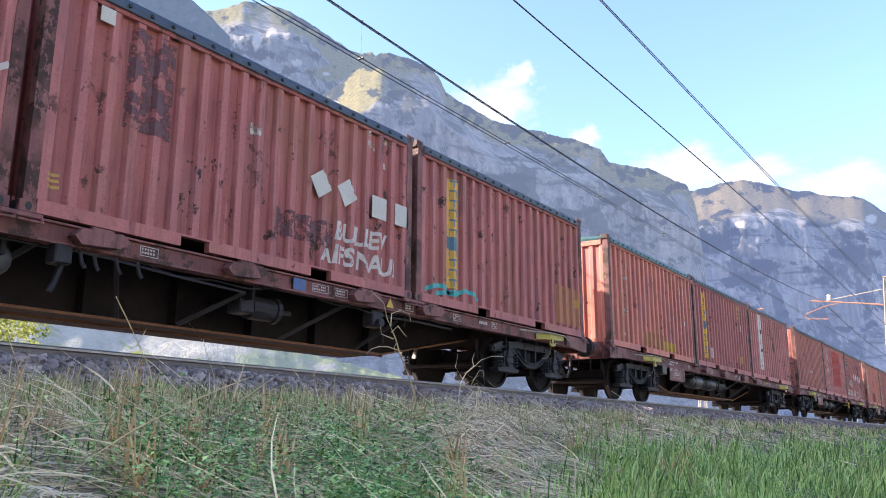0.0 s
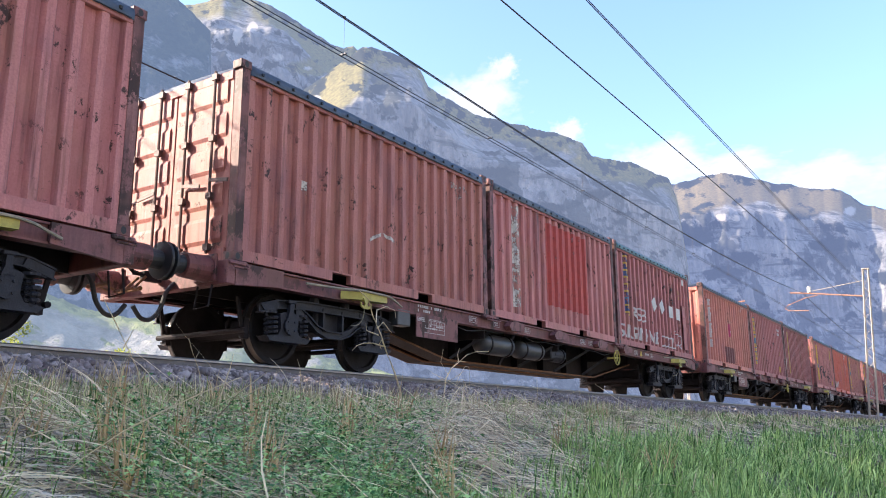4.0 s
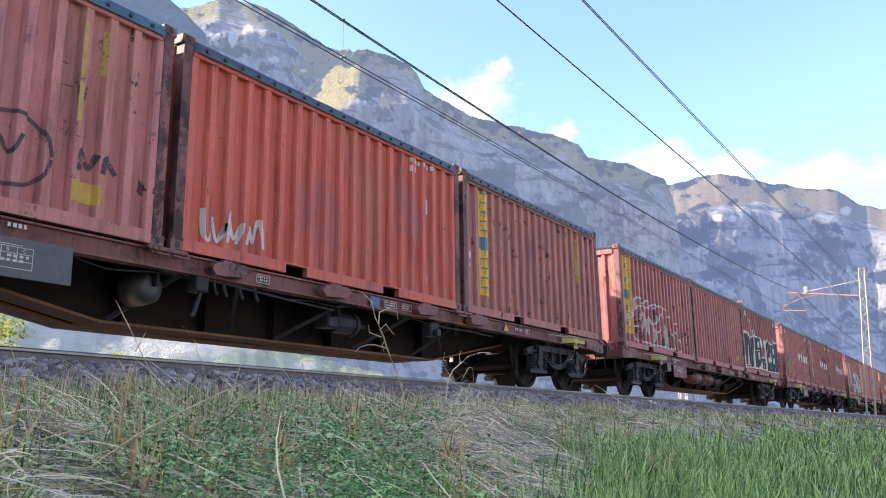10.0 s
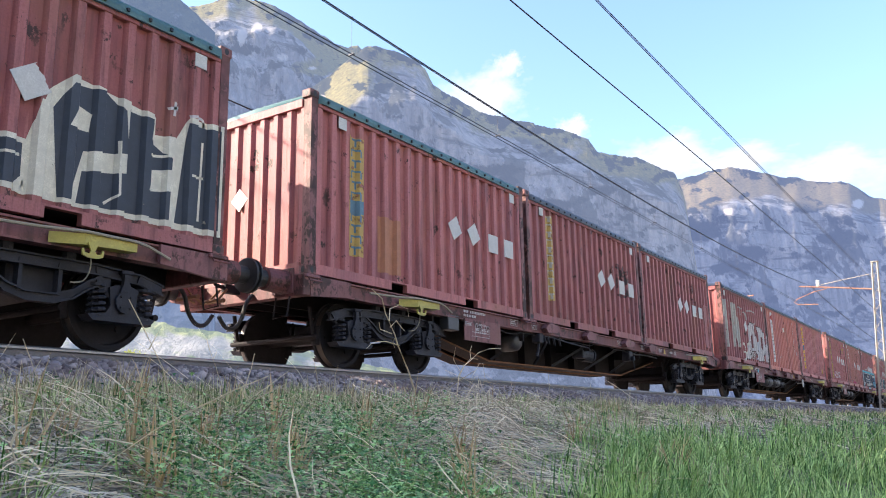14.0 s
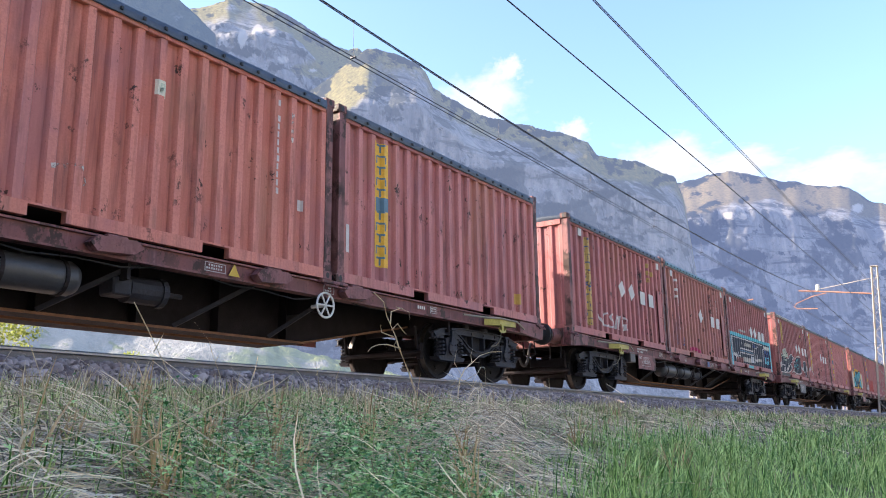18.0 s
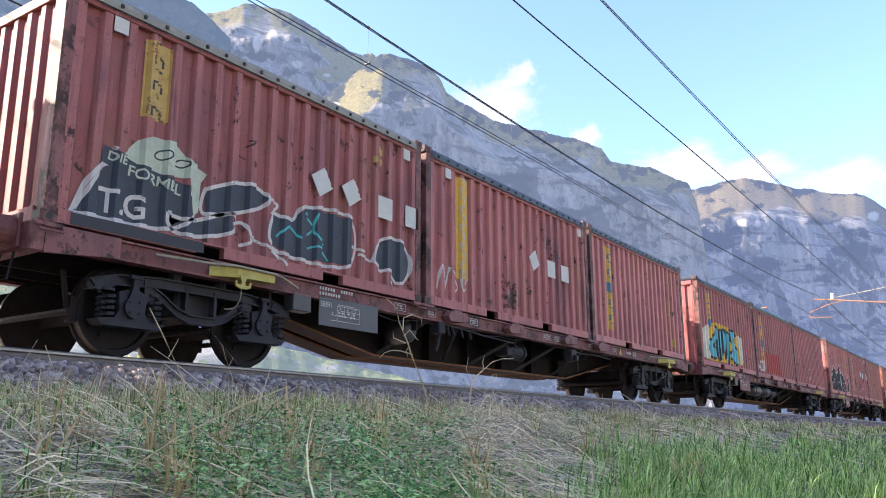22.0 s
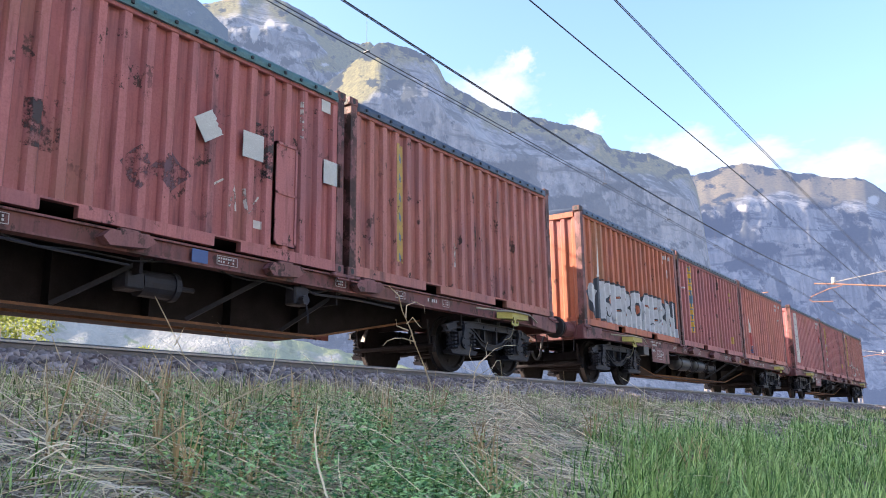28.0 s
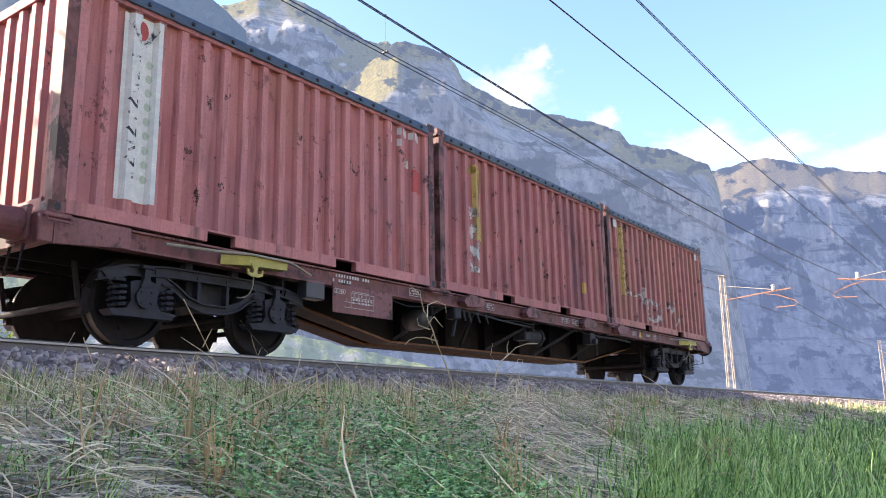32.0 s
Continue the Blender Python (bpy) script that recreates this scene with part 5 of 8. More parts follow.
def wagon_markings(w, k):
    """The written boards of one wagon: hanging board, number row, grids, warning triangle."""
    rng = random.Random(100 + k)
    board = SIGN_GREY if k in (4, 9) else WAGON_RED
    x0 = -5.36
    bd = plate(w, x0, x0 + 1.20, 0.58, 0.95, board, -1.20, 0.012, "data_board", "dark grey board with white grid" if k in (4, 9) else "red-brown board with white grid")
    printed(bd, x0 + 0.36, 0.885, [1], 0.50, 0.006, INK_WHITE, -1.212, "board_grid")
    bm = bmesh.new()
    y = -1.2135
    for z in (0.66, 0.73, 0.80, 0.86):
        box(bm, x0 + (0.22 if z < 0.75 else 0.34), x0 + 0.80, y - 0.002, y, z, z + 0.006)
    for x in (0.34, 0.49, 0.64, 0.794):
        box(bm, x0 + x, x0 + x + 0.006, y - 0.002, y, 0.66 if x in (0.34, 0.794) else 0.73, 0.866)
    box(bm, x0 + 0.03, x0 + 0.23, y - 0.002, y, 0.83, 0.836)
    box(bm, x0 + 0.03, x0 + 0.23, y - 0.002, y, 0.885, 0.891)
    box(bm, x0 + 0.03, x0 + 0.036, y - 0.002, y, 0.83, 0.89)
    box(bm, x0 + 0.224, x0 + 0.23, y - 0.002, y, 0.83, 0.89)
    part("board_grid", bm, INK_WHITE, bd)
    printed(bd, x0 + 0.37, 0.79, [7, 6], 0.06, 0.025, INK_WHITE, -1.2135, seed=k)
    printed(bd, x0 + 0.06, 0.875, [5], 0.03, 0.03, INK_WHITE, -1.2135, seed=k + 9)
    printed(w, x0 + 0.02, 1.09, [14, 8], 0.052, 0.040, INK_WHITE, -1.1885, "wagon_number", seed=k + 30)
    spots = [(-5.35, 0.0), (-3.75, 0.26), (-2.9, 0.2), (-1.7, 0.22), (0.9, 0.3), (1.35, 0.24), (2.9, 0.2), (4.2, 0.22), (5.4, 0.18), (8.35, 0.25)]
    for x, wd in spots:
        if wd and rng.random() < 0.75:
            bm = bmesh.new()
            for z in (0.975, 1.075):
                box(bm, x, x + wd, -1.190, -1.188, z, z + 0.006)
            for xx in (x, x + wd):
                box(bm, xx, xx + 0.006, -1.190, -1.188, 0.975, 1.081)
            part("print_frame", bm, INK_WHITE, w)
            printed(w, x + 0.02, 1.06, [int(wd / 0.035) - 1] * 2, 0.035, 0.022, INK_WHITE, -1.188, seed=rng.randint(0, 999))
    printed(w, 5.0, 1.06, [5], 0.055, 0.05, INK_WHITE, -1.188, seed=k + 60)
    printed(w, 1.75, 1.03, [7], 0.03, 0.02, INK_WHITE, -1.188, seed=k + 61)
    # the same board at the other end of the far side
    plate(w, 4.16, 5.36, 0.58, 0.95, board, 1.212, 0.012, "data_board")
    for text, tx, tz in (("A", 0.39, 0.815), ("B", 0.54, 0.815), ("C", 0.69, 0.815), ("S", 0.245, 0.74)):
        lettered(bd, text, x0 + tx, tz, 0.055, INK_WHITE, -1.2150)
    tri_x = {0: 2.45, 2: 4.6, 1: 4.7, 7: 1.25, 10: -3.45, 5: 1.1, 8: 4.4}.get(k, rng.choice((2.45, 4.55, -3.4)))
    bm = prism(bmesh.new(), [(tri_x, 0.965), (tri_x + 0.17, 0.965), (tri_x + 0.085, 1.11)], -1.194, -1.1885)
    part("warning_sign", bm, SIGN_YELLOW, w, "yellow high-voltage warning triangle")
    if k in (0, 4, 8, 11):
        plate(w, 0.55, 0.77, 0.95, 1.10, SIGN_BLUE, -1.189, 0.005, "route_sign", "blue route sign with white edge")
    if k in (7, 2, 3):
        bm = tube(bmesh.new(), [(2.88 + 0.165 * math.cos(q), -1.245, 0.80 + 0.165 * math.sin(q)) for q in np.linspace(0, 2 * math.pi, 25)], 0.015, 6)
        for q in range(3):
            an = q * math.pi / 3
            rod(bm, (2.88 - 0.165 * math.cos(an), -1.245, 0.80 - 0.165 * math.sin(an)), (2.88 + 0.165 * math.cos(an), -1.245, 0.80 + 0.165 * math.sin(an)), 0.012, 6)
        rod(bm, (2.88, -1.25, 0.80), (2.88, -1.0, 0.80), 0.025, 8)
        part("hand_wheel", bm, YELLOW if k != 7 else WHITE_INK, w, "spoked hand brake wheel")
    if k == 7:
        plate(w, -5.12, -4.98, 0.92, 1.03, INKS["cyan"], -1.21, 0.02, "tail_tag", "bright blue lamp bracket")


WAGON = []
TURNED = (0, 3, 4, 6, 9, 11, 13)
first_wagon = build_wagon()
for k in range(WAGONS):
    if k == 0:
        w = first_wagon
    else:
        w = copy_thing(first_wagon, pose(0, 0, 0))
    w.location = (FIRST + PITCH * k + MIDDLE, 0, 0)
    WAGON.append(w)
for k, w in enumerate(WAGON):
    wagon_markings(w, k)
    for o in w.children:
        # half of the wagons run the other way round: their tanks hang on the far side
        if o.name.startswith("air_tank"):
            if k in TURNED:
                o.location.y = 1.72
            if k == 5:
                o.material_slots[0].link = "OBJECT"
                o.material_slots[0].material = TANK_RED
        if o.name.startswith("brake_valve") and k not in TURNED:
            o.location.y = 2.0
    if k in TURNED:
        bm = lathe(bmesh.new(), [(0.03, -1.0), (0.12, -0.985), (0.17, -0.93), (0.185, -0.80), (0.185, -0.62), (0.10, -0.55)], 18, "y", (-3.05, 0, 0.74))
        part("auxiliary_reservoir", bm, TANK, w, "round dark auxiliary air reservoir", True)
        bm = box(bmesh.new(), -2.62, -2.44, -1.20, -1.02, 0.74, 0.93, 0.015)
        tube(bm, [(-2.5, -1.15, 0.90), (-2.0, -1.17, 0.88), (-1.2, -1.17, 0.83), (-0.2, -1.15, 0.80)], 0.014)
        for xx in (-2.35, -2.2, -1.95, -1.7):
            tube(bm, [(xx, -1.16, 0.90), (xx + 0.02, -1.17, 0.80), (xx + 0.06, -1.17, 0.74)], 0.022)
        tube(bm, [(-2.5, -1.12, 0.75), (-2.56, -1.12, 0.55), (-2.6, -1.12, 0.47)], 0.03)
        part("brake_manifold", bm, BOGIE, w, "dark brake manifold with hanging pipes")

# ---- train: boxes ----
PLAN = [
    (0, 0, "maroon", "slate"), (0, 1, "maroon", "navy"), (0, 2, "maroon", "slate"),
    (1, 0, "orange", "green"), (1, 1, "maroon", "slate"), (1, 2, "rose", "navy"),
    (2, 0, "brown", "navy"), (2, 1, "rose", "slate"), (2, 2, "maroon", "green"),
    (3, 0, "orange", "navy"), (3, 1, "maroon", "slate"), (3, 2, "dark", "slate"),
    (4, 0, "rose", "blue"), (4, 1, "red", "navy"), (4, 2, "brown", "slate"),
    (5, 0, "maroon", "slate"), (5, 1, "maroon", "slate"), (5, 2, "dark", "green"),
    (6, 0, "maroon", "green"), (6, 1, "dark", "slate"), (6, 2, "dark", "slate"),
    (7, 0, "dark", "navy"), (7, 1, "orange", "navy"), (7, 2, "rose", "slate"),
    (8, 0, "maroon", "slate"), (8, 1, "brown", "green"), (8, 2, "dark", "slate"),
    (9, 0, "dark", "grey"), (9, 1, "maroon", "slate"), (9, 2, "rose", "slate"),
    (10, 0, "maroon", "slate"), (10, 1, "maroon", "green"), (10, 2, "maroon", "slate"),
    (11, 0, "rose", "slate"), (11, 1, "maroon", "green"), (11, 2, "brown", "navy"),
    (12, 0, "amber", "navy"), (12, 1, "maroon", "slate"), (12, 2, "orange", "navy"),
    (13, 0, "rose", "navy"), (13, 1, "maroon", "slate"), (13, 2, "brown", "slate"),
]
TONE = {"maroon": "maroon", "dark": "dark maroon", "red": "bright red", "orange": "orange-red", "rose": "faded rose-red", "brown": "brown-red", "amber": "amber-orange"}
SHEET = {"navy": "navy", "slate": "slate-grey", "green": "green", "blue": "blue", "grey": "pale grey"}
for k, i, paint, sheet in PLAN:
    c = container(k, i, paint, sheet, "weathered %s open-top shipping container under a %s tarpaulin" % (TONE[paint], SHEET[sheet]), doors=(k, i) in ((2, 0), (4, 0)))
    c.location = (FIRST + PITCH * k + i * (LENGTH + GAP) + LENGTH / 2, 0, DECK)


# ---- marks on the boxes: u runs along the side from its left end, z up from the box's foot ----
def on_side(bm, lift):
    """Lay a flat sheet of paint (x = u, y = z) on the corrugated side."""
    lo, hi = min((v.co.x for v in bm.verts), default=0), max((v.co.x for v in bm.verts), default=0)
    for u in WAVE_U:
        if lo < u < hi:
            bmesh.ops.bisect_plane(bm, geom=bm.verts[:] + bm.edges[:] + bm.faces[:], plane_co=(u, 0, 0), plane_no=(1, 0, 0))
    for v in bm.verts:
        u, z = min(max(v.co.x, 0.02), LENGTH - 0.02), v.co.y
        deep = side_y(u) if 0.15 < z < 2.46 else 1.2165
        if u < 0.13 or u > LENGTH - 0.13:
            deep = 1.2185
        v.co = Vector((u - LENGTH / 2, -deep - 0.0065 - lift, z))


def flat(c, name, bm, colour, lift=0.0, label="", boxed=True):
    if boxed:
        on_side(bm, lift)
    return part(name, bm, INKS[colour] if isinstance(colour, str) else colour, c, label)


def rect(c, name, u0, u1, z0, z1, colour, lift=0.0, label=""):
    bm = bmesh.new()
    bm.faces.new([bm.verts.new((x, y, 0)) for x, y in ((u0, z0), (u1, z0), (u1, z1), (u0, z1))])
    return flat(c, name, bm, colour, lift, label)


def shape(c, name, pts, colour, lift=0.0, label=""):
    bm = bmesh.new()
    f = bm.faces.new([bm.verts.new((x, y, 0)) for x, y in pts])
    bmesh.ops.triangulate(bm, faces=[f])
    return flat(c, name, bm, colour, lift, label)


def oval(c, name, u, z, a, b, colour, lift=0.0, tilt=0.0, n=24):
    ct, st = math.cos(tilt), math.sin(tilt)
    return shape(c, name, [(u + a * math.cos(q) * ct - b * math.sin(q) * st, z + a * math.cos(q) * st + b * math.sin(q) * ct) for q in [2 * math.pi * k / n for k in range(n)]], colour, lift)


def curve_pts(pts, n=8):
    """A smooth line through the points."""
    out = []
    for i in range(len(pts) - 1):
        p0, p1, p2, p3 = (Vector(pts[max(0, min(len(pts) - 1, j))]) for j in (i - 1, i, i + 1, i + 2))
        for k in range(n):
            t = k / n
            out.append(0.5 * (2 * p1 + (p2 - p0) * t + (2 * p0 - 5 * p1 + 4 * p2 - p3) * t * t + (3 * p1 - p0 - 3 * p2 + p3) * t ** 3))
    return out + [Vector(pts[-1])]


def stroke(c, name, lines, width, colour, lift=0.0, smooth=True, label=""):
    """Lines of spray paint of one width, each a part of its own."""
    if name.startswith("graffiti") and len(lines) > 1:
        return [stroke(c, name, [ln], width, colour, lift, smooth, label) for ln in lines][0]
    bm = bmesh.new()
    for ln in lines:
        pts = curve_pts(ln) if smooth and len(ln) > 2 else [Vector(p) for p in ln]
        left, right = [], []
        for i, p in enumerate(pts):
            d = (pts[min(i + 1, len(pts) - 1)] - pts[max(i - 1, 0)])
            d = d.normalized() if d.length else Vector((1, 0))
            nrm = Vector((-d.y, d.x)) * width / 2
            left.append(bm.verts.new((*(p + nrm), 0)))
            right.append(bm.verts.new((*(p - nrm), 0)))
        for i in range(len(pts) - 1):
            bm.faces.new((left[i], right[i], right[i + 1], left[i + 1]))
    return flat(c, name, bm, colour, lift, label)


def words(c, name, text, u, z, size, colour, fat=0.0, lift=0.0, wide=1.0, lean=0.0, tilt=0.0, spacing=1.0, label=""):
    cu = bpy.data.curves.new("words", "FONT")
    cu.body, cu.size, cu.offset, cu.shear, cu.space_character, cu.resolution_u = text, size, fat, lean, spacing, 3
    tmp = bpy.data.objects.new("words", cu)
    me = bpy.data.meshes.new_from_object(tmp)
    bm = bmesh.new()
    bm.from_mesh(me)
    bpy.data.objects.remove(tmp)
    bpy.data.meshes.remove(me)
    bpy.data.curves.remove(cu)
    bmesh.ops.transform(bm, matrix=Matrix.Translation((u, z, 0)) @ Matrix.Rotation(tilt, 4, "Z") @ Matrix.Diagonal((wide, 1, 1, 1)), verts=bm.verts)
    for f in bm.faces:
        f.material_index = 0
    return flat(c, name, bm, colour, lift, label)


def logo_strip(c, u0, u1, z0, z1, colour="yellow", mark="blue", n=11, square=0.45, label="vertical yellow company strip"):
    """A company's strip down the side: a band with a column of blocks and one square emblem."""
    s = rect(c, "logo_strip", u0, u1, z0, z1, colour, 0, label)
    w, h = u1 - u0, (z1 - z0) / n
    for j in range(n):
        zc = z1 - (j + 0.5) * h
        if square and abs((zc - z0) / (z1 - z0) - square) < 0.5 / n:
            rect(s, "emblem", u0 + 0.1 * w, u1 - 0.1 * w, zc - h * 0.62, zc + h * 0.62, mark, 0.002)
        else:
            a, b = u0 + 0.3 * w, u1 - 0.3 * w
            stroke(s, "glyph", [[(a, zc - h * 0.33), (a, zc + h * 0.33), (b, zc + h * 0.33)], [(b, zc + h * 0.3), (b, zc - h * 0.33)]] if j % 2 else
                   [[(a, zc + h * 0.33), (b, zc + h * 0.33)], [((a + b) / 2, zc + h * 0.33), ((a + b) / 2, zc - h * 0.33)]], 0.032, mark, 0.002, False)


def digits(c, u, z, rows, size, colour="white_worn", seed=0, upright=False):
    """A code too weathered to read: short bars in rows, or one below the other."""
    rng = random.Random(seed)
    bm = bmesh.new()
    for r, n in enumerate(rows):
        for j in range(n):
            if rng.random() < 0.1:
                continue
            x, y = (u + r * size * 2.6, z - j * size * 1.35) if upright else (u + j * size * 0.85, z - r * size * 1.6)
            w = size * rng.uniform(0.35, 0.6)
            bm.faces.new([bm.verts.new((a, b, 0)) for a, b in ((x, y - size), (x + w, y - size), (x + w, y), (x, y))])
    tagged(flat(c, "code_print", bm, colour, 0.001), kind="stuff")


def card(c, u, z, half, turn=0.0, peeled=True, seed=0):
    """A hazard placard in its holder, some with torn edges; diamonds are turned by 45 degrees."""
    rng = random.Random(seed)
    pts = [(-half, -half), (half, -half)]
    if peeled:
        for k in range(5):
            f = -half + (k + 0.5) * 2 * half / 5
            pts += [(half * rng.uniform(0.86, 1.0), f - 0.02), (half * rng.uniform(0.75, 1.0), f + 0.02)]
    pts += [(half, half), (-half, half)]
    ct, st = math.cos(turn), math.sin(turn)
    bm = bmesh.new()
    a = [bm.verts.new((u + x * ct - y * st - LENGTH / 2, -1.214, z + x * st + y * ct)) for x, y in pts]
    b = [bm.verts.new((v.co.x, -1.206, v.co.z)) for v in a]
    bm.faces.new(a)
    bm.faces.new(b[::-1])
    for i in range(len(a)):
        j = (i + 1) % len(a)
        bm.faces.new((a[i], b[i], b[j], a[j]))
    part("placard", bm, GREY_CARD, c, "pale grey hazard placard")


def placards(c, at, z=1.29, seed=0):
    """at: (u, 'd' or 's') for diamonds and squares."""
    for j, (u, kind) in enumerate(at):
        if kind == "d":
            card(c, u, z + 0.01, 0.155, radians(45) - 0.2, True, seed + j)
        elif kind == "p":
            card(c, u, 2.27, 0.085, 0.0, False, seed + j)
        else:
            card(c, u, z - 0.05, 0.165, 0.0, False, seed + j)


def hatch(c, u0, u1, z0=0.25, z1=1.55):
    """A raised frame round an inspection hatch."""
    bm = bmesh.new()
    for x0, x1, za, zb in ((u0, u0 + 0.035, z0, z1), (u1 - 0.035, u1, z0, z1), (u0, u1, z0, z0 + 0.035), (u0, u1, z1 - 0.035, z1), (u0, u1, (z0 + z1) / 2 - 0.017, (z0 + z1) / 2 + 0.017)):
        box(bm, x0 - LENGTH / 2, x1 - LENGTH / 2, -1.222, -1.165, za, zb)
    box(bm, u0 - LENGTH / 2, u1 - LENGTH / 2, -1.206, -1.16, z0, z1)
    ob = part("hatch", bm, PAINTS["maroon"], c, "framed hatch panel")
    ob.material_slots[0].link = "OBJECT"
    ob.material_slots[0].material = c.children[0].material_slots[0].material


def bars_down(c, u0, u1, z0, z1, colour, n):
    """A company name set vertically, drawn as plain blocks."""
    h = (z1 - z0) / n
    for j in range(n):
        za = z1 - (j + 0.85) * h
        a, b = (u0, u1) if j % 3 != 2 else (u0 + 0.3 * (u1 - u0), u1 - 0.3 * (u1 - u0))
        stroke(c, "logo_block", [[(a, za + h * 0.7), (b, za + h * 0.7)], [((a + b) / 2, za + h * 0.7), ((a + b) / 2, za)], [(a, za), (b, za)]] if j % 2 else
               [[(a, za + h * 0.7), (b, za + h * 0.7)], [((a + b) / 2, za + h * 0.7), ((a + b) / 2, za)]], 0.075, colour, 0, False)


def bubble(c, text, u, z, size, fill, edge, wide, tilt=0.0, fat=0.05, rim=0.045, spacing=1.0, label=""):
    """Fat spray-can letters with an outline."""
    words(c, "graffiti_outline", text, u, z, size, edge, fat + rim, 0.0, wide, 0, tilt, spacing)
    words(c, "graffiti_fill", text, u, z, size, fill, fat, 0.0025, wide, 0, tilt, spacing, label)


B = BOXES
# wagon 0
c = B[0, 0]
stroke(c, "graffiti", [[(5.2, 0.5), (5.55, 0.95), (5.3, 1.1), (5.75, 0.6), (5.2, 0.62)], [(5.0, 0.35), (5.9, 0.38)], [(4.9, 1.6), (5.6, 1.75)], [(5.3, 0.9), (5.9, 1.35)]], 0.06, "white")
rect(c, "overpaint", 4.9, 5.85, 0.2, 0.5, "purple")
digits(c, 5.0, 2.2, [7, 5], 0.10, seed=3)
c = B[0, 1]
placards(c, [(4.0, "d"), (4.53, "d"), (5.24, "s"), (5.78, "s"), (0.69, "p")], seed=1)
words(c, "graffiti", "BULLEV", 4.30, 0.60, 0.36, "white", 0.012, 0, 0.95, 0.15, 0.02)
words(c, "graffiti", "AIFS NAU!", 4.05, 0.27, 0.36, "white", 0.012, 0, 0.98, 0.1, 0.0)
digits(c, 4.95, 2.38, [8, 3], 0.105, seed=2)
digits(c, 5.3, 1.98, [2, 2], 0.09, seed=5)
rect(c, "stain", 1.0, 1.6, 1.15, 2.3, "purple")
rect(c, "stain", 3.2, 4.3, 0.45, 0.8, "purple")
rect(c, "sticker", 2.75, 2.88, 1.62, 1.78, "white_worn")
stroke(c, "patch", [[(0.25, 0.30), (0.40, 0.32)], [(0.24, 0.36), (0.39, 0.38)], [(0.24, 0.42), (0.39, 0.44)]], 0.03, "yellow_worn", 0, False)
c = B[0, 2]
logo_strip(c, 0.90, 1.26, 0.34, 2.20, "yellow", "blue", 11, 0.45)
stroke(c, "graffiti", [[(0.3, 0.22), (0.7, 0.34), (1.1, 0.24), (1.5, 0.36), (1.9, 0.26)], [(0.6, 0.2), (1.2, 0.3)]], 0.07, "teal")
digits(c, 5.05, 2.25, [11], 0.075, "yellow_worn", 7, True)
digits(c, 5.34, 2.27, [5], 0.075, "yellow_worn", 8, True)
rect(c, "overpaint", 4.85, 5.85, 0.22, 1.0, "tan")
rect(c, "sticker", 5.72, 5.82, 0.62, 0.80, "ochre", 0.002)
# wagon 1
c = B[1, 0]
bars_down(c, 0.82, 1.12, 0.31, 2.03, "white_worn", 6)
digits(c, 4.95, 2.02, [13], 0.075, "white", 9, True)
digits(c, 5.22, 2.02, [5], 0.075, "white", 10, True)
rect(c, "repair_patch", 2.0, 3.5, 0.18, 0.55, "tan")
rect(c, "repair_patch", 3.5, 4.47, 0.18, 0.42, "ochre")
rect(c, "sticker", 5.22, 5.34, 1.0, 1.12, "white")
rect(c, "sticker", 5.22, 5.32, 1.2, 1.3, "ochre")
c = B[1, 1]
logo_strip(c, 0.80, 1.18, 0.27, 2.25, "yellow_bright", "blue", 11, 0.5)
digits(c, 4.8, 2.28, [6, 6, 4], 0.10, "yellow_worn", 11)
rect(c, "sticker", 4.95, 5.08, 1.45, 1.68, "white")
rect(c, "sticker", 4.8, 5.07, 0.36, 0.60, "ochre")
rect(c, "sticker", 4.95, 5.05, 0.72, 0.9, "yellow_worn")
rect(c, "sticker", 1.55, 1.70, 0.30, 0.62, "white")
c = B[1, 2]
s = rect(c, "logo_strip", 1.34, 1.72, 0.36, 2.38, "white_solid", 0, "flaking white company strip with a red emblem")
oval(s, "emblem", 1.53, 2.2, 0.09, 0.10, "red", 0.003)
for j in range(12):
    oval(s, "flake", 1.46 + 0.15 * ((j * 7) % 5) / 4, 2.0 - j * 0.135, 0.04 + 0.03 * (j % 3), 0.05 + 0.02 * ((j * 5) % 4), "maroon", 0.002, 0.7 * j, 9)
rect(c, "stain", 3.3, 3.7, 1.1, 1.9, "purple")
# wagon 2
c = B[2, 0]
digits(c, 4.9, 2.2, [7, 4], 0.10, seed=21)
rect(c, "sticker", 1.2, 1.32, 1.1, 1.3, "white_worn")
stroke(c, "scrape", [[(2.6, 0.7), (3.0, 0.9), (3.3, 0.75)]], 0.05, "white_worn")
c = B[2, 1]
rect(c, "logo_strip", 0.85, 1.20, 0.29, 2.3, "white_worn", 0, "worn white company strip")
rect(c, "overpaint", 2.33, 4.4, 0.5, 2.25, "red", 0, "bright red repainted area")
c = B[2, 2]
rect(c, "logo_strip", 0.55, 1.02, 0.75, 2.42, "navy", 0, "dark blue company strip with yellow blocks")
for j in range(9):
    stroke(c, "glyph", [[(0.70, 2.30 - j * 0.18), (0.92, 2.30 - j * 0.18)], [(0.81, 2.30 - j * 0.18), (0.81, 2.20 - j * 0.18)]], 0.045, "yellow" if j != 6 else "blue", 0.003, False)
words(c, "graffiti", "RSB.", 1.14, 0.72, 0.50, "white", 0.002, 0.001, 1.05, 0, 0.0, 1.15)
words(c, "graffiti", "S. IRGENDWIE", 0.30, 0.22, 0.47, "white", 0.004, 0.001, 0.90, 0.05, 0.0)
words(c, "graffiti", "COOL", 3.20, 0.20, 0.44, "white", 0.002, 0.001, 0.98, 0.1, 0.0)
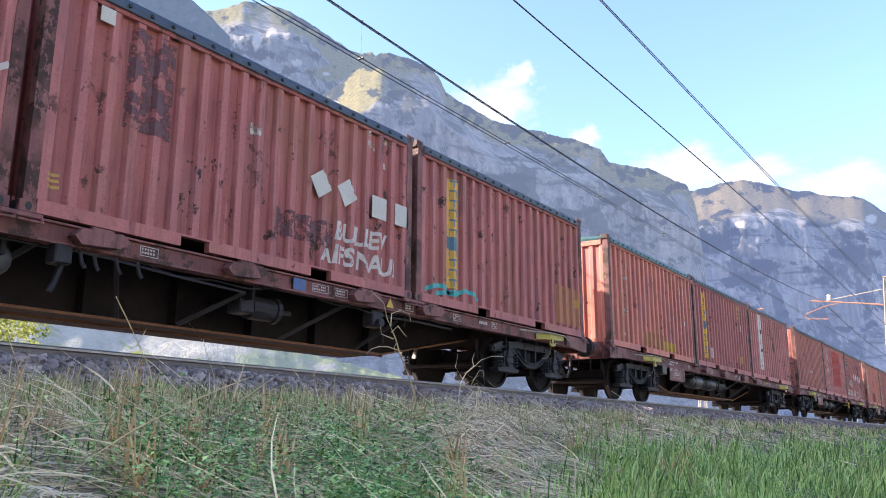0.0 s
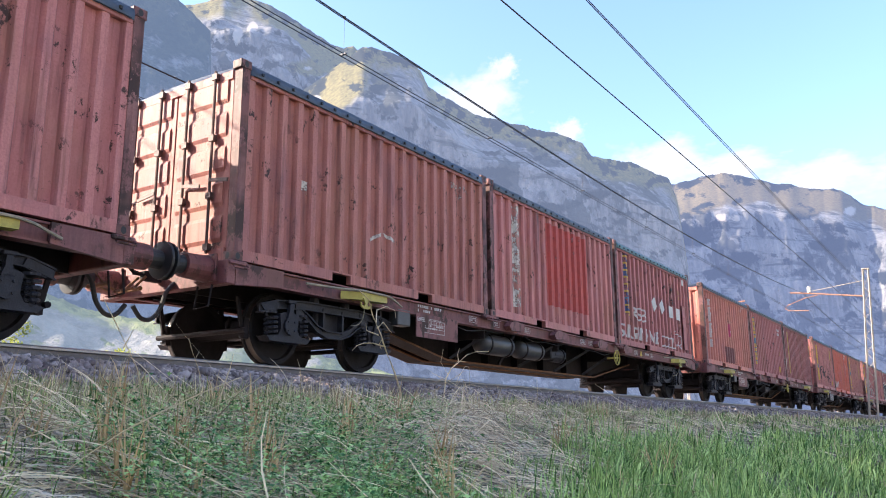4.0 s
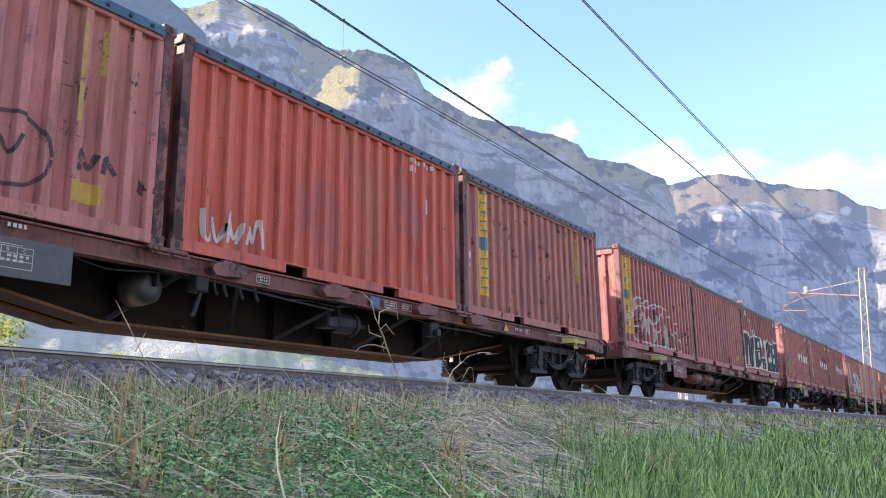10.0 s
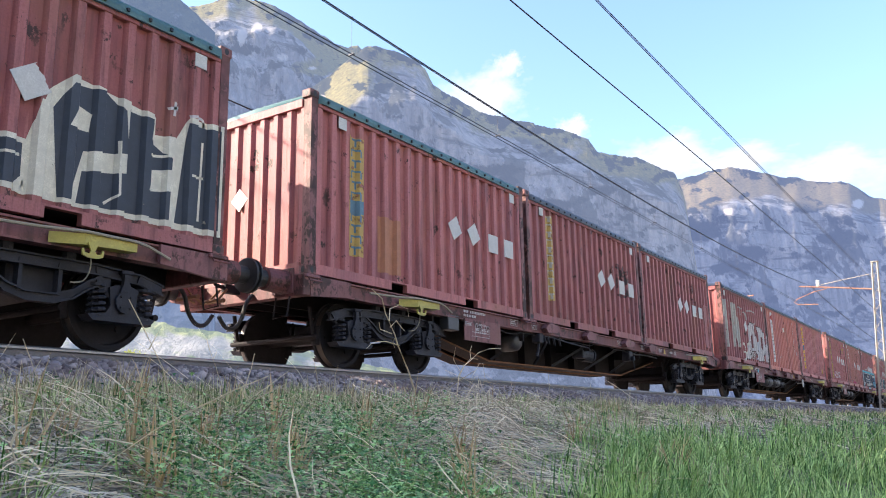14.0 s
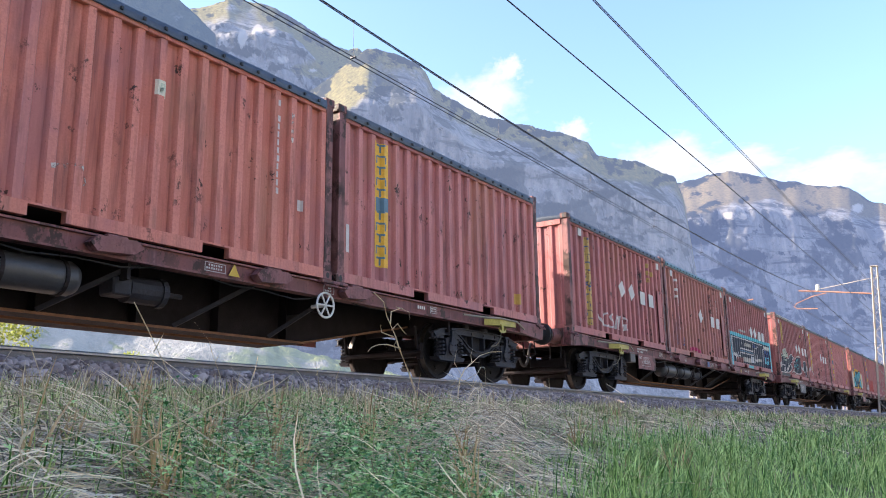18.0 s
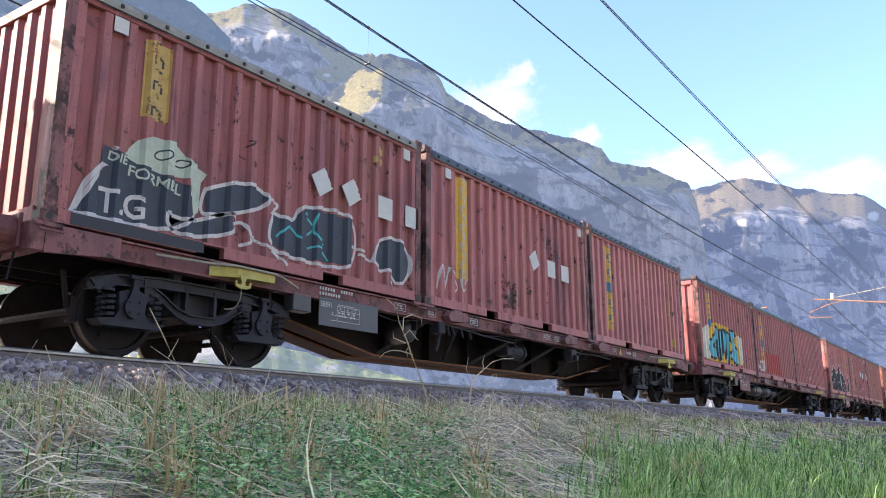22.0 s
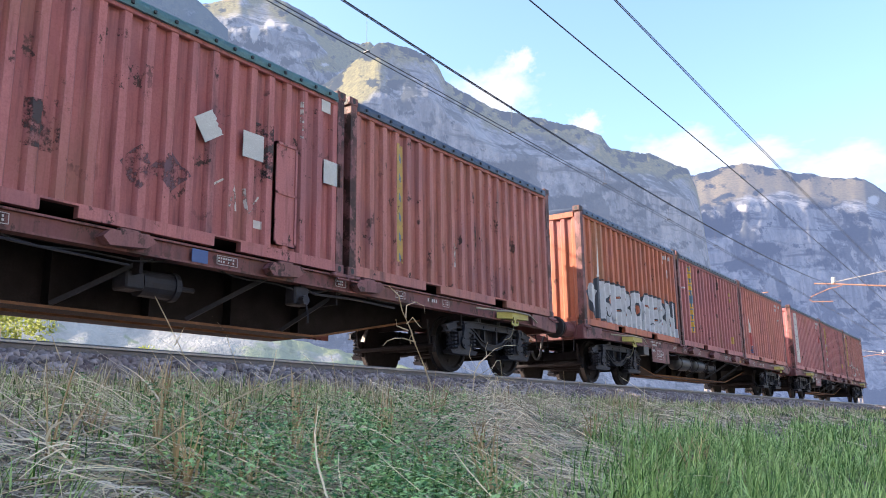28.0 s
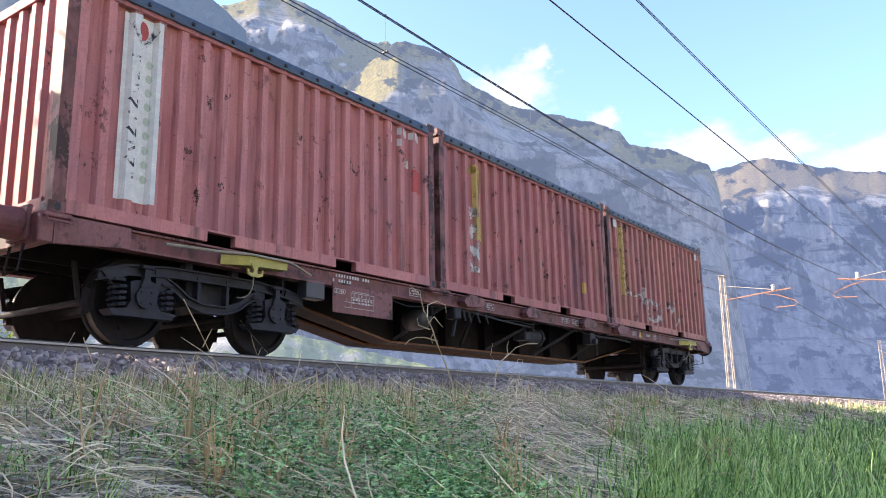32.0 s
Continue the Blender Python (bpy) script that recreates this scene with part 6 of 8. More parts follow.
placards(c, [(2.76, "d"), (3.40, "d"), (4.16, "s"), (4.80, "s"), (5.42, "p")], seed=20)
rect(c, "stain", 4.10, 4.45, 1.45, 2.07, "dark")
digits(c, 4.75, 1.95, [3, 3], 0.10, "yellow_worn", 23)
hatch(c, 5.2, 5.6)
stroke(c, "graffiti", [[(4.5, 0.25), (4.5, 0.62), (4.95, 0.60), (4.9, 0.35), (4.55, 0.34)], [(4.6, 0.3), (4.75, 0.5), (4.95, 0.22)], [(4.45, 0.95), (4.6, 0.72)]], 0.025, "white")
# wagon 3
c = B[3, 0]
bars_down(c, 0.60, 0.92, 0.57, 2.15, "white", 6)
rect(c, "overpaint", 2.36, 3.62, 0.19, 0.72, "maroon", 0, "dull maroon overpainted patch")
rect(c, "sticker", 2.98, 3.32, 1.10, 1.55, "pink")
stroke(c, "sticker_print", [[(2.95, 1.62), (3.1, 1.58)], [(3.2, 1.62), (3.38, 1.58)], [(3.2, 1.3), (3.3, 1.1)]], 0.05, "white", 0.003)
digits(c, 4.67, 2.42, [8, 4], 0.10, "white", 31)
digits(c, 5.1, 1.9, [1, 1], 0.12, "white", 32)
rect(c, "sticker", 5.1, 5.18, 0.95, 1.08, "ochre")
c = B[3, 1]
logo_strip(c, 0.60, 0.96, 0.39, 2.22, "yellow", "blue", 11, 0.5)
digits(c, 4.82, 2.14, [5, 5], 0.11, "white", 33)
rect(c, "sticker", 4.83, 5.15, 0.28, 0.53, "ochre")
rect(c, "sticker", 5.0, 5.1, 1.0, 1.15, "yellow_worn")
c = B[3, 2]
logo_strip(c, 0.82, 1.06, 0.36, 2.24, "yellow_worn", "grey", 12, 0.0, "faded yellow company strip")
words(c, "graffiti", "OK", 0.16, 2.08, 0.18, "white", 0.006)
rect(c, "patch", 0.14, 0.30, 0.5, 1.0, "grey")
# wagon 4
c = B[4, 0]
logo_strip(c, 0.76, 1.12, 0.40, 2.23, "yellow", "blue", 11, 0.45)
# spot of sunlight on the door painted in ochre, and a placard below
for y0, y1, z0, z1, q in ((-0.99, -0.42, 1.60, 2.12, "ochre"), (-0.90, -0.68, 0.98, 1.24, "white_solid")):
    part("door_patch" if q == "ochre" else "placard", box(bmesh.new(), -LENGTH / 2 + 0.001, -LENGTH / 2 + 0.006, y0, y1, z0, z1), INKS[q], c, "sunlit spot painted as a yellow patch" if q == "ochre" else "pale grey placard")
stroke(c, "graffiti", [[(1.66, 0.50), (1.66, 1.08), (2.05, 1.12), (2.06, 0.92)], [(1.78, 0.55), (1.78, 0.95), (2.0, 0.98)], [(2.15, 0.6), (2.16, 1.12), (2.42, 1.14), (2.45, 0.95), (2.2, 0.88)], [(2.55, 1.15), (2.58, 0.65), (2.72, 1.06), (2.88, 0.7), (2.95, 1.15)], [(3.05, 1.1), (3.06, 0.68), (3.35, 0.7)], [(3.1, 0.92), (3.43, 1.08)]], 0.075, "black_fade")
stroke(c, "graffiti", [[(3.6, 0.35), (3.62, 0.85), (3.8, 0.6), (3.95, 0.9)], [(4.0, 0.4), (4.05, 0.75), (4.2, 0.7)], [(5.0, 0.6), (5.02, 0.82), (5.12, 0.66), (5.2, 0.82)], [(5.26, 0.62), (5.3, 0.8), (5.44, 0.66)]], 0.06, "black_fade")
stroke(c, "graffiti", [[(4.32 + 0.38 * math.cos(q), 0.65 + 0.36 * math.sin(q)) for q in np.linspace(0, 6.2, 14)], [(4.15, 0.55), (4.2, 0.75), (4.3, 0.6), (4.4, 0.8)]], 0.04, "black_fade")
rect(c, "sticker", 4.93, 5.26, 0.28, 0.50, "ochre")
stroke(c, "code_print", [[(4.95, 2.2), (4.95, 1.1)], [(5.2, 2.2), (5.2, 1.7)]], 0.05, "yellow_worn", 0, False)
c = B[4, 1]
stroke(c, "graffiti", [[(0.45, 0.57), (0.47, 0.25), (0.55, 0.22), (0.62, 0.50)], [(0.62, 0.45), (0.70, 0.22), (0.80, 0.45), (0.74, 0.3)], [(0.82, 0.22), (0.86, 0.60), (0.95, 0.3), (1.07, 0.50), (1.0, 0.24)], [(1.12, 0.25), (1.2, 0.50), (1.26, 0.3), (1.34, 0.60), (1.40, 0.24)]], 0.045, "white")
digits(c, 4.6, 2.38, [8, 3], 0.10, "white", 41)
rect(c, "sticker", 5.0, 5.13, 1.5, 1.75, "white")
rect(c, "sticker", 5.0, 5.1, 0.35, 0.45, "white_worn")
c = B[4, 2]
logo_strip(c, 0.58, 0.98, 0.38, 2.32, "yellow_bright", "blue", 11, 0.52)
stroke(c, "code_print", [[(4.9, 2.2), (4.9, 1.2)]], 0.05, "yellow_worn", 0, False)
rect(c, "sticker", 0.2, 0.28, 0.8, 1.1, "white_worn")
# wagon 5
c = B[5, 0]
logo_strip(c, 0.32, 0.78, 0.36, 2.36, "yellow_bright", "blue", 11, 0.5)
HEAD = [[(0.89, 0.55), (0.93, 0.86), (1.05, 1.07), (1.03, 1.24), (1.11, 1.36), (1.28, 1.37), (1.51, 1.35), (1.63, 1.24)], [(0.90, 0.54), (1.09, 0.60), (1.25, 0.54), (1.32, 0.47)],
        [(1.07, 1.05), (1.30, 1.15), (1.52, 1.12), (1.65, 0.93), (1.63, 0.66), (1.51, 0.32), (1.46, 0.21)], [(0.89, 0.55), (0.95, 0.36), (1.10, 0.19)],
        [(0.85, 0.87), (0.71, 0.92), (0.54, 0.90), (0.45, 0.78), (0.49, 0.63), (0.56, 0.56), (0.65, 0.65), (0.72, 0.78), (0.85, 0.86)]]
MID = [[(1.63, 1.24), (1.84, 1.35), (2.06, 1.34), (2.18, 1.29)], [(1.64, 1.20), (1.79, 1.01), (1.91, 0.82), (1.89, 0.49), (1.79, 0.22)], [(1.80, 1.16), (2.02, 1.17), (2.11, 1.06), (2.15, 0.88), (2.11, 0.63), (2.08, 0.19)],
       [(1.98, 0.42), (1.93, 0.68), (1.98, 0.95)], [(2.18, 1.29), (2.13, 1.09), (2.20, 0.89), (2.30, 0.73), (2.55, 0.81), (2.79, 0.97), (2.74, 1.18), (2.65, 1.31), (2.41, 1.31), (2.21, 1.25)],
       [(2.30, 0.68), (2.38, 0.32), (2.49, 0.30), (2.54, 0.54), (2.47, 0.74)], [(2.30, 1.22), (2.45, 1.2), (2.58, 1.25)]]
TAIL = [[(2.77, 1.29), (2.96, 1.34), (3.16, 1.30), (3.13, 1.11), (2.91, 1.03), (2.76, 0.79), (2.74, 0.59), (2.90, 0.65), (3.0, 0.9)], [(3.16, 1.27), (3.36, 1.32), (3.57, 1.22), (3.58, 1.12), (3.79, 1.09), (3.92, 0.96), (3.80, 0.69)],
        [(3.80, 0.69), (3.99, 0.65), (4.15, 0.41), (4.08, 0.21)], [(3.17, 1.09), (3.38, 0.88), (3.42, 0.53), (3.40, 0.22)], [(3.58, 0.98), (3.66, 0.79), (3.68, 0.22)], [(3.0, 0.85), (3.08, 0.5), (3.02, 0.22)]]
DROPS = [[(4.10, 0.83), (4.29, 0.97), (4.53, 0.95), (4.57, 0.77), (4.48, 0.62), (4.33, 0.69), (4.21, 0.80), (4.10, 0.83)], [(4.51, 0.61), (4.48, 0.41), (4.54, 0.20), (4.68, 0.21), (4.73, 0.40), (4.59, 0.53), (4.51, 0.61)],
         [(1.46, 0.21), (1.87, 0.23), (2.30, 0.20), (2.76, 0.21), (3.27, 0.20), (3.68, 0.19), (4.08, 0.21)]]
for lines in (HEAD, MID, TAIL, DROPS):
    stroke(c, "graffiti_outline", lines, 0.050, "white", 0.002, True, "thin white sprayed outline letters")
for pts in ([(0.95, 0.6), (1.1, 1.0), (1.5, 1.05), (1.58, 0.7), (1.4, 0.25), (1.1, 0.3)], [(2.3, 0.8), (2.7, 1.0), (2.6, 1.25), (2.25, 1.2)], [(3.2, 1.0), (3.36, 0.8), (3.36, 0.25), (3.08, 0.25)], [(3.7, 0.75), (3.85, 0.6), (4.0, 0.3), (3.72, 0.25)]):
    shape(c, "graffiti_shade", pts, "dark")
for u, z in ((1.17, 0.90), (1.37, 0.91), (1.25, 0.83), (1.36, 0.82), (1.43, 0.89), (1.52, 0.80), (1.29, 0.73), (1.48, 0.68)):
    oval(c, "graffiti_dot", u, z, 0.028, 0.024, "white", 0.002, 0, 8)
stroke(c, "graffiti", [[(4.66, 0.56), (4.78, 0.86), (4.87, 0.6), (4.99, 0.85), (4.95, 0.55)], [(5.12, 0.96), (5.08, 0.52), (5.26, 0.84), (5.3, 1.0)], [(5.2, 0.8), (5.48, 0.71), (5.3, 0.55)], [(5.4, 0.95), (5.67, 0.87), (5.45, 0.6), (5.7, 0.5)], [(4.7, 0.75), (5.6, 0.72)], [(4.8, 0.5), (5.5, 0.42)]], 0.026, "black_worn")
digits(c, 4.87, 2.25, [11], 0.075, "yellow_worn", 51, True)
digits(c, 5.12, 2.25, [8], 0.075, "yellow_worn", 52, True)
c = B[5, 1]
rect(c, "logo_strip", 0.86, 1.03, 0.5, 2.18, "grey", 0, "thin faded strip")
digits(c, 4.9, 2.25, [12], 0.075, "yellow_worn", 53, True)
rect(c, "sticker", 5.05, 5.29, 0.34, 0.54, "ochre")
c = B[5, 2]
shape(c, "graffiti_ground", [(0.06, 0.15), (0.06, 0.60), (0.24, 0.68), (0.23, 1.45), (0.37, 1.49), (0.40, 1.60), (1.05, 1.56), (1.17, 1.36), (1.88, 1.55), (2.98, 1.50), (3.03, 0.77), (3.65, 0.75), (3.81, 1.30), (4.07, 1.55), (4.54, 1.49),
                             (5.07, 1.41), (5.07, 1.21), (5.35, 1.24), (5.51, 1.54), (5.98, 1.56), (5.98, 0.20), (4.04, 0.20), (3.01, 0.24), (1.65, 0.22), (0.22, 0.17)], "cream", 0, "flaking cream rims of tall block letters")
for pts in ([(0.42, 1.47), (1.03, 1.51), (1.20, 0.68), (1.22, 0.24), (1.06, 0.24), (0.99, 0.97), (0.95, 0.24), (0.27, 0.24), (0.26, 0.62), (0.43, 0.66)], [(1.27, 1.35), (1.90, 1.47), (1.90, 1.12), (1.66, 1.03), (1.60, 0.26), (1.27, 0.26), (1.29, 0.83)],
            [(1.95, 1.46), (2.91, 1.47), (2.96, 0.98), (2.83, 0.48), (2.45, 0.28), (1.93, 0.28), (1.94, 0.98)], [(3.07, 0.70), (3.62, 0.70), (3.63, 0.28), (3.09, 0.28)], [(3.89, 1.15), (4.07, 1.46), (4.45, 1.49), (4.67, 1.35), (4.73, 0.88), (4.24, 0.79), (4.12, 0.25), (4.0, 0.25)],
            [(4.71, 1.38), (5.02, 1.36), (5.0, 1.12), (5.28, 0.98), (5.27, 0.27), (4.2, 0.24), (4.24, 0.58), (4.71, 0.66)], [(5.50, 1.47), (5.94, 1.49), (5.94, 0.27), (5.38, 0.27)]):
    shape(c, "graffiti_fill", pts, "black_blue", 0.002, "blue-black block letter")
for pts in ([(2.41, 1.31), (2.72, 1.33), (2.73, 1.10), (2.42, 1.07)], [(2.43, 0.90), (2.72, 0.91), (2.70, 0.69), (2.47, 0.59)], [(4.05, 1.0), (4.15, 1.25), (4.3, 1.2), (4.28, 1.0)], [(5.0, 0.55), (5.3, 0.6), (5.3, 0.85), (5.05, 0.8)]):
    shape(c, "graffiti_block", pts, "cream", 0.004)
stroke(c, "graffiti_edge", [[(3.81, 1.17), (3.77, 0.86), (3.79, 0.45), (3.67, 0.27), (3.58, 0.32)]], 0.13, "cream", 0.004)
stroke(c, "graffiti_edge", [[(0.75, 0.28), (0.78, 1.1)], [(0.3, 0.30), (0.74, 0.28)], [(2.2, 0.95), (2.75, 1.0), (2.78, 0.4), (2.5, 0.34)], [(2.2, 0.95), (2.2, 1.3)], [(3.2, 0.3), (3.22, 0.55), (3.6, 0.58)], [(4.5, 0.3), (4.65, 0.42), (4.62, 1.0)], [(5.0, 0.95), (5.25, 1.0)], [(5.7, 0.35), (5.72, 1.3)], [(5.55, 0.85), (5.75, 0.87)]], 0.03, "cream", 0.004, False)
stroke(c, "graffiti_dots", [[(1.72, z), (1.725, z + 0.03)] for z in np.arange(0.35, 1.2, 0.16)] + [[(2.45, z), (2.455, z + 0.03)] for z in np.arange(0.35, 0.9, 0.16)], 0.03, "white", 0.003, False)
words(c, "graffiti", "NOS", 1.68, 1.56, 0.24, "white", 0.01)
stroke(c, "graffiti", [[(1.35, 2.1), (1.4, 1.75)], [(1.6, 2.35), (1.62, 1.5)], [(1.35, 1.85), (1.75, 1.6)], [(5.2, 1.55), (5.35, 1.6)], [(5.28, 1.65), (5.27, 1.48)], [(5.5, 1.55), (5.7, 1.58), (5.7, 1.45), (5.5, 1.46)]], 0.035, "white")
placards(c, [(3.02, "d"), (3.62, "d"), (0.72, "p"), (5.6, "p")], 1.30, 55)
# wagon 6
c = B[6, 0]
logo_strip(c, 0.84, 1.20, 0.39, 2.16, "yellow_worn", "blue", 11, 0.45, "worn yellow company strip")
placards(c, [(3.59, "d"), (4.19, "d"), (4.85, "s"), (5.42, "s"), (0.68, "p"), (5.6, "p")], seed=60)
rect(c, "repair_patch", 1.55, 2.05, 0.25, 1.1, "tan")
bm = bmesh.new()
prism(bm, [(-0.17, 0), (0, 0.17), (0.17, 0), (0, -0.17)], -0.006, 0.0)
p6 = part("placard", bm, GREY_CARD, c, "pale grey hazard placard")
p6.matrix_basis = pose(-LENGTH / 2 + 0.025, 0.15, 1.22, 0, 0, 90)
c = B[6, 1]
logo_strip(c, 0.88, 1.22, 0.48, 2.26, "yellow_worn", "grey", 11, 0.0, "worn yellow company strip")
placards(c, [(3.63, "d"), (4.2, "d"), (4.85, "s"), (5.45, "s"), (0.68, "p"), (5.6, "p")], seed=64)
rect(c, "stain", 4.6, 5.3, 1.0, 1.8, "dark")
c = B[6, 2]
placards(c, [(3.12, "d"), (3.7, "d"), (4.4, "s"), (5.0, "s"), (0.68, "p")], 1.32, 68)
rect(c, "stain", 4.1, 4.5, 1.5, 2.1, "dark")
hatch(c, 5.3, 5.7)
# wagon 7
c = B[7, 0]
for pts in ([(0.08, 2.02), (0.66, 2.08), (0.69, 1.62), (0.69, 0.46), (0.31, 0.46), (0.33, 1.45), (0.07, 1.45)], [(1.11, 2.03), (1.43, 2.05), (1.40, 1.38), (1.41, 0.53), (1.09, 0.50), (1.10, 1.45)], [(1.43, 2.04), (1.80, 2.04), (1.87, 1.82), (1.42, 1.84)],
            [(1.51, 1.83), (1.87, 1.81), (2.02, 1.38), (2.08, 0.55), (1.68, 0.53), (1.58, 1.25)], [(1.36, 1.23), (1.62, 1.28), (1.64, 1.12), (1.39, 1.08)]):
    shape(c, "graffiti_block", pts, "grey", 0, "faded grey-white block letter")
stroke(c, "graffiti", [[(0.80, 2.1), (0.90, 1.75), (0.86, 1.55)], [(0.9, 1.9), (1.0, 2.1)], [(2.05, 2.0), (2.2, 1.98), (2.6, 1.95)], [(2.3, 1.9), (2.45, 1.3), (2.4, 0.7)], [(3.32, 1.88), (3.45, 1.97), (4.37, 2.0), (4.38, 1.60), (3.98, 1.55)], [(2.8, 1.85), (3.1, 1.85), (3.15, 1.6)]], 0.045, "grey")
placards(c, [(2.93, "d"), (0.45, "p"), (5.62, "p")], 1.34, 70)
for pts in ([(2.67, 0.20), (3.35, 1.07), (3.27, 1.26), (3.50, 1.56), (3.98, 1.58), (4.16, 1.46), (4.47, 0.81), (4.85, 0.19), (4.40, 0.22), (4.28, 0.55), (3.50, 0.51), (3.31, 0.20)], [(4.58, 1.49), (5.15, 1.51), (5.66, 1.30), (5.80, 1.08), (5.66, 0.69), (5.33, 0.24), (4.89, 0.22), (4.72, 0.97)],
            [(5.80, 0.90), (5.98, 1.27), (5.98, 0.22), (5.62, 0.24)]):
    shape(c, "graffiti_fill", pts, "white", 0.001, "white and silver spray letter")
    stroke(c, "graffiti_edge", [pts + pts[:1]], 0.035, "black_worn", 0.003, False)
shape(c, "graffiti_fill", [(4.3, 0.25), (4.9, 0.24), (4.75, 1.0), (4.5, 0.85)], "chrome", 0.0005)
for pts in ([(3.77, 1.25), (4.01, 0.66), (3.57, 0.63)], [(5.02, 1.15), (5.33, 1.14), (5.24, 0.68), (5.02, 0.69)]):
    shape(c, "graffiti_shade", pts, "maroon", 0.003)
stroke(c, "graffiti_edge", [[(2.42, 0.10), (2.67, 0.25), (3.03, 0.62), (3.35, 1.04)], [(2.3, 0.42), (2.62, 0.42)], [(2.5, 0.75), (2.66, 0.5)]], 0.05, "cream", 0.004)
stroke(c, "graffiti_edge", [[(4.0, 1.5), (4.1, 1.0), (4.3, 0.7)], [(4.95, 1.45), (4.95, 0.3)], [(5.3, 1.4), (5.25, 0.35), (5.0, 0.3)], [(3.3, 0.3), (3.6, 0.85)], [(3.2, 0.65), (4.3, 0.5)]], 0.02, "black_worn", 0.004)
rect(c, "graffiti_block", 3.3, 4.2, 0.24, 0.5, "white_worn", 0.002)
c = B[7, 1]
s = rect(c, "logo_strip", 0.92, 1.30, 0.32, 2.31, "white_solid", 0, "white company strip with dark blocks")
stroke(s, "glyph", [[(1.02 + 0.08 * math.sin(z * 9), z), (1.18, z + 0.06)] for z in np.arange(0.45, 1.9, 0.14)], 0.05, "grey", 0.002, False)
oval(s, "emblem", 1.11, 2.1, 0.08, 0.12, "red", 0.003)
digits(c, 4.97, 2.24, [12], 0.08, "white", 71, True)
digits(c, 5.22, 2.24, [5], 0.08, "white_worn", 72, True)
rect(c, "sticker", 3.12, 3.28, 1.68, 1.86, "cream")
words(c, "sticker_print", "R", 3.16, 1.71, 0.16, "pale_green", 0.006, 0.003)
rect(c, "sticker", 5.42, 5.5, 0.85, 1.0, "white")
stroke(c, "scrape", [[(2.0, 0.55), (2.3, 0.62), (2.4, 0.45)]], 0.05, "white_worn")
c = B[7, 2]
logo_strip(c, 0.84, 1.20, 0.36, 2.28, "yellow_bright", "blue", 11, 0.5)
rect(c, "sticker", 0.2, 0.32, 0.45, 0.85, "white")
rect(c, "sticker", 5.0, 5.28, 0.3, 0.5, "ochre")
# wagon 8
c = B[8, 0]
logo_strip(c, 0.90, 1.24, 0.23, 2.23, "yellow_worn", "navy", 11, 0.5, "worn yellow company strip with dark blocks")
placards(c, [(2.99, "d"), (3.63, "d"), (4.38, "s"), (5.0, "s"), (0.66, "p"), (5.66, "p")], seed=80)
words(c, "graffiti", "NOS.NGS", 1.42, 0.28, 0.50, "white", 0.0, 0, 0.92, 0.15)
hatch(c, 5.5, 5.88, 0.2, 1.58)
digits(c, 4.88, 2.24, [3, 4, 3], 0.12, "yellow_worn", 82)
rect(c, "stain", 4.1, 4.45, 1.3, 2.2, "dark")
c = B[8, 1]
bars_down(c, 1.02, 1.32, 1.34, 2.17, "white_solid", 3)
stroke(c, "logo_block", [[(1.12, 1.15), (1.2, 1.0)], [(1.1, 0.8), (1.18, 0.7)]], 0.06, "white_worn")
placards(c, [(3.2, "d"), (4.42, "s"), (4.99, "s"), (0.66, "p"), (5.66, "p")], seed=84)
stroke(c, "graffiti", [[(0.6, 0.25), (0.65, 0.6)], [(0.85, 0.25), (0.9, 0.55)], [(1.4, 0.25), (1.5, 0.5)]], 0.12, "navy")
stroke(c, "graffiti", [[(1.95, 0.2), (2.4, 0.26), (3.0, 0.19)]], 0.10, "pink")
hatch(c, 5.45, 5.82)
digits(c, 4.95, 2.2, [9], 0.08, "white_worn", 85, True)
rect(c, "stain", 4.1, 4.5, 1.5, 2.1, "dark")
c = B[8, 2]
rect(c, "graffiti_ground", 0.40, 5.90, 0.16, 1.08, "black_blue", 0, "black sprayed ground in a teal frame")
for u0, u1, z0, z1 in ((0.22, 0.42, 0.02, 1.16), (0.42, 5.98, 1.05, 1.17), (5.84, 5.99, 0.05, 1.05)):
    rect(c, "graffiti_frame", u0, u1, z0, z1, "cyan", 0.002)
stroke(c, "graffiti_edge", [[(0.48, 0.20), (0.46, 1.0), (1.77, 1.01), (3.18, 1.01), (4.8, 0.98)]], 0.035, "white", 0.0035, False)
words(c, "graffiti", "N", 0.55, 0.20, 0.56, "white", 0.006, 0.003, 0.90, 0.1)
words(c, "graffiti", "ASH", 0.90, 0.28, 0.34, "white", 0.004, 0.003, 0.85, 0.1)
for u, r in ((1.60, 0.03), (1.70, 0.045), (1.86, 0.07)):
    oval(c, "graffiti_dot", u, 0.85, r, r * 0.8, "grey", 0.003, 0, 10)
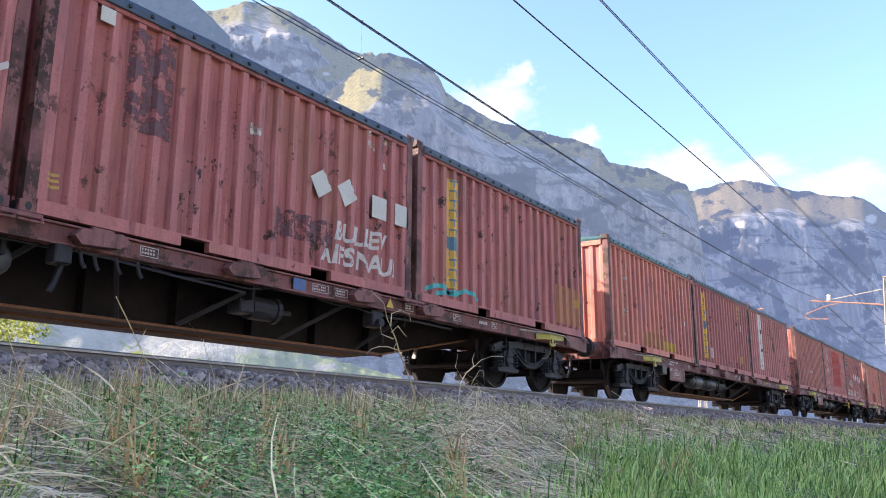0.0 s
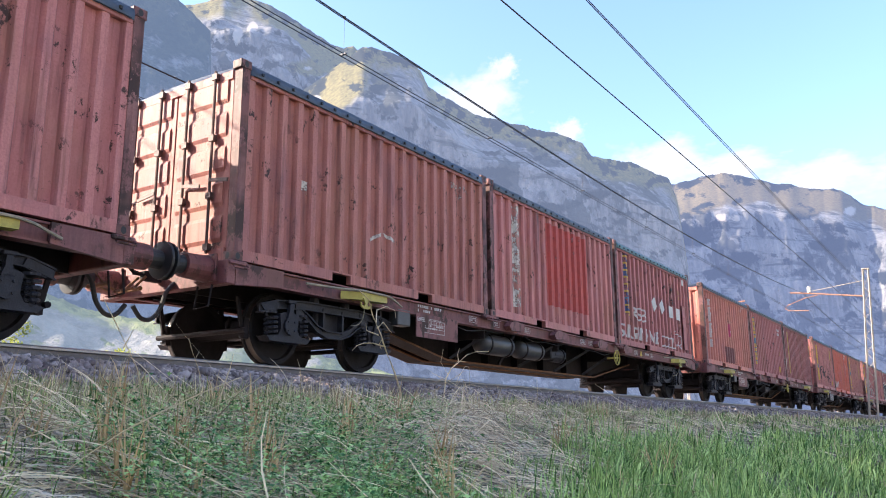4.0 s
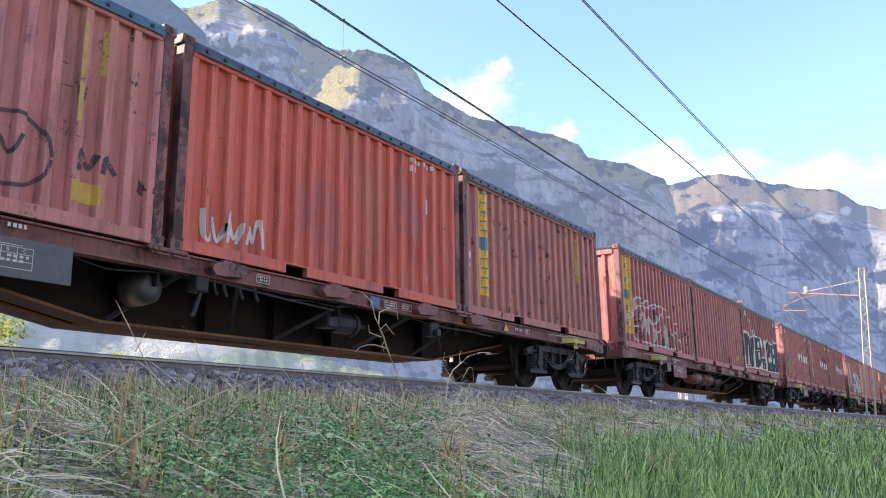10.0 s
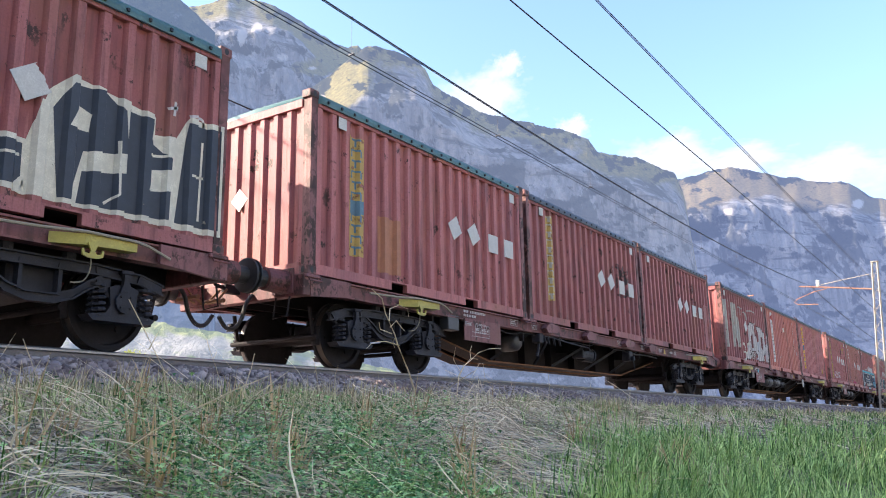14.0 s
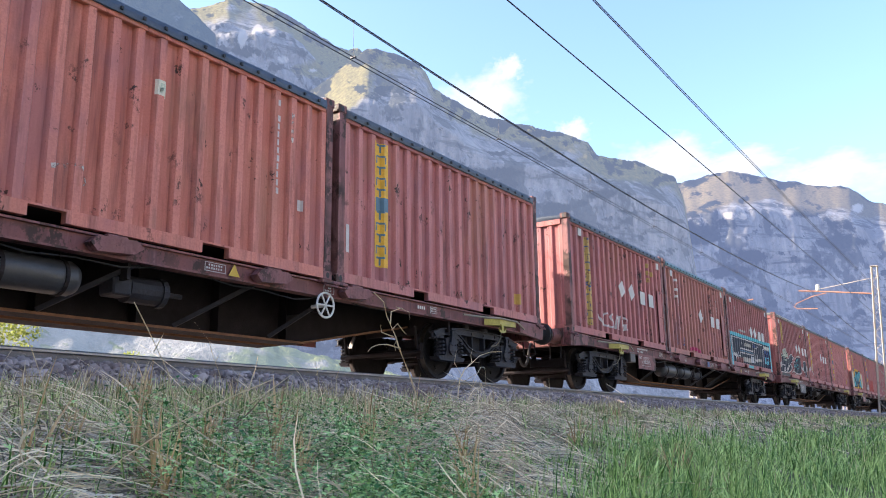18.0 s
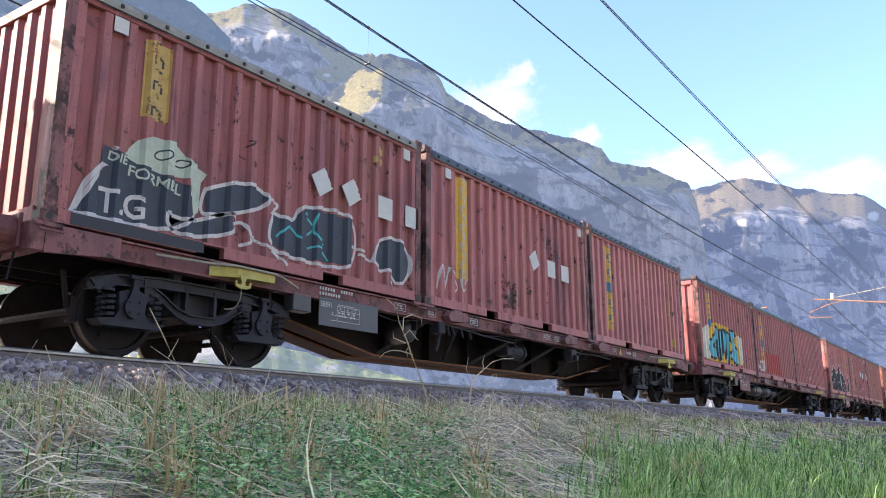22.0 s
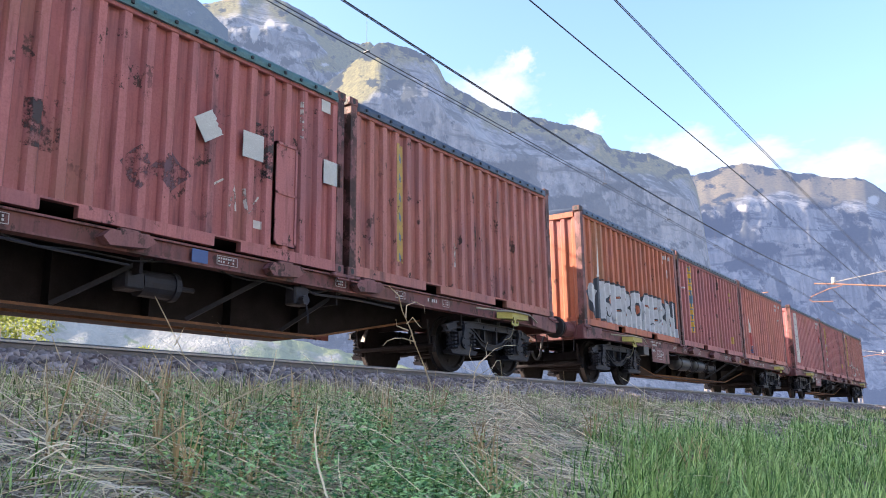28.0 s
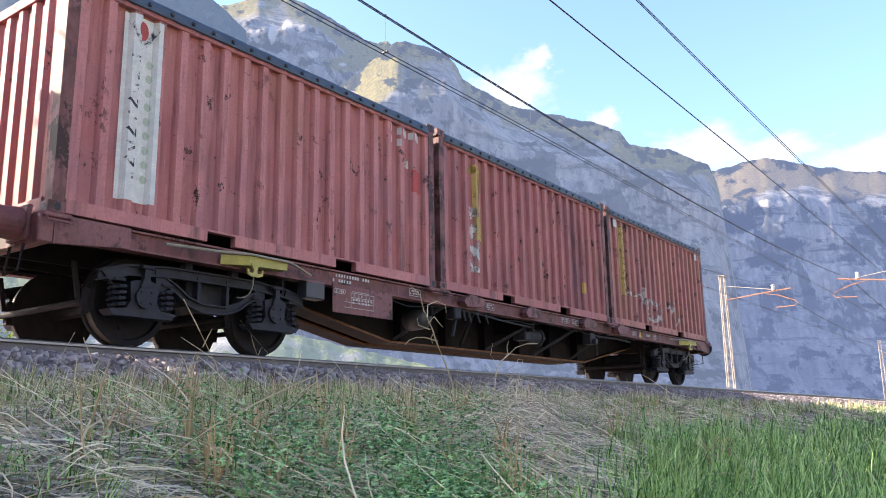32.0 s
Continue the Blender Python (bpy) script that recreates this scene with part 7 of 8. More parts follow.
for u0, u1, z0, z1, q in ((2.05, 3.08, 0.78, 0.90, "grey"), (1.42, 3.30, 0.64, 0.69, "white"), (1.42, 3.30, 0.57, 0.61, "blue"), (1.42, 3.30, 0.50, 0.54, "white"), (0.98, 1.85, 0.17, 0.34, "maroon"), (1.90, 2.85, 0.22, 0.38, "grey"), (2.85, 3.42, 0.24, 0.46, "chrome"),
                          (3.25, 4.02, 0.82, 1.0, "navy"), (4.92, 5.84, 0.88, 0.99, "cream"), (4.92, 5.84, 0.18, 0.84, "navy"), (4.0, 4.5, 0.34, 0.44, "grey"), (1.37, 2.0, 0.04, 0.12, "navy"), (2.43, 3.08, 0.03, 0.12, "teal"), (1.5, 2.4, 1.26, 1.33, "grey"), (4.2, 4.9, 1.2, 1.4, "grey")):
    rect(c, "graffiti_block", u0, u1, z0, z1, q, 0.003)
stroke(c, "graffiti_edge", [[(3.24, 0.5), (3.24, 1.0), (3.95, 0.99), (4.03, 0.88), (3.85, 0.80), (3.5, 0.80)], [(4.88, 0.18), (4.90, 0.86), (5.82, 0.86)], [(3.45, 0.24), (3.45, 0.72)]], 0.03, "white", 0.004, False)
words(c, "graffiti", "NE", 3.52, 0.30, 0.42, "white", 0.006, 0.005, 0.85)
words(c, "graffiti", "RUSH", 4.96, 0.30, 0.40, "cyan", 0.002, 0.005, 0.82)
placards(c, [(3.2, "d"), (3.75, "d"), (4.4, "s"), (4.95, "s"), (0.66, "p"), (5.66, "p")], 1.36, 88)
stroke(c, "logo_block", [[(1.0, 2.2), (1.0, 2.0)], [(1.2, 2.2), (1.15, 1.9), (1.3, 2.0)], [(1.25, 1.7), (1.25, 1.5)]], 0.06, "white_worn")
# wagon 9
c = B[9, 0]
logo_strip(c, 1.0, 1.34, 1.38, 2.28, "yellow_worn", "black_worn", 6, 0.0, "worn yellow company strip")
for pts in ([(0.32, 0.16), (0.67, 0.75), (1.71, 0.66), (1.76, 0.43), (1.39, 0.20)], [(1.91, 0.78), (2.33, 0.96), (2.66, 1.0), (2.87, 0.89), (2.67, 0.71), (1.93, 0.49)], [(1.40, 0.39), (1.77, 0.38), (2.29, 0.57), (2.31, 0.35), (1.78, 0.20), (1.44, 0.24)],
            [(2.95, 0.75), (3.31, 0.72), (3.53, 0.94), (4.44, 0.97), (4.42, 0.31), (3.34, 0.23), (2.90, 0.37)], [(4.91, 0.46), (5.0, 0.72), (5.28, 0.87), (5.6, 0.85), (5.79, 0.65), (5.75, 0.35), (5.5, 0.22), (5.29, 0.38), (5.1, 0.35)]):
    shape(c, "graffiti_fill", pts, "black_blue", 0.001, "black sprayed shape in a thin white rim")
    stroke(c, "graffiti_edge", [pts + pts[:1]], 0.045, "white", 0.003)
shape(c, "graffiti_head", [(0.80, 0.86), (1.0, 1.10), (1.20, 1.20), (1.47, 1.20), (1.71, 1.03), (1.93, 0.96), (1.85, 0.84), (1.84, 0.49), (1.73, 0.42), (1.67, 0.84), (1.18, 0.78)], "pale_green", 0.004, "pale green hooded shape")
shape(c, "graffiti_band", [(0.62, 0.94), (1.0, 0.84), (1.68, 0.76), (1.69, 0.56), (0.99, 0.64), (0.60, 0.76)], "black_blue", 0.0055)
rect(c, "graffiti_block", 0.3, 1.9, 0.02, 0.14, "black", 0.001)
words(c, "graffiti", "T.G", 0.60, 0.24, 0.36, "white", 0.008, 0.005, 0.95)
words(c, "graffiti", "DIE", 0.66, 0.80, 0.14, "pale_green", 0.003, 0.008, 1.0, 0, -0.15)
words(c, "graffiti", "FORMEL", 0.90, 0.69, 0.17, "pale_green", 0.003, 0.008, 1.1, 0, -0.10)
stroke(c, "graffiti_edge", [[(1.32 + 0.10 * math.cos(q), 1.02 + 0.06 * math.sin(q + 0.5)) for q in np.linspace(0, 6.28, 11)], [(1.57 + 0.09 * math.cos(q), 0.99 + 0.05 * math.sin(q + 0.5)) for q in np.linspace(0, 6.28, 11)]], 0.018, "black", 0.006)
stroke(c, "graffiti_edge", [[(2.87, 0.89), (3.05, 0.85), (2.9, 0.7)], [(2.31, 0.45), (2.5, 0.5), (2.6, 0.3), (2.45, 0.22)], [(2.6, 0.35), (3.0, 0.25), (3.2, 0.1)], [(4.44, 0.6), (4.7, 0.55)], [(4.6, 0.5), (4.9, 0.45)], [(5.3, 0.22), (5.35, 0.1)], [(0.36, 0.2), (0.55, 0.6), (0.75, 0.95)]], 0.04, "white", 0.004)
stroke(c, "graffiti", [[(3.05, 0.45), (3.25, 0.62), (3.45, 0.5)], [(3.5, 0.85), (3.7, 0.7), (3.55, 0.55)], [(3.75, 0.9), (3.7, 0.65), (3.9, 0.5)], [(3.6, 0.4), (3.8, 0.45), (4.0, 0.3)]], 0.028, "teal", 0.004)
placards(c, [(3.8, "d"), (4.4, "d"), (5.15, "s"), (5.8, "s"), (0.66, "p"), (5.66, "p")], 1.34, 90)
stroke(c, "graffiti", [[(2.3, 1.5), (2.6, 1.55), (2.35, 1.35), (2.6, 1.3)]], 0.025, "dark")
digits(c, 4.9, 2.2, [3, 3], 0.1, "yellow_worn", 91)
c = B[9, 1]
logo_strip(c, 0.95, 1.32, 0.55, 2.31, "yellow", "grey", 11, 0.0, "yellow company strip")
stroke(c, "graffiti", [[(0.4, 0.3), (0.5, 0.7), (0.6, 0.3), (0.75, 0.7)], [(0.8, 0.65), (1.0, 0.4), (0.85, 0.3)], [(1.05, 0.7), (1.1, 0.35), (1.3, 0.6)]], 0.035, "white")
placards(c, [(3.6, "d"), (4.3, "s"), (4.9, "s"), (5.66, "p"), (0.66, "p")], seed=94)
rect(c, "stain", 2.4, 3.0, 0.25, 0.75, "dark")
rect(c, "stain", 4.2, 4.45, 1.45, 1.9, "dark")
c = B[9, 2]
logo_strip(c, 0.94, 1.30, 0.34, 2.28, "yellow", "blue", 11, 0.5)
rect(c, "sticker", 5.0, 5.25, 0.3, 0.5, "ochre")
digits(c, 4.9, 2.2, [12], 0.07, "yellow_worn", 95, True)
# wagon 10
c = B[10, 0]
logo_strip(c, 0.90, 1.26, 1.23, 2.27, "yellow", "blue", 6, 0.1)
YELLOW_CLOUD = [(0.70, 0.80), (0.85, 1.02), (1.34, 1.33), (1.79, 1.38), (2.69, 1.36), (3.34, 1.32), (3.98, 1.20), (4.16, 0.80), (4.10, 0.25), (3.39, 0.22), (1.93, 0.19), (0.91, 0.20), (0.70, 0.45)]
shape(c, "graffiti_ground", [(p.x, p.y) for p in curve_pts(YELLOW_CLOUD + YELLOW_CLOUD[:1], 4)[:-1]], "yellow_bright", 0, "yellow sprayed cloud behind turquoise letters")
for q in ([(0.29, 0.62), (0.32, 0.99), (0.63, 1.20), (0.90, 1.16), (0.85, 0.66), (0.81, 0.24), (0.49, 0.21), (0.36, 0.36)], [(3.98, 1.20), (4.41, 1.14), (4.56, 0.88), (4.43, 0.38), (4.15, 0.21), (4.05, 0.6)]):
    shape(c, "graffiti_cloud", [(p.x, p.y) for p in curve_pts(q + q[:1], 4)[:-1]], "cream", 0.001)
LET = [[(0.83, 0.51), (1.01, 0.74), (1.37, 0.93), (1.62, 1.23), (1.69, 0.90), (1.43, 0.80), (1.31, 0.63), (1.48, 0.48), (1.41, 0.32), (1.10, 0.30)], [(1.66, 1.11), (1.83, 1.19), (1.91, 0.93), (1.89, 0.31), (1.72, 0.29)],
       [(1.95, 1.14), (2.20, 1.17), (2.20, 0.91), (2.16, 0.44), (1.97, 0.37)], [(2.27, 1.18), (2.50, 1.20), (2.56, 0.89), (2.47, 0.35), (2.32, 0.57)], [(2.62, 1.22), (2.91, 1.09), (2.85, 0.80), (2.81, 0.26), (2.69, 0.39), (2.61, 0.84)],
       [(3.12, 1.25), (3.58, 1.25), (3.66, 1.16), (3.43, 0.99), (3.67, 0.76), (3.92, 0.52), (3.77, 0.27), (3.31, 0.35), (3.08, 0.47), (3.36, 0.75), (3.17, 0.98)]]
for q in LET:
    ring = [(p.x, max(p.y, 0.17)) for p in curve_pts(q + q[:1], 5)[:-1]]
    stroke(c, "graffiti_outline", [ring + ring[:2]], 0.15, "black_blue", 0.002, False)
    shape(c, "graffiti_fill", ring, "cyan", 0.004, "turquoise spray letter")
stroke(c, "graffiti_edge", [[(1.1, 0.6), (1.3, 0.75), (1.5, 0.7)], [(2.0, 0.9), (2.0, 0.5)], [(2.35, 0.9), (2.4, 0.5)], [(2.75, 0.85), (2.75, 0.45)], [(3.55, 0.85), (3.7, 0.9)], [(3.5, 0.4), (3.7, 0.35)]], 0.03, "teal", 0.006)
stroke(c, "graffiti", [[(4.9, 0.4), (5.1, 0.8), (5.2, 0.5), (5.4, 0.75)]], 0.03, "dark")
digits(c, 5.0, 2.2, [10], 0.08, "yellow_worn", 101, True)
c = B[10, 1]
logo_strip(c, 0.88, 1.24, 0.23, 2.27, "yellow_bright", "blue", 11, 0.5)
words(c, "graffiti", "NOR", 0.22, 0.24, 0.50, "white", 0.014, 0.004, 0.95, 0.1)
rect(c, "overpaint", 1.6, 3.6, 0.22, 0.95, "red")
c = B[10, 2]
stroke(c, "graffiti", [[(2.0, 0.8), (2.1, 0.4), (2.4, 0.45), (2.45, 0.8)], [(2.9, 0.8), (2.6, 0.65), (2.9, 0.45), (2.6, 0.3)], [(3.1, 0.9), (3.3, 0.5)]], 0.06, "white_worn")
# wagon 11
c = B[11, 0]
for pts in ([(0.5, 0.17), (0.7, 0.8), (1.3, 1.3), (1.9, 1.1), (2.1, 0.6), (2.0, 0.17)], [(2.0, 0.17), (2.2, 1.0), (2.8, 1.45), (3.2, 1.1), (3.3, 0.17)], [(3.2, 0.17), (3.1, 1.0), (3.3, 1.15), (3.9, 0.95), (4.4, 0.55), (4.6, 0.17)]):
    shape(c, "graffiti_fill", pts, "black", 0.001, "black spray letter with white rim")
    stroke(c, "graffiti_edge", [pts], 0.06, "white", 0.003)
oval(c, "graffiti_fill", 5.25, 0.55, 0.26, 0.36, "black", 0.001)
stroke(c, "graffiti_edge", [[(5.0, 0.6), (4.95, 0.85), (5.25, 0.97), (5.55, 0.7), (5.45, 0.3), (5.2, 0.2), (5.1, 0.5), (4.95, 0.6)], [(3.6, 0.65), (3.9, 0.5), (4.2, 0.45)], [(3.6, 0.4), (3.9, 0.35), (4.2, 0.17)], [(2.4, 0.6), (2.8, 0.55), (2.7, 0.3)], [(1.0, 0.5), (1.4, 0.7), (1.6, 0.4)]], 0.05, "white", 0.003)
digits(c, 4.95, 2.25, [11], 0.08, "yellow_worn", 111, True)
digits(c, 5.2, 2.22, [8], 0.08, "yellow_worn", 112, True)
c = B[11, 1]
logo_strip(c, 0.9, 1.2, 0.36, 2.2, "yellow_worn", "grey", 11, 0.0, "faded yellow company strip")
placards(c, [(3.71, "d"), (4.39, "s"), (5.8, "s"), (5.66, "p")], 1.40, 113)
hatch(c, 4.77, 5.14, 0.2, 1.53)
rect(c, "stain", 1.6, 1.95, 0.6, 1.08, "dark")
shape(c, "stain", [(2.6, 0.7), (2.85, 0.95), (3.1, 0.7), (2.85, 0.45)], "purple")
shape(c, "stain", [(3.0, 0.75), (3.25, 1.0), (3.5, 0.75), (3.25, 0.5)], "purple")
rect(c, "stain", 4.45, 4.75, 1.0, 1.7, "dark")
stroke(c, "graffiti", [[(3.85, 0.75), (4.0, 0.85)], [(4.05, 0.5), (4.15, 0.8), (4.2, 0.5)], [(4.3, 0.8), (4.35, 0.5), (4.55, 0.75)]], 0.025, "white_worn")
rect(c, "sticker", 4.48, 4.6, 0.35, 0.45, "white")
digits(c, 5.2, 2.2, [5], 0.08, "white_worn", 115, True)
c = B[11, 2]
logo_strip(c, 1.09, 1.30, 0.36, 2.2, "yellow_worn", "blue", 12, 0.0, "thin worn yellow company strip")
rect(c, "sticker", 2.6, 2.7, 0.5, 0.9, "white_worn")
# crease shade painted as a dark line; the sheet itself is not pressed in
stroke(c, "dent", [[(3.2, 1.9), (3.35, 1.2), (3.3, 0.6)]], 0.05, "dark")
# wagon 12
c = B[12, 0]
rect(c, "logo_strip", 0.70, 1.14, 0.9, 2.42, "tan", 0, "light tan panel behind a white tower emblem")
shape(c, "emblem", [(0.76, 1.12), (1.0, 1.15), (0.99, 1.84), (0.93, 2.38), (0.87, 2.38), (0.83, 1.74)], "white_solid", 0.002)
shape(c, "graffiti_fill", [(0.15, 0.72), (0.47, 0.92), (0.86, 1.16), (1.0, 0.9), (0.95, 0.2), (0.55, 0.2)], "black_blue", 0.001)
shape(c, "graffiti_fill", [(0.33, 0.78), (0.45, 0.95), (0.76, 0.82), (0.61, 0.24)], "chrome", 0.003)
bubble(c, "KEROSERN", 0.90, 0.30, 1.00, "chrome", "black_blue", 0.985, 0.0, 0.075, 0.05, 1.0, "silver bubble letters with black outlines")
rect(c, "graffiti_block", 1.3, 5.85, 0.165, 0.40, "chrome", 0.0015)
digits(c, 4.9, 2.30, [8, 3], 0.10, "white", 121)
rect(c, "sticker", 5.25, 5.37, 1.70, 1.92, "white")
stroke(c, "graffiti", [[(1.2, 0.35), (1.3, 0.5), (1.35, 0.3), (1.5, 0.45)], [(3.9, 0.3), (4.05, 0.38), (4.2, 0.28)]], 0.02, "black", 0.005)
c = B[12, 1]
logo_strip(c, 0.88, 1.24, 0.42, 2.32, "yellow_bright", "blue", 11, 0.5)
digits(c, 4.9, 2.2, [2, 3, 2], 0.12, "yellow_worn", 123)
rect(c, "sticker", 4.83, 5.12, 0.36, 0.58, "ochre")
rect(c, "sticker", 0.42, 0.55, 1.6, 1.65, "white")
c = B[12, 2]
shape(c, "emblem", [(0.78, 0.92), (1.08, 0.92), (1.02, 1.6), (0.98, 1.75), (0.96, 2.19), (0.93, 2.19), (0.92, 1.75), (0.88, 1.6)], "white_solid", 0.001, "white tower emblem")
rect(c, "emblem", 0.78, 1.18, 0.48, 0.90, "red", 0.0)
rect(c, "emblem", 0.78, 1.20, 0.22, 0.46, "navy", 0.001)
digits(c, 4.9, 2.3, [8, 3], 0.10, "white", 125)
rect(c, "sticker", 5.2, 5.3, 1.55, 1.75, "white_worn")
# wagon 13
c = B[13, 0]
s = rect(c, "logo_strip", 0.68, 1.12, 0.28, 2.33, "white_solid", 0, "white company strip with a red emblem and dark green blocks")
oval(s, "emblem", 0.90, 2.18, 0.07, 0.11, "red", 0.002)
stroke(s, "emblem", [[(0.74, 2.25), (0.9, 2.0), (1.06, 2.25)]], 0.05, "black_worn", 0.003)
for j in range(9):
    z = 1.85 - j * 0.16
    stroke(s, "glyph", [[(0.76, z), (0.86, z - 0.09)], [(0.86, z), (0.86, z - 0.09)]] if j % 2 else [[(0.76, z), (0.86, z)], [(0.78, z - 0.09), (0.86, z - 0.04)]], 0.03, "black_worn", 0.003, False)
    oval(s, "glyph", 1.0, z - 0.03, 0.04, 0.05, "pale_green", 0.003, 0, 8)
digits(c, 5.0, 2.33, [8, 3], 0.11, "white", 131)
rect(c, "sticker", 5.35, 5.46, 1.75, 1.92, "white_worn")
rect(c, "overpaint", 5.5, 5.75, 1.4, 1.75, "red")
c = B[13, 1]
stroke(c, "emblem", [[(0.85, 2.05), (1.05, 2.25), (1.08, 1.5), (1.10, 0.95)], [(0.85, 2.1), (1.25, 2.2)], [(1.2, 2.2), (1.22, 0.9)]], 0.10, "yellow_worn", 0, False, "dripping yellow paint mark")
rect(c, "logo_strip", 0.92, 1.12, 0.4, 1.5, "white_worn")
rect(c, "sticker", 4.9, 5.12, 0.5, 0.72, "ochre")
c = B[13, 2]
logo_strip(c, 0.7, 0.98, 0.70, 2.28, "yellow_worn", "black_worn", 11, 0.0, "worn yellow company strip")
stroke(c, "graffiti", [[(0.9, 0.75), (1.7, 0.78)], [(1.9, 0.6), (1.95, 1.0)], [(2.2, 0.3), (2.2, 0.7), (2.6, 0.65), (2.6, 0.3), (2.2, 0.3)], [(2.8, 0.3), (2.85, 0.7), (3.1, 0.3)], [(3.3, 0.3), (3.35, 0.75), (3.6, 0.5), (3.8, 0.9)], [(3.9, 0.2), (4.3, 1.0)]], 0.09, "white_worn")
placards(c, [(0.45, "p"), (5.6, "p")], seed=133)


# ---- plants ----
def leaf_stuff_material(name, a, b, rough=0.7, through=0.35):
    m, nt, p = nodes_of(name)
    g = nt.nodes.new("ShaderNodeNewGeometry")
    c = coords(nt, random_shift=False)
    col = mixc(nt, ramp(nt, g.outputs["Random Per Island"], 0.22, 0.80), a, b)
    col = mixc(nt, ramp(nt, noise_tex(nt, c, 1.1, 4), 0.4, 0.65), col, mixc(nt, 0.2, col, [v * 0.7 for v in a]))
    nt.links.new(col, p.inputs["Base Color"])
    p.inputs["Roughness"].default_value = rough
    p.inputs["Specular IOR Level"].default_value = 0.3
    t = nt.nodes.new("ShaderNodeBsdfTranslucent")
    nt.links.new(col, t.inputs[0])
    mx = nt.nodes.new("ShaderNodeMixShader")
    mx.inputs[0].default_value = through
    nt.links.new(p.outputs[0], mx.inputs[1])
    nt.links.new(t.outputs[0], mx.inputs[2])
    nt.links.new(mx.outputs[0], nt.nodes["Material Output"].inputs[0])
    return m


GRASS_GREEN = leaf_stuff_material("fresh_grass", (0.066, 0.160, 0.026), (0.56, 0.72, 0.25), 0.6, 0.2)
GRASS_TOP = leaf_stuff_material("yellowing_grass", (0.13, 0.20, 0.05), (0.80, 0.78, 0.38), 0.7, 0.25)
GRASS_STRAW = leaf_stuff_material("straw_grass", (0.40, 0.31, 0.17), (0.92, 0.78, 0.50), 0.7, 0.3)
HAY = leaf_stuff_material("withered_hay", (0.13, 0.108, 0.080), (0.76, 0.66, 0.52), 0.85, 0.2)
STRAW = leaf_stuff_material("pale_straw", (0.36, 0.27, 0.17), (0.98, 0.82, 0.56), 0.7, 0.25)
TAN = leaf_stuff_material("tan_dead_tuft", (0.44, 0.29, 0.14), (0.80, 0.58, 0.32), 0.75, 0.25)
WEED = leaf_stuff_material("weed_leaves", (0.055, 0.160, 0.045), (0.50, 0.72, 0.28), 0.55, 0.2)
STALK = leaf_stuff_material("dry_stalk", (0.50, 0.40, 0.25), (0.74, 0.60, 0.40), 0.8, 0.1)
rng = np.random.default_rng(11)
GX, GY = np.meshgrid(np.arange(-1, 90.01, 0.25), np.arange(-9, -2.39, 0.15))
GZ = np.array([[ground_z(x, y) for x in GX[0]] for y in GY[:, 0]])


def ground_at(x, y):
    i = np.clip((y + 9) / 0.15, 0, GZ.shape[0] - 1.001)
    j = np.clip((x + 1) / 0.25, 0, GZ.shape[1] - 1.001)
    a, b = i.astype(int), j.astype(int)
    f, g = i - a, j - b
    return (GZ[a, b] * (1 - f) + GZ[a + 1, b] * f) * (1 - g) + (GZ[a, b + 1] * (1 - f) + GZ[a + 1, b + 1] * f) * g


def scatter(n, near, far, keep):
    """Places on the bank, denser towards the path at its foot; keep(x, y) gives the chance that a place is used."""
    a = rng.uniform(math.radians(2), math.radians(72), n * 4)
    r = near * (far / near) ** rng.random(n * 4)
    x, y = r * np.cos(a), -8.5 + r * np.sin(a)
    ok = (y < -2.35) & (y > -8.3) & (rng.random(n * 4) < keep(x, y))
    return x[ok][:n], y[ok][:n], r[ok][:n]


def clump(x, y, s, k):
    """Smooth patchiness between 0 and 1."""
    return 0.5 + 0.5 * np.sin(x * s * 1.3 + k) * np.sin(y * s * 1.9 + 2.1 * k) * np.cos((x + y) * s * 0.7 + k * 1.7)


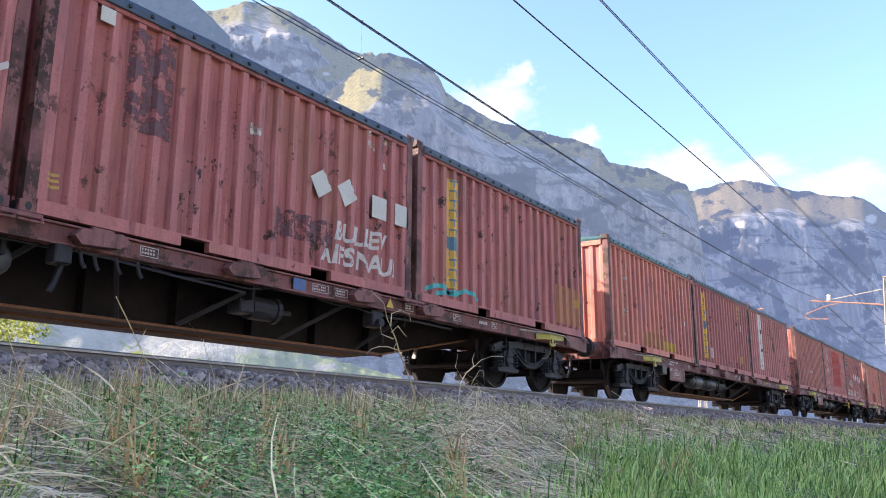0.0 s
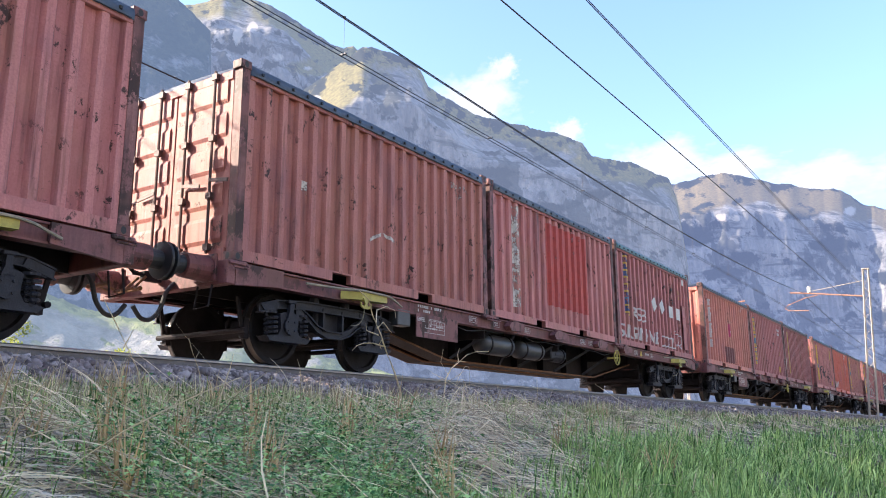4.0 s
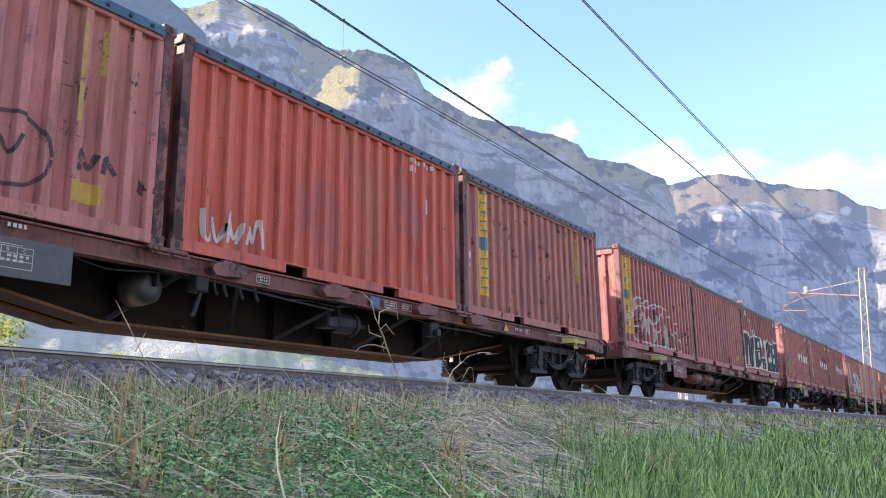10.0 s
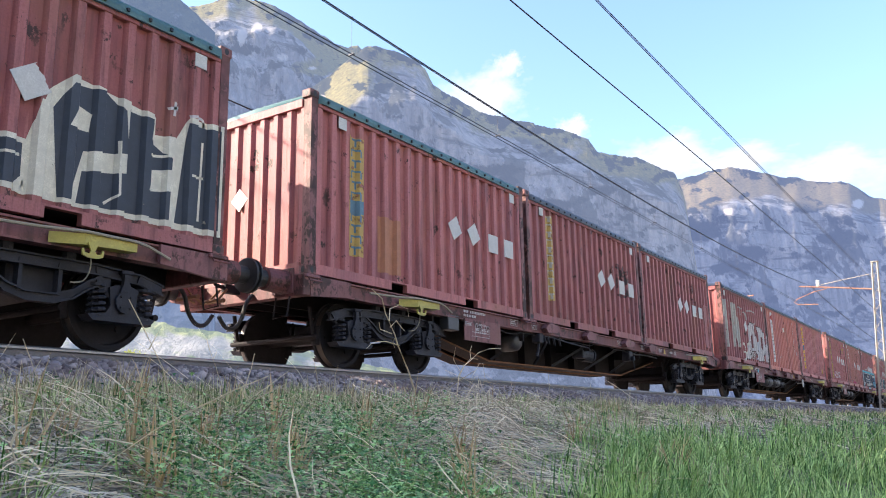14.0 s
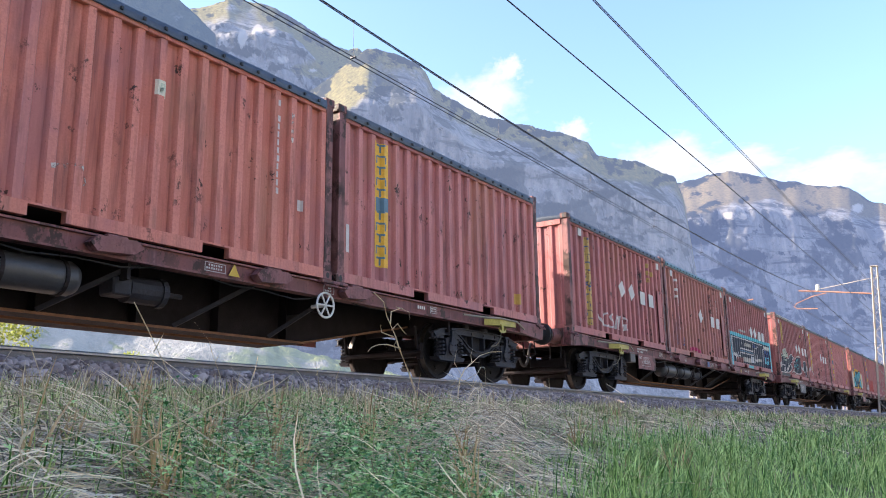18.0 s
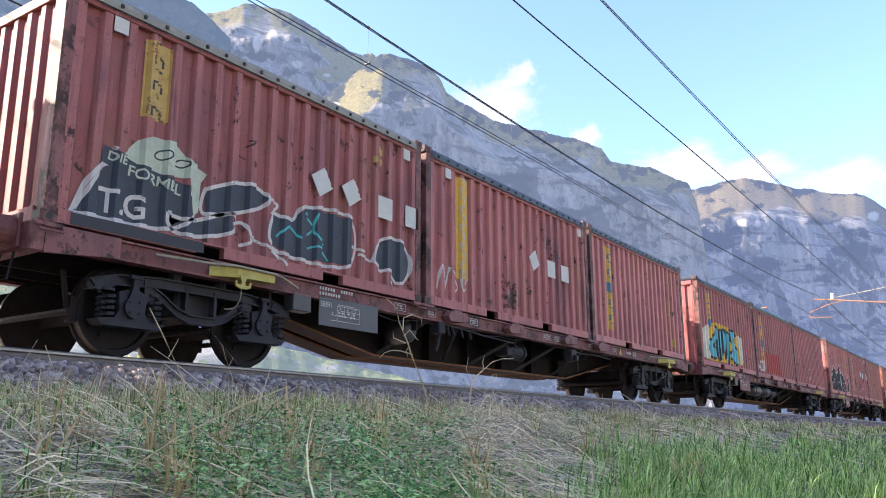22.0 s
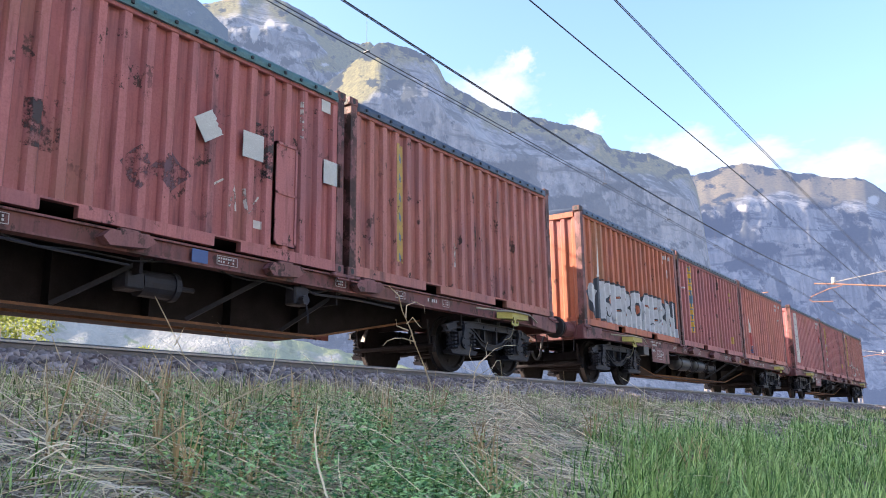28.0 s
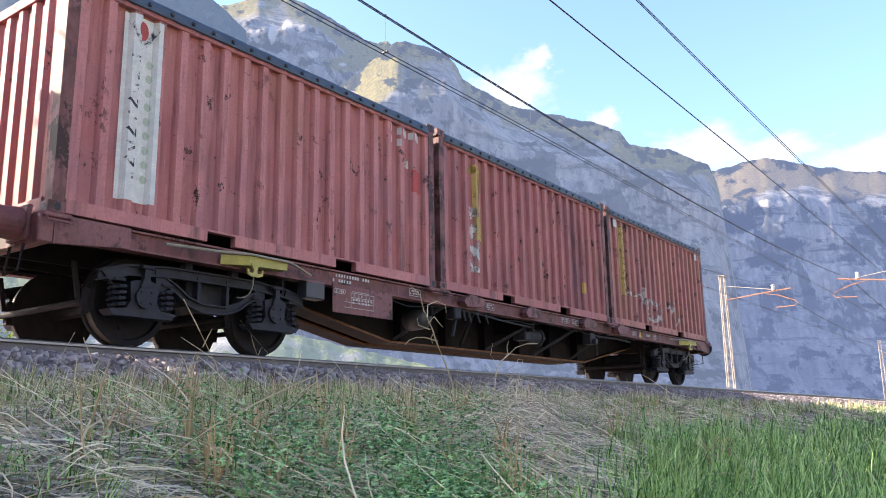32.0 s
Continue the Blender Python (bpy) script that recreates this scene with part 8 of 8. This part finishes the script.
def blades(name, mat, n, near, far, keep, h0, h1, w0, bend, label, tuft=10, spread=0.035, lean=0.35, stiff=0.5):
    """Grass blades in tufts: tapered strips that curve over, most of a tuft leaning one way."""
    x, y, r = scatter(max(1, n // tuft), near, far, keep)
    way = rng.normal(-0.9, 1.0, len(x))
    big = rng.uniform(0.65, 1.25, len(x))
    x, y, r, way, big = (np.repeat(q, tuft) for q in (x, y, r, way, big))
    n = len(x)
    wide = spread * np.maximum(1.0, r / 9)
    x, y = x + rng.normal(0, 1, n) * wide, np.minimum(y + rng.normal(0, 1, n) * wide, -2.3)
    z = ground_at(x, y) - 0.01
    h = rng.uniform(h0, h1, n) * (0.7 + 0.5 * clump(x, y, 1.7, 0.4)) * big
    head = way + rng.normal(0, 1.3, n)
    tilt = np.abs(rng.normal(0.0, lean, n))
    curl = rng.uniform(0.1, 1.0, n) ** (1 + stiff) * bend
    w = w0 * rng.uniform(0.6, 1.3, n) * np.maximum(1.0, r / 8.0)
    px, py = -np.sin(head), np.cos(head)
    pts = []
    cx, cy, cz, ang = x.copy(), y.copy(), z.copy(), tilt.copy()
    for k in range(5):
        ww = w * (0.8, 1.0, 0.85, 0.55, 0.0)[k]
        pts.append(np.stack([np.stack([cx - px * ww, cy - py * ww, cz], -1), np.stack([cx + px * ww, cy + py * ww, cz], -1)], 1))
        cx = cx + np.cos(head) * np.sin(ang) * h / 4
        cy = cy + np.sin(head) * np.sin(ang) * h / 4
        cz = cz + np.cos(ang) * h / 4
        ang = ang + curl * 0.5
    v = np.concatenate(pts[:4] + [pts[4][:, :1]], 1)
    t = np.array([(0, 1, 3), (0, 3, 2), (2, 3, 5), (2, 5, 4), (4, 5, 7), (4, 7, 6), (6, 7, 8)])
    f = (t[None] + 9 * np.arange(n)[:, None, None]).reshape(-1, 3)
    return tagged(new(name, arrays_mesh(name, v.reshape(-1, 3), f, mat)), label, "grass", kind="stuff")


def band(y, lo, hi, soft=0.4):
    return np.clip((y - lo) / soft, 0, 1) * np.clip((hi - y) / soft, 0, 1)


def weedy(x, y):
    """Where leafy weeds have grown through the hay."""
    inside = np.clip((x - 2.45 - 0.43 * (y + 4.4)) / 0.8, 0, 1) * np.clip((6.3 + 1.45 * (y + 4.6) - x) / 0.9, 0, 1) * np.clip((-4.6 - y) / 0.7, 0, 1) * (0.1 + 0.9 * clump(x, y, 2.6, 4.0))
    return np.clip(inside + 0.5 * np.clip(clump(x, y, 1.4, 5.2) * 2 - 1.0, 0, 1) * band(y, -6.5, -4.3), 0, 1)


def heap(x, y):
    """Where the mown hay lies thickest."""
    a = np.exp(-((x - 7.2 - 1.4 * (y + 4.4) + ragged(x, y)) / 1.7) ** 2 - ((y + 4.5 + 0.3 * ragged(x, y)) / 0.8) ** 2)
    b = np.exp(-((x - 4.7 - 1.2 * (y + 5.8) + ragged(x, y)) / 0.8) ** 2 - ((y + 5.6) / 0.9) ** 2)
    c = 0.45 * np.exp(-((x - 1.7) / 0.8) ** 2 - ((y + 5.0) / 1.2) ** 2)
    d = np.exp(-((x - 11.5) / 2.2) ** 2 - ((y + 4.3) / 0.5) ** 2)
    return np.clip((a + 0.5 * b + c + 0.8 * d) * (0.35 + 0.9 * clump(x, y, 2.4, 0.9)), 0, 1)


ragged = lambda x, y: 1.6 * (clump(x, y, 1.9, 0.3) - 0.5) + 0.9 * (clump(x, y, 4.3, 1.3) - 0.5)
bright = lambda x, y: np.clip((x - 5.4 - 1.3 * (y + 5.6) + ragged(x, y)) / 1.6, 0, 1) * np.clip((-5.1 - y - 0.01 * x + 0.6 * ragged(x, y)) / 1.0, 0, 1)
blades("green_grass", GRASS_GREEN, 44000, 3.0, 45, lambda x, y: (0.35 + 0.65 * clump(x, y, 2.9, 0.2)) * bright(x, y), 0.14, 0.36, 0.0046, 1.5, "long fresh green grass on the lower bank", 9, 0.05, 0.42)
blades("green_grass", GRASS_GREEN, 22000, 2.6, 34, lambda x, y: (0.15 + 0.85 * clump(x, y, 2.2, 1.0) ** 2) * band(y, -7.5, -3.4) * (1 - 0.8 * heap(x, y)), 0.07, 0.24, 0.0034, 1.2, "short green grass between the dry stems", 14, 0.05)
blades("green_grass", GRASS_TOP, 40000, 3.3, 60, lambda x, y: band(y, -4.9, -2.55, 0.6) * (0.2 + 0.8 * clump(x, y, 1.9, 3.1)), 0.10, 0.24, 0.0042, 0.9, "yellow-green grass along the top of the bank", 12, 0.06, 0.25)
blades("dry_grass", GRASS_STRAW, 24000, 3.3, 60, lambda x, y: band(y, -4.4, -2.35, 0.6) * (0.15 + 0.85 * clump(x, y, 1.5, 2.0) ** 2), 0.12, 0.31, 0.0038, 0.7, "straw-coloured dry grass along the top of the bank", 9, 0.05, 0.25)
blades("dry_grass", TAN, 700, 2.8, 14, lambda x, y: band(y, -6.8, -3.4) * (0.2 + weedy(x, y)), 0.18, 0.46, 0.0048, 0.9, "tan dead grass tufts standing among the weeds", 14, 0.022, 0.30)

blades("dry_grass", GRASS_STRAW, 2600, 3.6, 40, lambda x, y: bright(x, y) * clump(x, y, 1.1, 3.3) ** 2, 0.16, 0.42, 0.0030, 0.8, "dry stems standing in the green grass", 7, 0.05, 0.35)


def hay(name, mat, n, near, far, keep, l0, l1, w0, lift, bunch, bow, loose, label, way=-0.75, rise=0.05):
    """Withered stems lying criss-cross on each other, in loose bundles that point one way."""
    x, y, r = scatter(n // bunch, near, far, keep)
    one = rng.normal(0, loose, len(x))
    tall = rng.random(len(x)) ** 1.4
    x, y, r, one, tall = (np.repeat(q, bunch) for q in (x, y, r, one, tall))
    n = len(x)
    x, y = x + rng.normal(0, 0.06, n), y + rng.normal(0, 0.06, n)
    hp = heap(x, y)
    z0 = (0.25 + 0.75 * rng.random(n)) * tall * (0.03 + lift * (0.15 + hp) * (0.3 + 1.1 * clump(x, y, 3.1, 2.2)))
    length = rng.uniform(l0, l1, n)
    head = way + 0.7 * np.sin(x * 1.9 + 1.3 * np.sin(y * 2.3)) + one + rng.normal(0, 0.28, n)
    bows = rng.normal(0, bow, n)
    rises = np.abs(rng.normal(0.0, rise, n)) * np.where(rng.random(n) < 0.3, 3.0, 1.0)
    w = w0 * rng.uniform(0.55, 1.35, n) * np.maximum(1.0, r / 8.0)
    rows, k = [], 6
    for q in range(k):
        s = q / (k - 1)
        ang = head + bows * (s - 0.5) * 3
        cx = x + np.cos(ang) * length * (s - 0.5)
        cy = np.minimum(y + np.sin(ang) * length * (s - 0.5), -2.35)
        cz = ground_at(cx, cy) + 0.012 + z0 * (1 - (2 * s - 1) ** 2 * 0.55) + rises * length * (1 - s)
        ww = w * (0.5, 0.9, 1.0, 1.0, 0.8, 0.2)[q]
        px, py = -np.sin(ang), np.cos(ang)
        up = 0.9 * ww
        rows.append(np.stack([np.stack([cx - px * ww, cy - py * ww, cz - up], -1), np.stack([cx + px * ww, cy + py * ww, cz + up], -1)], 1))
    v = np.concatenate(rows, 1)
    t = np.array([t3 for q in range(k - 1) for t3 in ((2 * q, 2 * q + 1, 2 * q + 3), (2 * q, 2 * q + 3, 2 * q + 2))])
    f = (t[None] + 2 * k * np.arange(n)[:, None, None]).reshape(-1, 3)
    return tagged(new(name, arrays_mesh(name, v.reshape(-1, 3), f, mat)), label, "hay", kind="stuff")


lying = lambda x, y: np.clip((0.10 + 0.5 * clump(x, y, 1.8, 0.8) ** 2) * band(y, -7.3, -3.3, 0.6) + heap(x, y), 0, 1) * (1 - 0.9 * bright(x, y)) * (1 - 0.75 * weedy(x, y) * (1 - heap(x, y)))
hay("hay", HAY, 42000, 2.6, 40, lying, 0.10, 0.40, 0.0021, 0.16, 6, 0.30, 0.9, "grey matted withered hay on the bank", rise=0.02)
hay("hay", STRAW, 11000, 3.0, 40, lambda x, y: lying(x, y) * (0.25 + heap(x, y)) * np.clip((x - 1.6) / 2.0, 0.25, 1), 0.18, 0.60, 0.0021, 0.42, 5, 0.18, 1.2, "tan straw heaped on the bank in loose bundles", rise=0.03)
hay("hay", STRAW, 15000, 3.4, 30, lambda x, y: band(y, -5.2, -3.3, 0.5) * (0.25 + 0.75 * clump(x, y, 1.3, 2.6)), 0.14, 0.50, 0.0021, 0.26, 6, 0.14, 1.2, "pale fallen stems under the upright grass", rise=0.10)
hay("straw", STRAW, 2000, 2.9, 22, lambda x, y: band(y, -6.9, -2.5) * (1 - 0.85 * bright(x, y)), 0.25, 0.75, 0.0025, 0.30, 2, 0.12, 1.3, "long pale straw strands lying across the bank", rise=0.10)


def weeds():
    """Leafy weeds: cut leaves on short shoots, in patches."""
    x, y, r = scatter(2700, 2.7, 16, lambda x, y: weedy(x, y) * (1 - 0.6 * heap(x, y)))
    z = ground_at(x, y)
    vs, fs, total = [], [], 0
    # a leaf of three lobes
    leaf = np.array([(0, 0, 0), (0.35, 0.10, 0.03), (0.55, 0.42, 0.05), (0.62, 0.12, 0.05), (1, 0, -0.08), (0.62, -0.12, 0.05), (0.55, -0.42, 0.05), (0.35, -0.10, 0.03)])
    tri = np.array([(0, 1, 7), (1, 2, 3), (1, 3, 5), (1, 5, 7), (3, 4, 5), (5, 6, 7)])
    for i in range(len(x)):
        k = int(rng.integers(22, 40))
        top = rng.uniform(0.10, 0.34)
        up = rng.uniform(0.02, top, k)
        hd = rng.uniform(0, 2 * math.pi, k)
        el = rng.uniform(-0.4, 0.9, k)
        s = rng.uniform(0.016, 0.042, k)
        off = rng.normal(0, 0.05, (k, 2)) + rng.normal(0, 0.25, 2)[None] * up[:, None]
        ch, sh, ce, se = np.cos(hd), np.sin(hd), np.cos(el), np.sin(el)
        lx, ly, lz = leaf[None, :, 0] * s[:, None], leaf[None, :, 1] * s[:, None], leaf[None, :, 2] * s[:, None]
        a, b = lx * ce[:, None] - lz * se[:, None], lx * se[:, None] + lz * ce[:, None]
        v = np.stack([x[i] + off[:, :1] + a * ch[:, None] - ly * sh[:, None], y[i] + off[:, 1:] + a * sh[:, None] + ly * ch[:, None], z[i] + up[:, None] + b], -1)
        fs.append((tri[None] + 8 * np.arange(k)[:, None, None] + total).reshape(-1, 3))
        vs.append(v.reshape(-1, 3))
        total += 8 * k
    tagged(new("weeds", arrays_mesh("weeds", np.concatenate(vs), np.concatenate(fs), WEED)), "dark green leafy weeds growing through the hay", "weeds", kind="stuff")


weeds()


def dry_weed(name, lines, y, r0, label):
    """A withered plant: forked stalks in nearly one plane."""
    thing = tagged(new(name), label, "dry plant")
    bx, bz = lines[0][0]
    thing.location = (bx, y, bz)
    for k, ln in enumerate(lines):
        pts = [(a - bx, 0.06 * noise.noise((a * 3, b * 3, k)) + 0.02 * k * (i > 0), b - bz) for i, (a, b) in enumerate(ln)]
        rr = [r0 * (1 if k == 0 else 0.55) * (1 - 0.65 * i / (len(pts) - 1)) for i in range(len(pts))]
        part("stalk" if k == 0 else "twig", tube(bmesh.new(), pts, rr, 6), STALK, thing)
    return thing


dry_weed("dry_weed", [[(7.33, -0.55), (7.317, -0.426), (7.231, -0.232), (7.053, 0.038), (6.971, 0.145), (6.858, 0.361), (6.75, 0.50), (6.60, 0.585)],
                      [(6.90, 0.28), (6.95, 0.42), (7.073, 0.47), (7.20, 0.44), (7.227, 0.361)], [(6.93, 0.22), (7.05, 0.30), (7.159, 0.212), (7.2, 0.2)], [(7.06, 0.03), (6.95, 0.07), (6.811, 0.06), (6.66, 0.02), (6.564, -0.038)],
                      [(7.0, 0.1), (7.1, 0.08), (7.14, 0.02)], [(6.97, 0.15), (6.88, 0.2), (6.84, 0.27)], [(7.07, 0.46), (7.12, 0.50)]], -3.2, 0.013, "withered forked weed stalk on the top of the bank")
dry_weed("dry_weed", [[(8.20, -0.50), (8.265, -0.243), (8.36, -0.12), (8.501, -0.049), (8.7, 0.06), (8.938, 0.122), (9.204, 0.143)], [(8.45, -0.07), (8.55, -0.02), (8.72, -0.02)], [(8.52, -0.04), (8.54, 0.06), (8.60, 0.14)],
                      [(8.30, -0.2), (8.25, -0.05), (8.27, 0.1)]], -3.2, 0.009, "withered bent weed stalk on the top of the bank")
for bx, by, h, lean, seed in ((4.4, -3.5, 0.55, -0.35, 1), (10.8, -3.1, 0.5, 0.02, 2), (2.55, -5.35, 0.75, -0.45, 3), (3.1, -5.1, 0.55, 0.15, 4), (5.6, -3.4, 0.45, -0.2, 5), (2.1, -5.0, 0.5, -0.3, 6), (12.5, -3.0, 0.45, 0.05, 7), (6.1, -3.1, 0.4, 0.2, 8)):
    bz = float(ground_at(np.array([bx]), np.array([by]))[0]) - 0.02
    dry_weed("dry_weed", [[(bx + lean * h * q ** 1.5, bz + h * q) for q in (0, 0.3, 0.6, 0.85, 1.0)], [(bx + lean * h * 0.6, bz + h * 0.72), (bx + lean * h * 0.6 + 0.05, bz + h * 0.84)]], by, 0.005, "thin dry grass stem standing on the bank")


def tree(x, y, height, seed, label):
    """A broad young tree: trunk, limbs, and a crown of leaf clumps with gaps."""
    rg = np.random.default_rng(seed)
    base = lerp_table(BANK, y) - 0.1
    thing = tagged(new("tree"), label, "tree", "trees beyond the tracks")
    thing.location = (x, y, base)
    part("trunk", tube(bmesh.new(), [(0, 0, 0), (0.1, 0.05, height * 0.3), (0.0, 0.15, height * 0.6), (0.1, 0.1, height * 0.85)], [0.22, 0.17, 0.11, 0.04], 8), STALK, thing)
    lobes = []
    for k in range(11):
        an, up = k * 2.4 + rg.uniform(0, 0.5), rg.uniform(0.38, 0.95)
        out = height * 0.34 * math.sqrt(max(0.05, 1 - ((up - 0.6) / 0.45) ** 2)) * rg.uniform(0.6, 1.0)
        tip = (out * math.cos(an), out * math.sin(an), height * up)
        lobes.append((tip, height * rg.uniform(0.10, 0.17)))
        if up < 0.85:
            part("limb", tube(bmesh.new(), [(0.05, 0.1, height * (up - 0.2)), (tip[0] * 0.5, tip[1] * 0.5, height * (up - 0.08)), tip], [0.08, 0.05, 0.02], 6), STALK, thing)
    n = 2600
    which = rg.integers(0, len(lobes), n)
    d = rg.normal(0, 1, (n, 3))
    d *= (rg.random(n) ** 0.45 / np.linalg.norm(d, axis=1))[:, None]
    c = np.array([lobes[k][0] for k in which]) + d * np.array([lobes[k][1] for k in which])[:, None] * np.array([1.15, 1.15, 0.85])
    a, b2 = rg.normal(0, 1, (n, 3)), rg.normal(0, 1, (n, 3))
    a /= np.linalg.norm(a, axis=1)[:, None]
    b2 = np.cross(a, b2)
    b2 /= np.linalg.norm(b2, axis=1)[:, None]
    s = rg.uniform(0.10, 0.24, n)[:, None]
    v = np.stack([c - a * s, c + b2 * s * 0.55, c + a * s, c - b2 * s * 0.55], 1)
    f = np.arange(4 * n).reshape(n, 4)
    ob = new("crown", arrays_mesh("crown", v.reshape(-1, 3), f, TREE_LEAF))
    ob.parent = thing
    tagged(ob, "thin yellow-green foliage")
    return thing


TREE_LEAF = leaf_stuff_material("yellow_green_leaves", (0.20, 0.24, 0.05), (0.42, 0.44, 0.12), 0.7, 0.45)
for x, y, h, seed in ((33.0, 57.0, 12.0, 1), (39.5, 60.0, 10.0, 2), (46.0, 58.5, 9.5, 3), (52.0, 62.0, 9.0, 4), (29.0, 62.0, 13.0, 5)):
    tree(x, y, h, seed, "yellow-green tree standing beyond the far track")


# ---- movement ----
def motions():
    steps = [32.0 * j / 32 for j in range(33)]
    for k, w in enumerate(WAGON):
        x0 = FIRST + PITCH * k + MIDDLE
        walk(w, [(t, pose(x0 - rolled(t), 0, 0)) for t in steps])
    for (k, i), c in BOXES.items():
        x0 = FIRST + PITCH * k + i * (LENGTH + GAP) + LENGTH / 2
        walk(c, [(t, pose(x0 - rolled(t), 0, DECK)) for t in steps])
    ticks = [j / 15 for j in range(481)]
    turns = [math.degrees(-(rolled(t) - rolled(0)) / R_WHEEL) for t in ticks]
    for w in WAGON:
        for o in w.children:
            if o.name.startswith("wheelset"):
                x = o.location.x
                walk(o, [(t, pose(x, 0, R_WHEEL, 0, a, 0)) for t, a in zip(ticks, turns)])


motions()
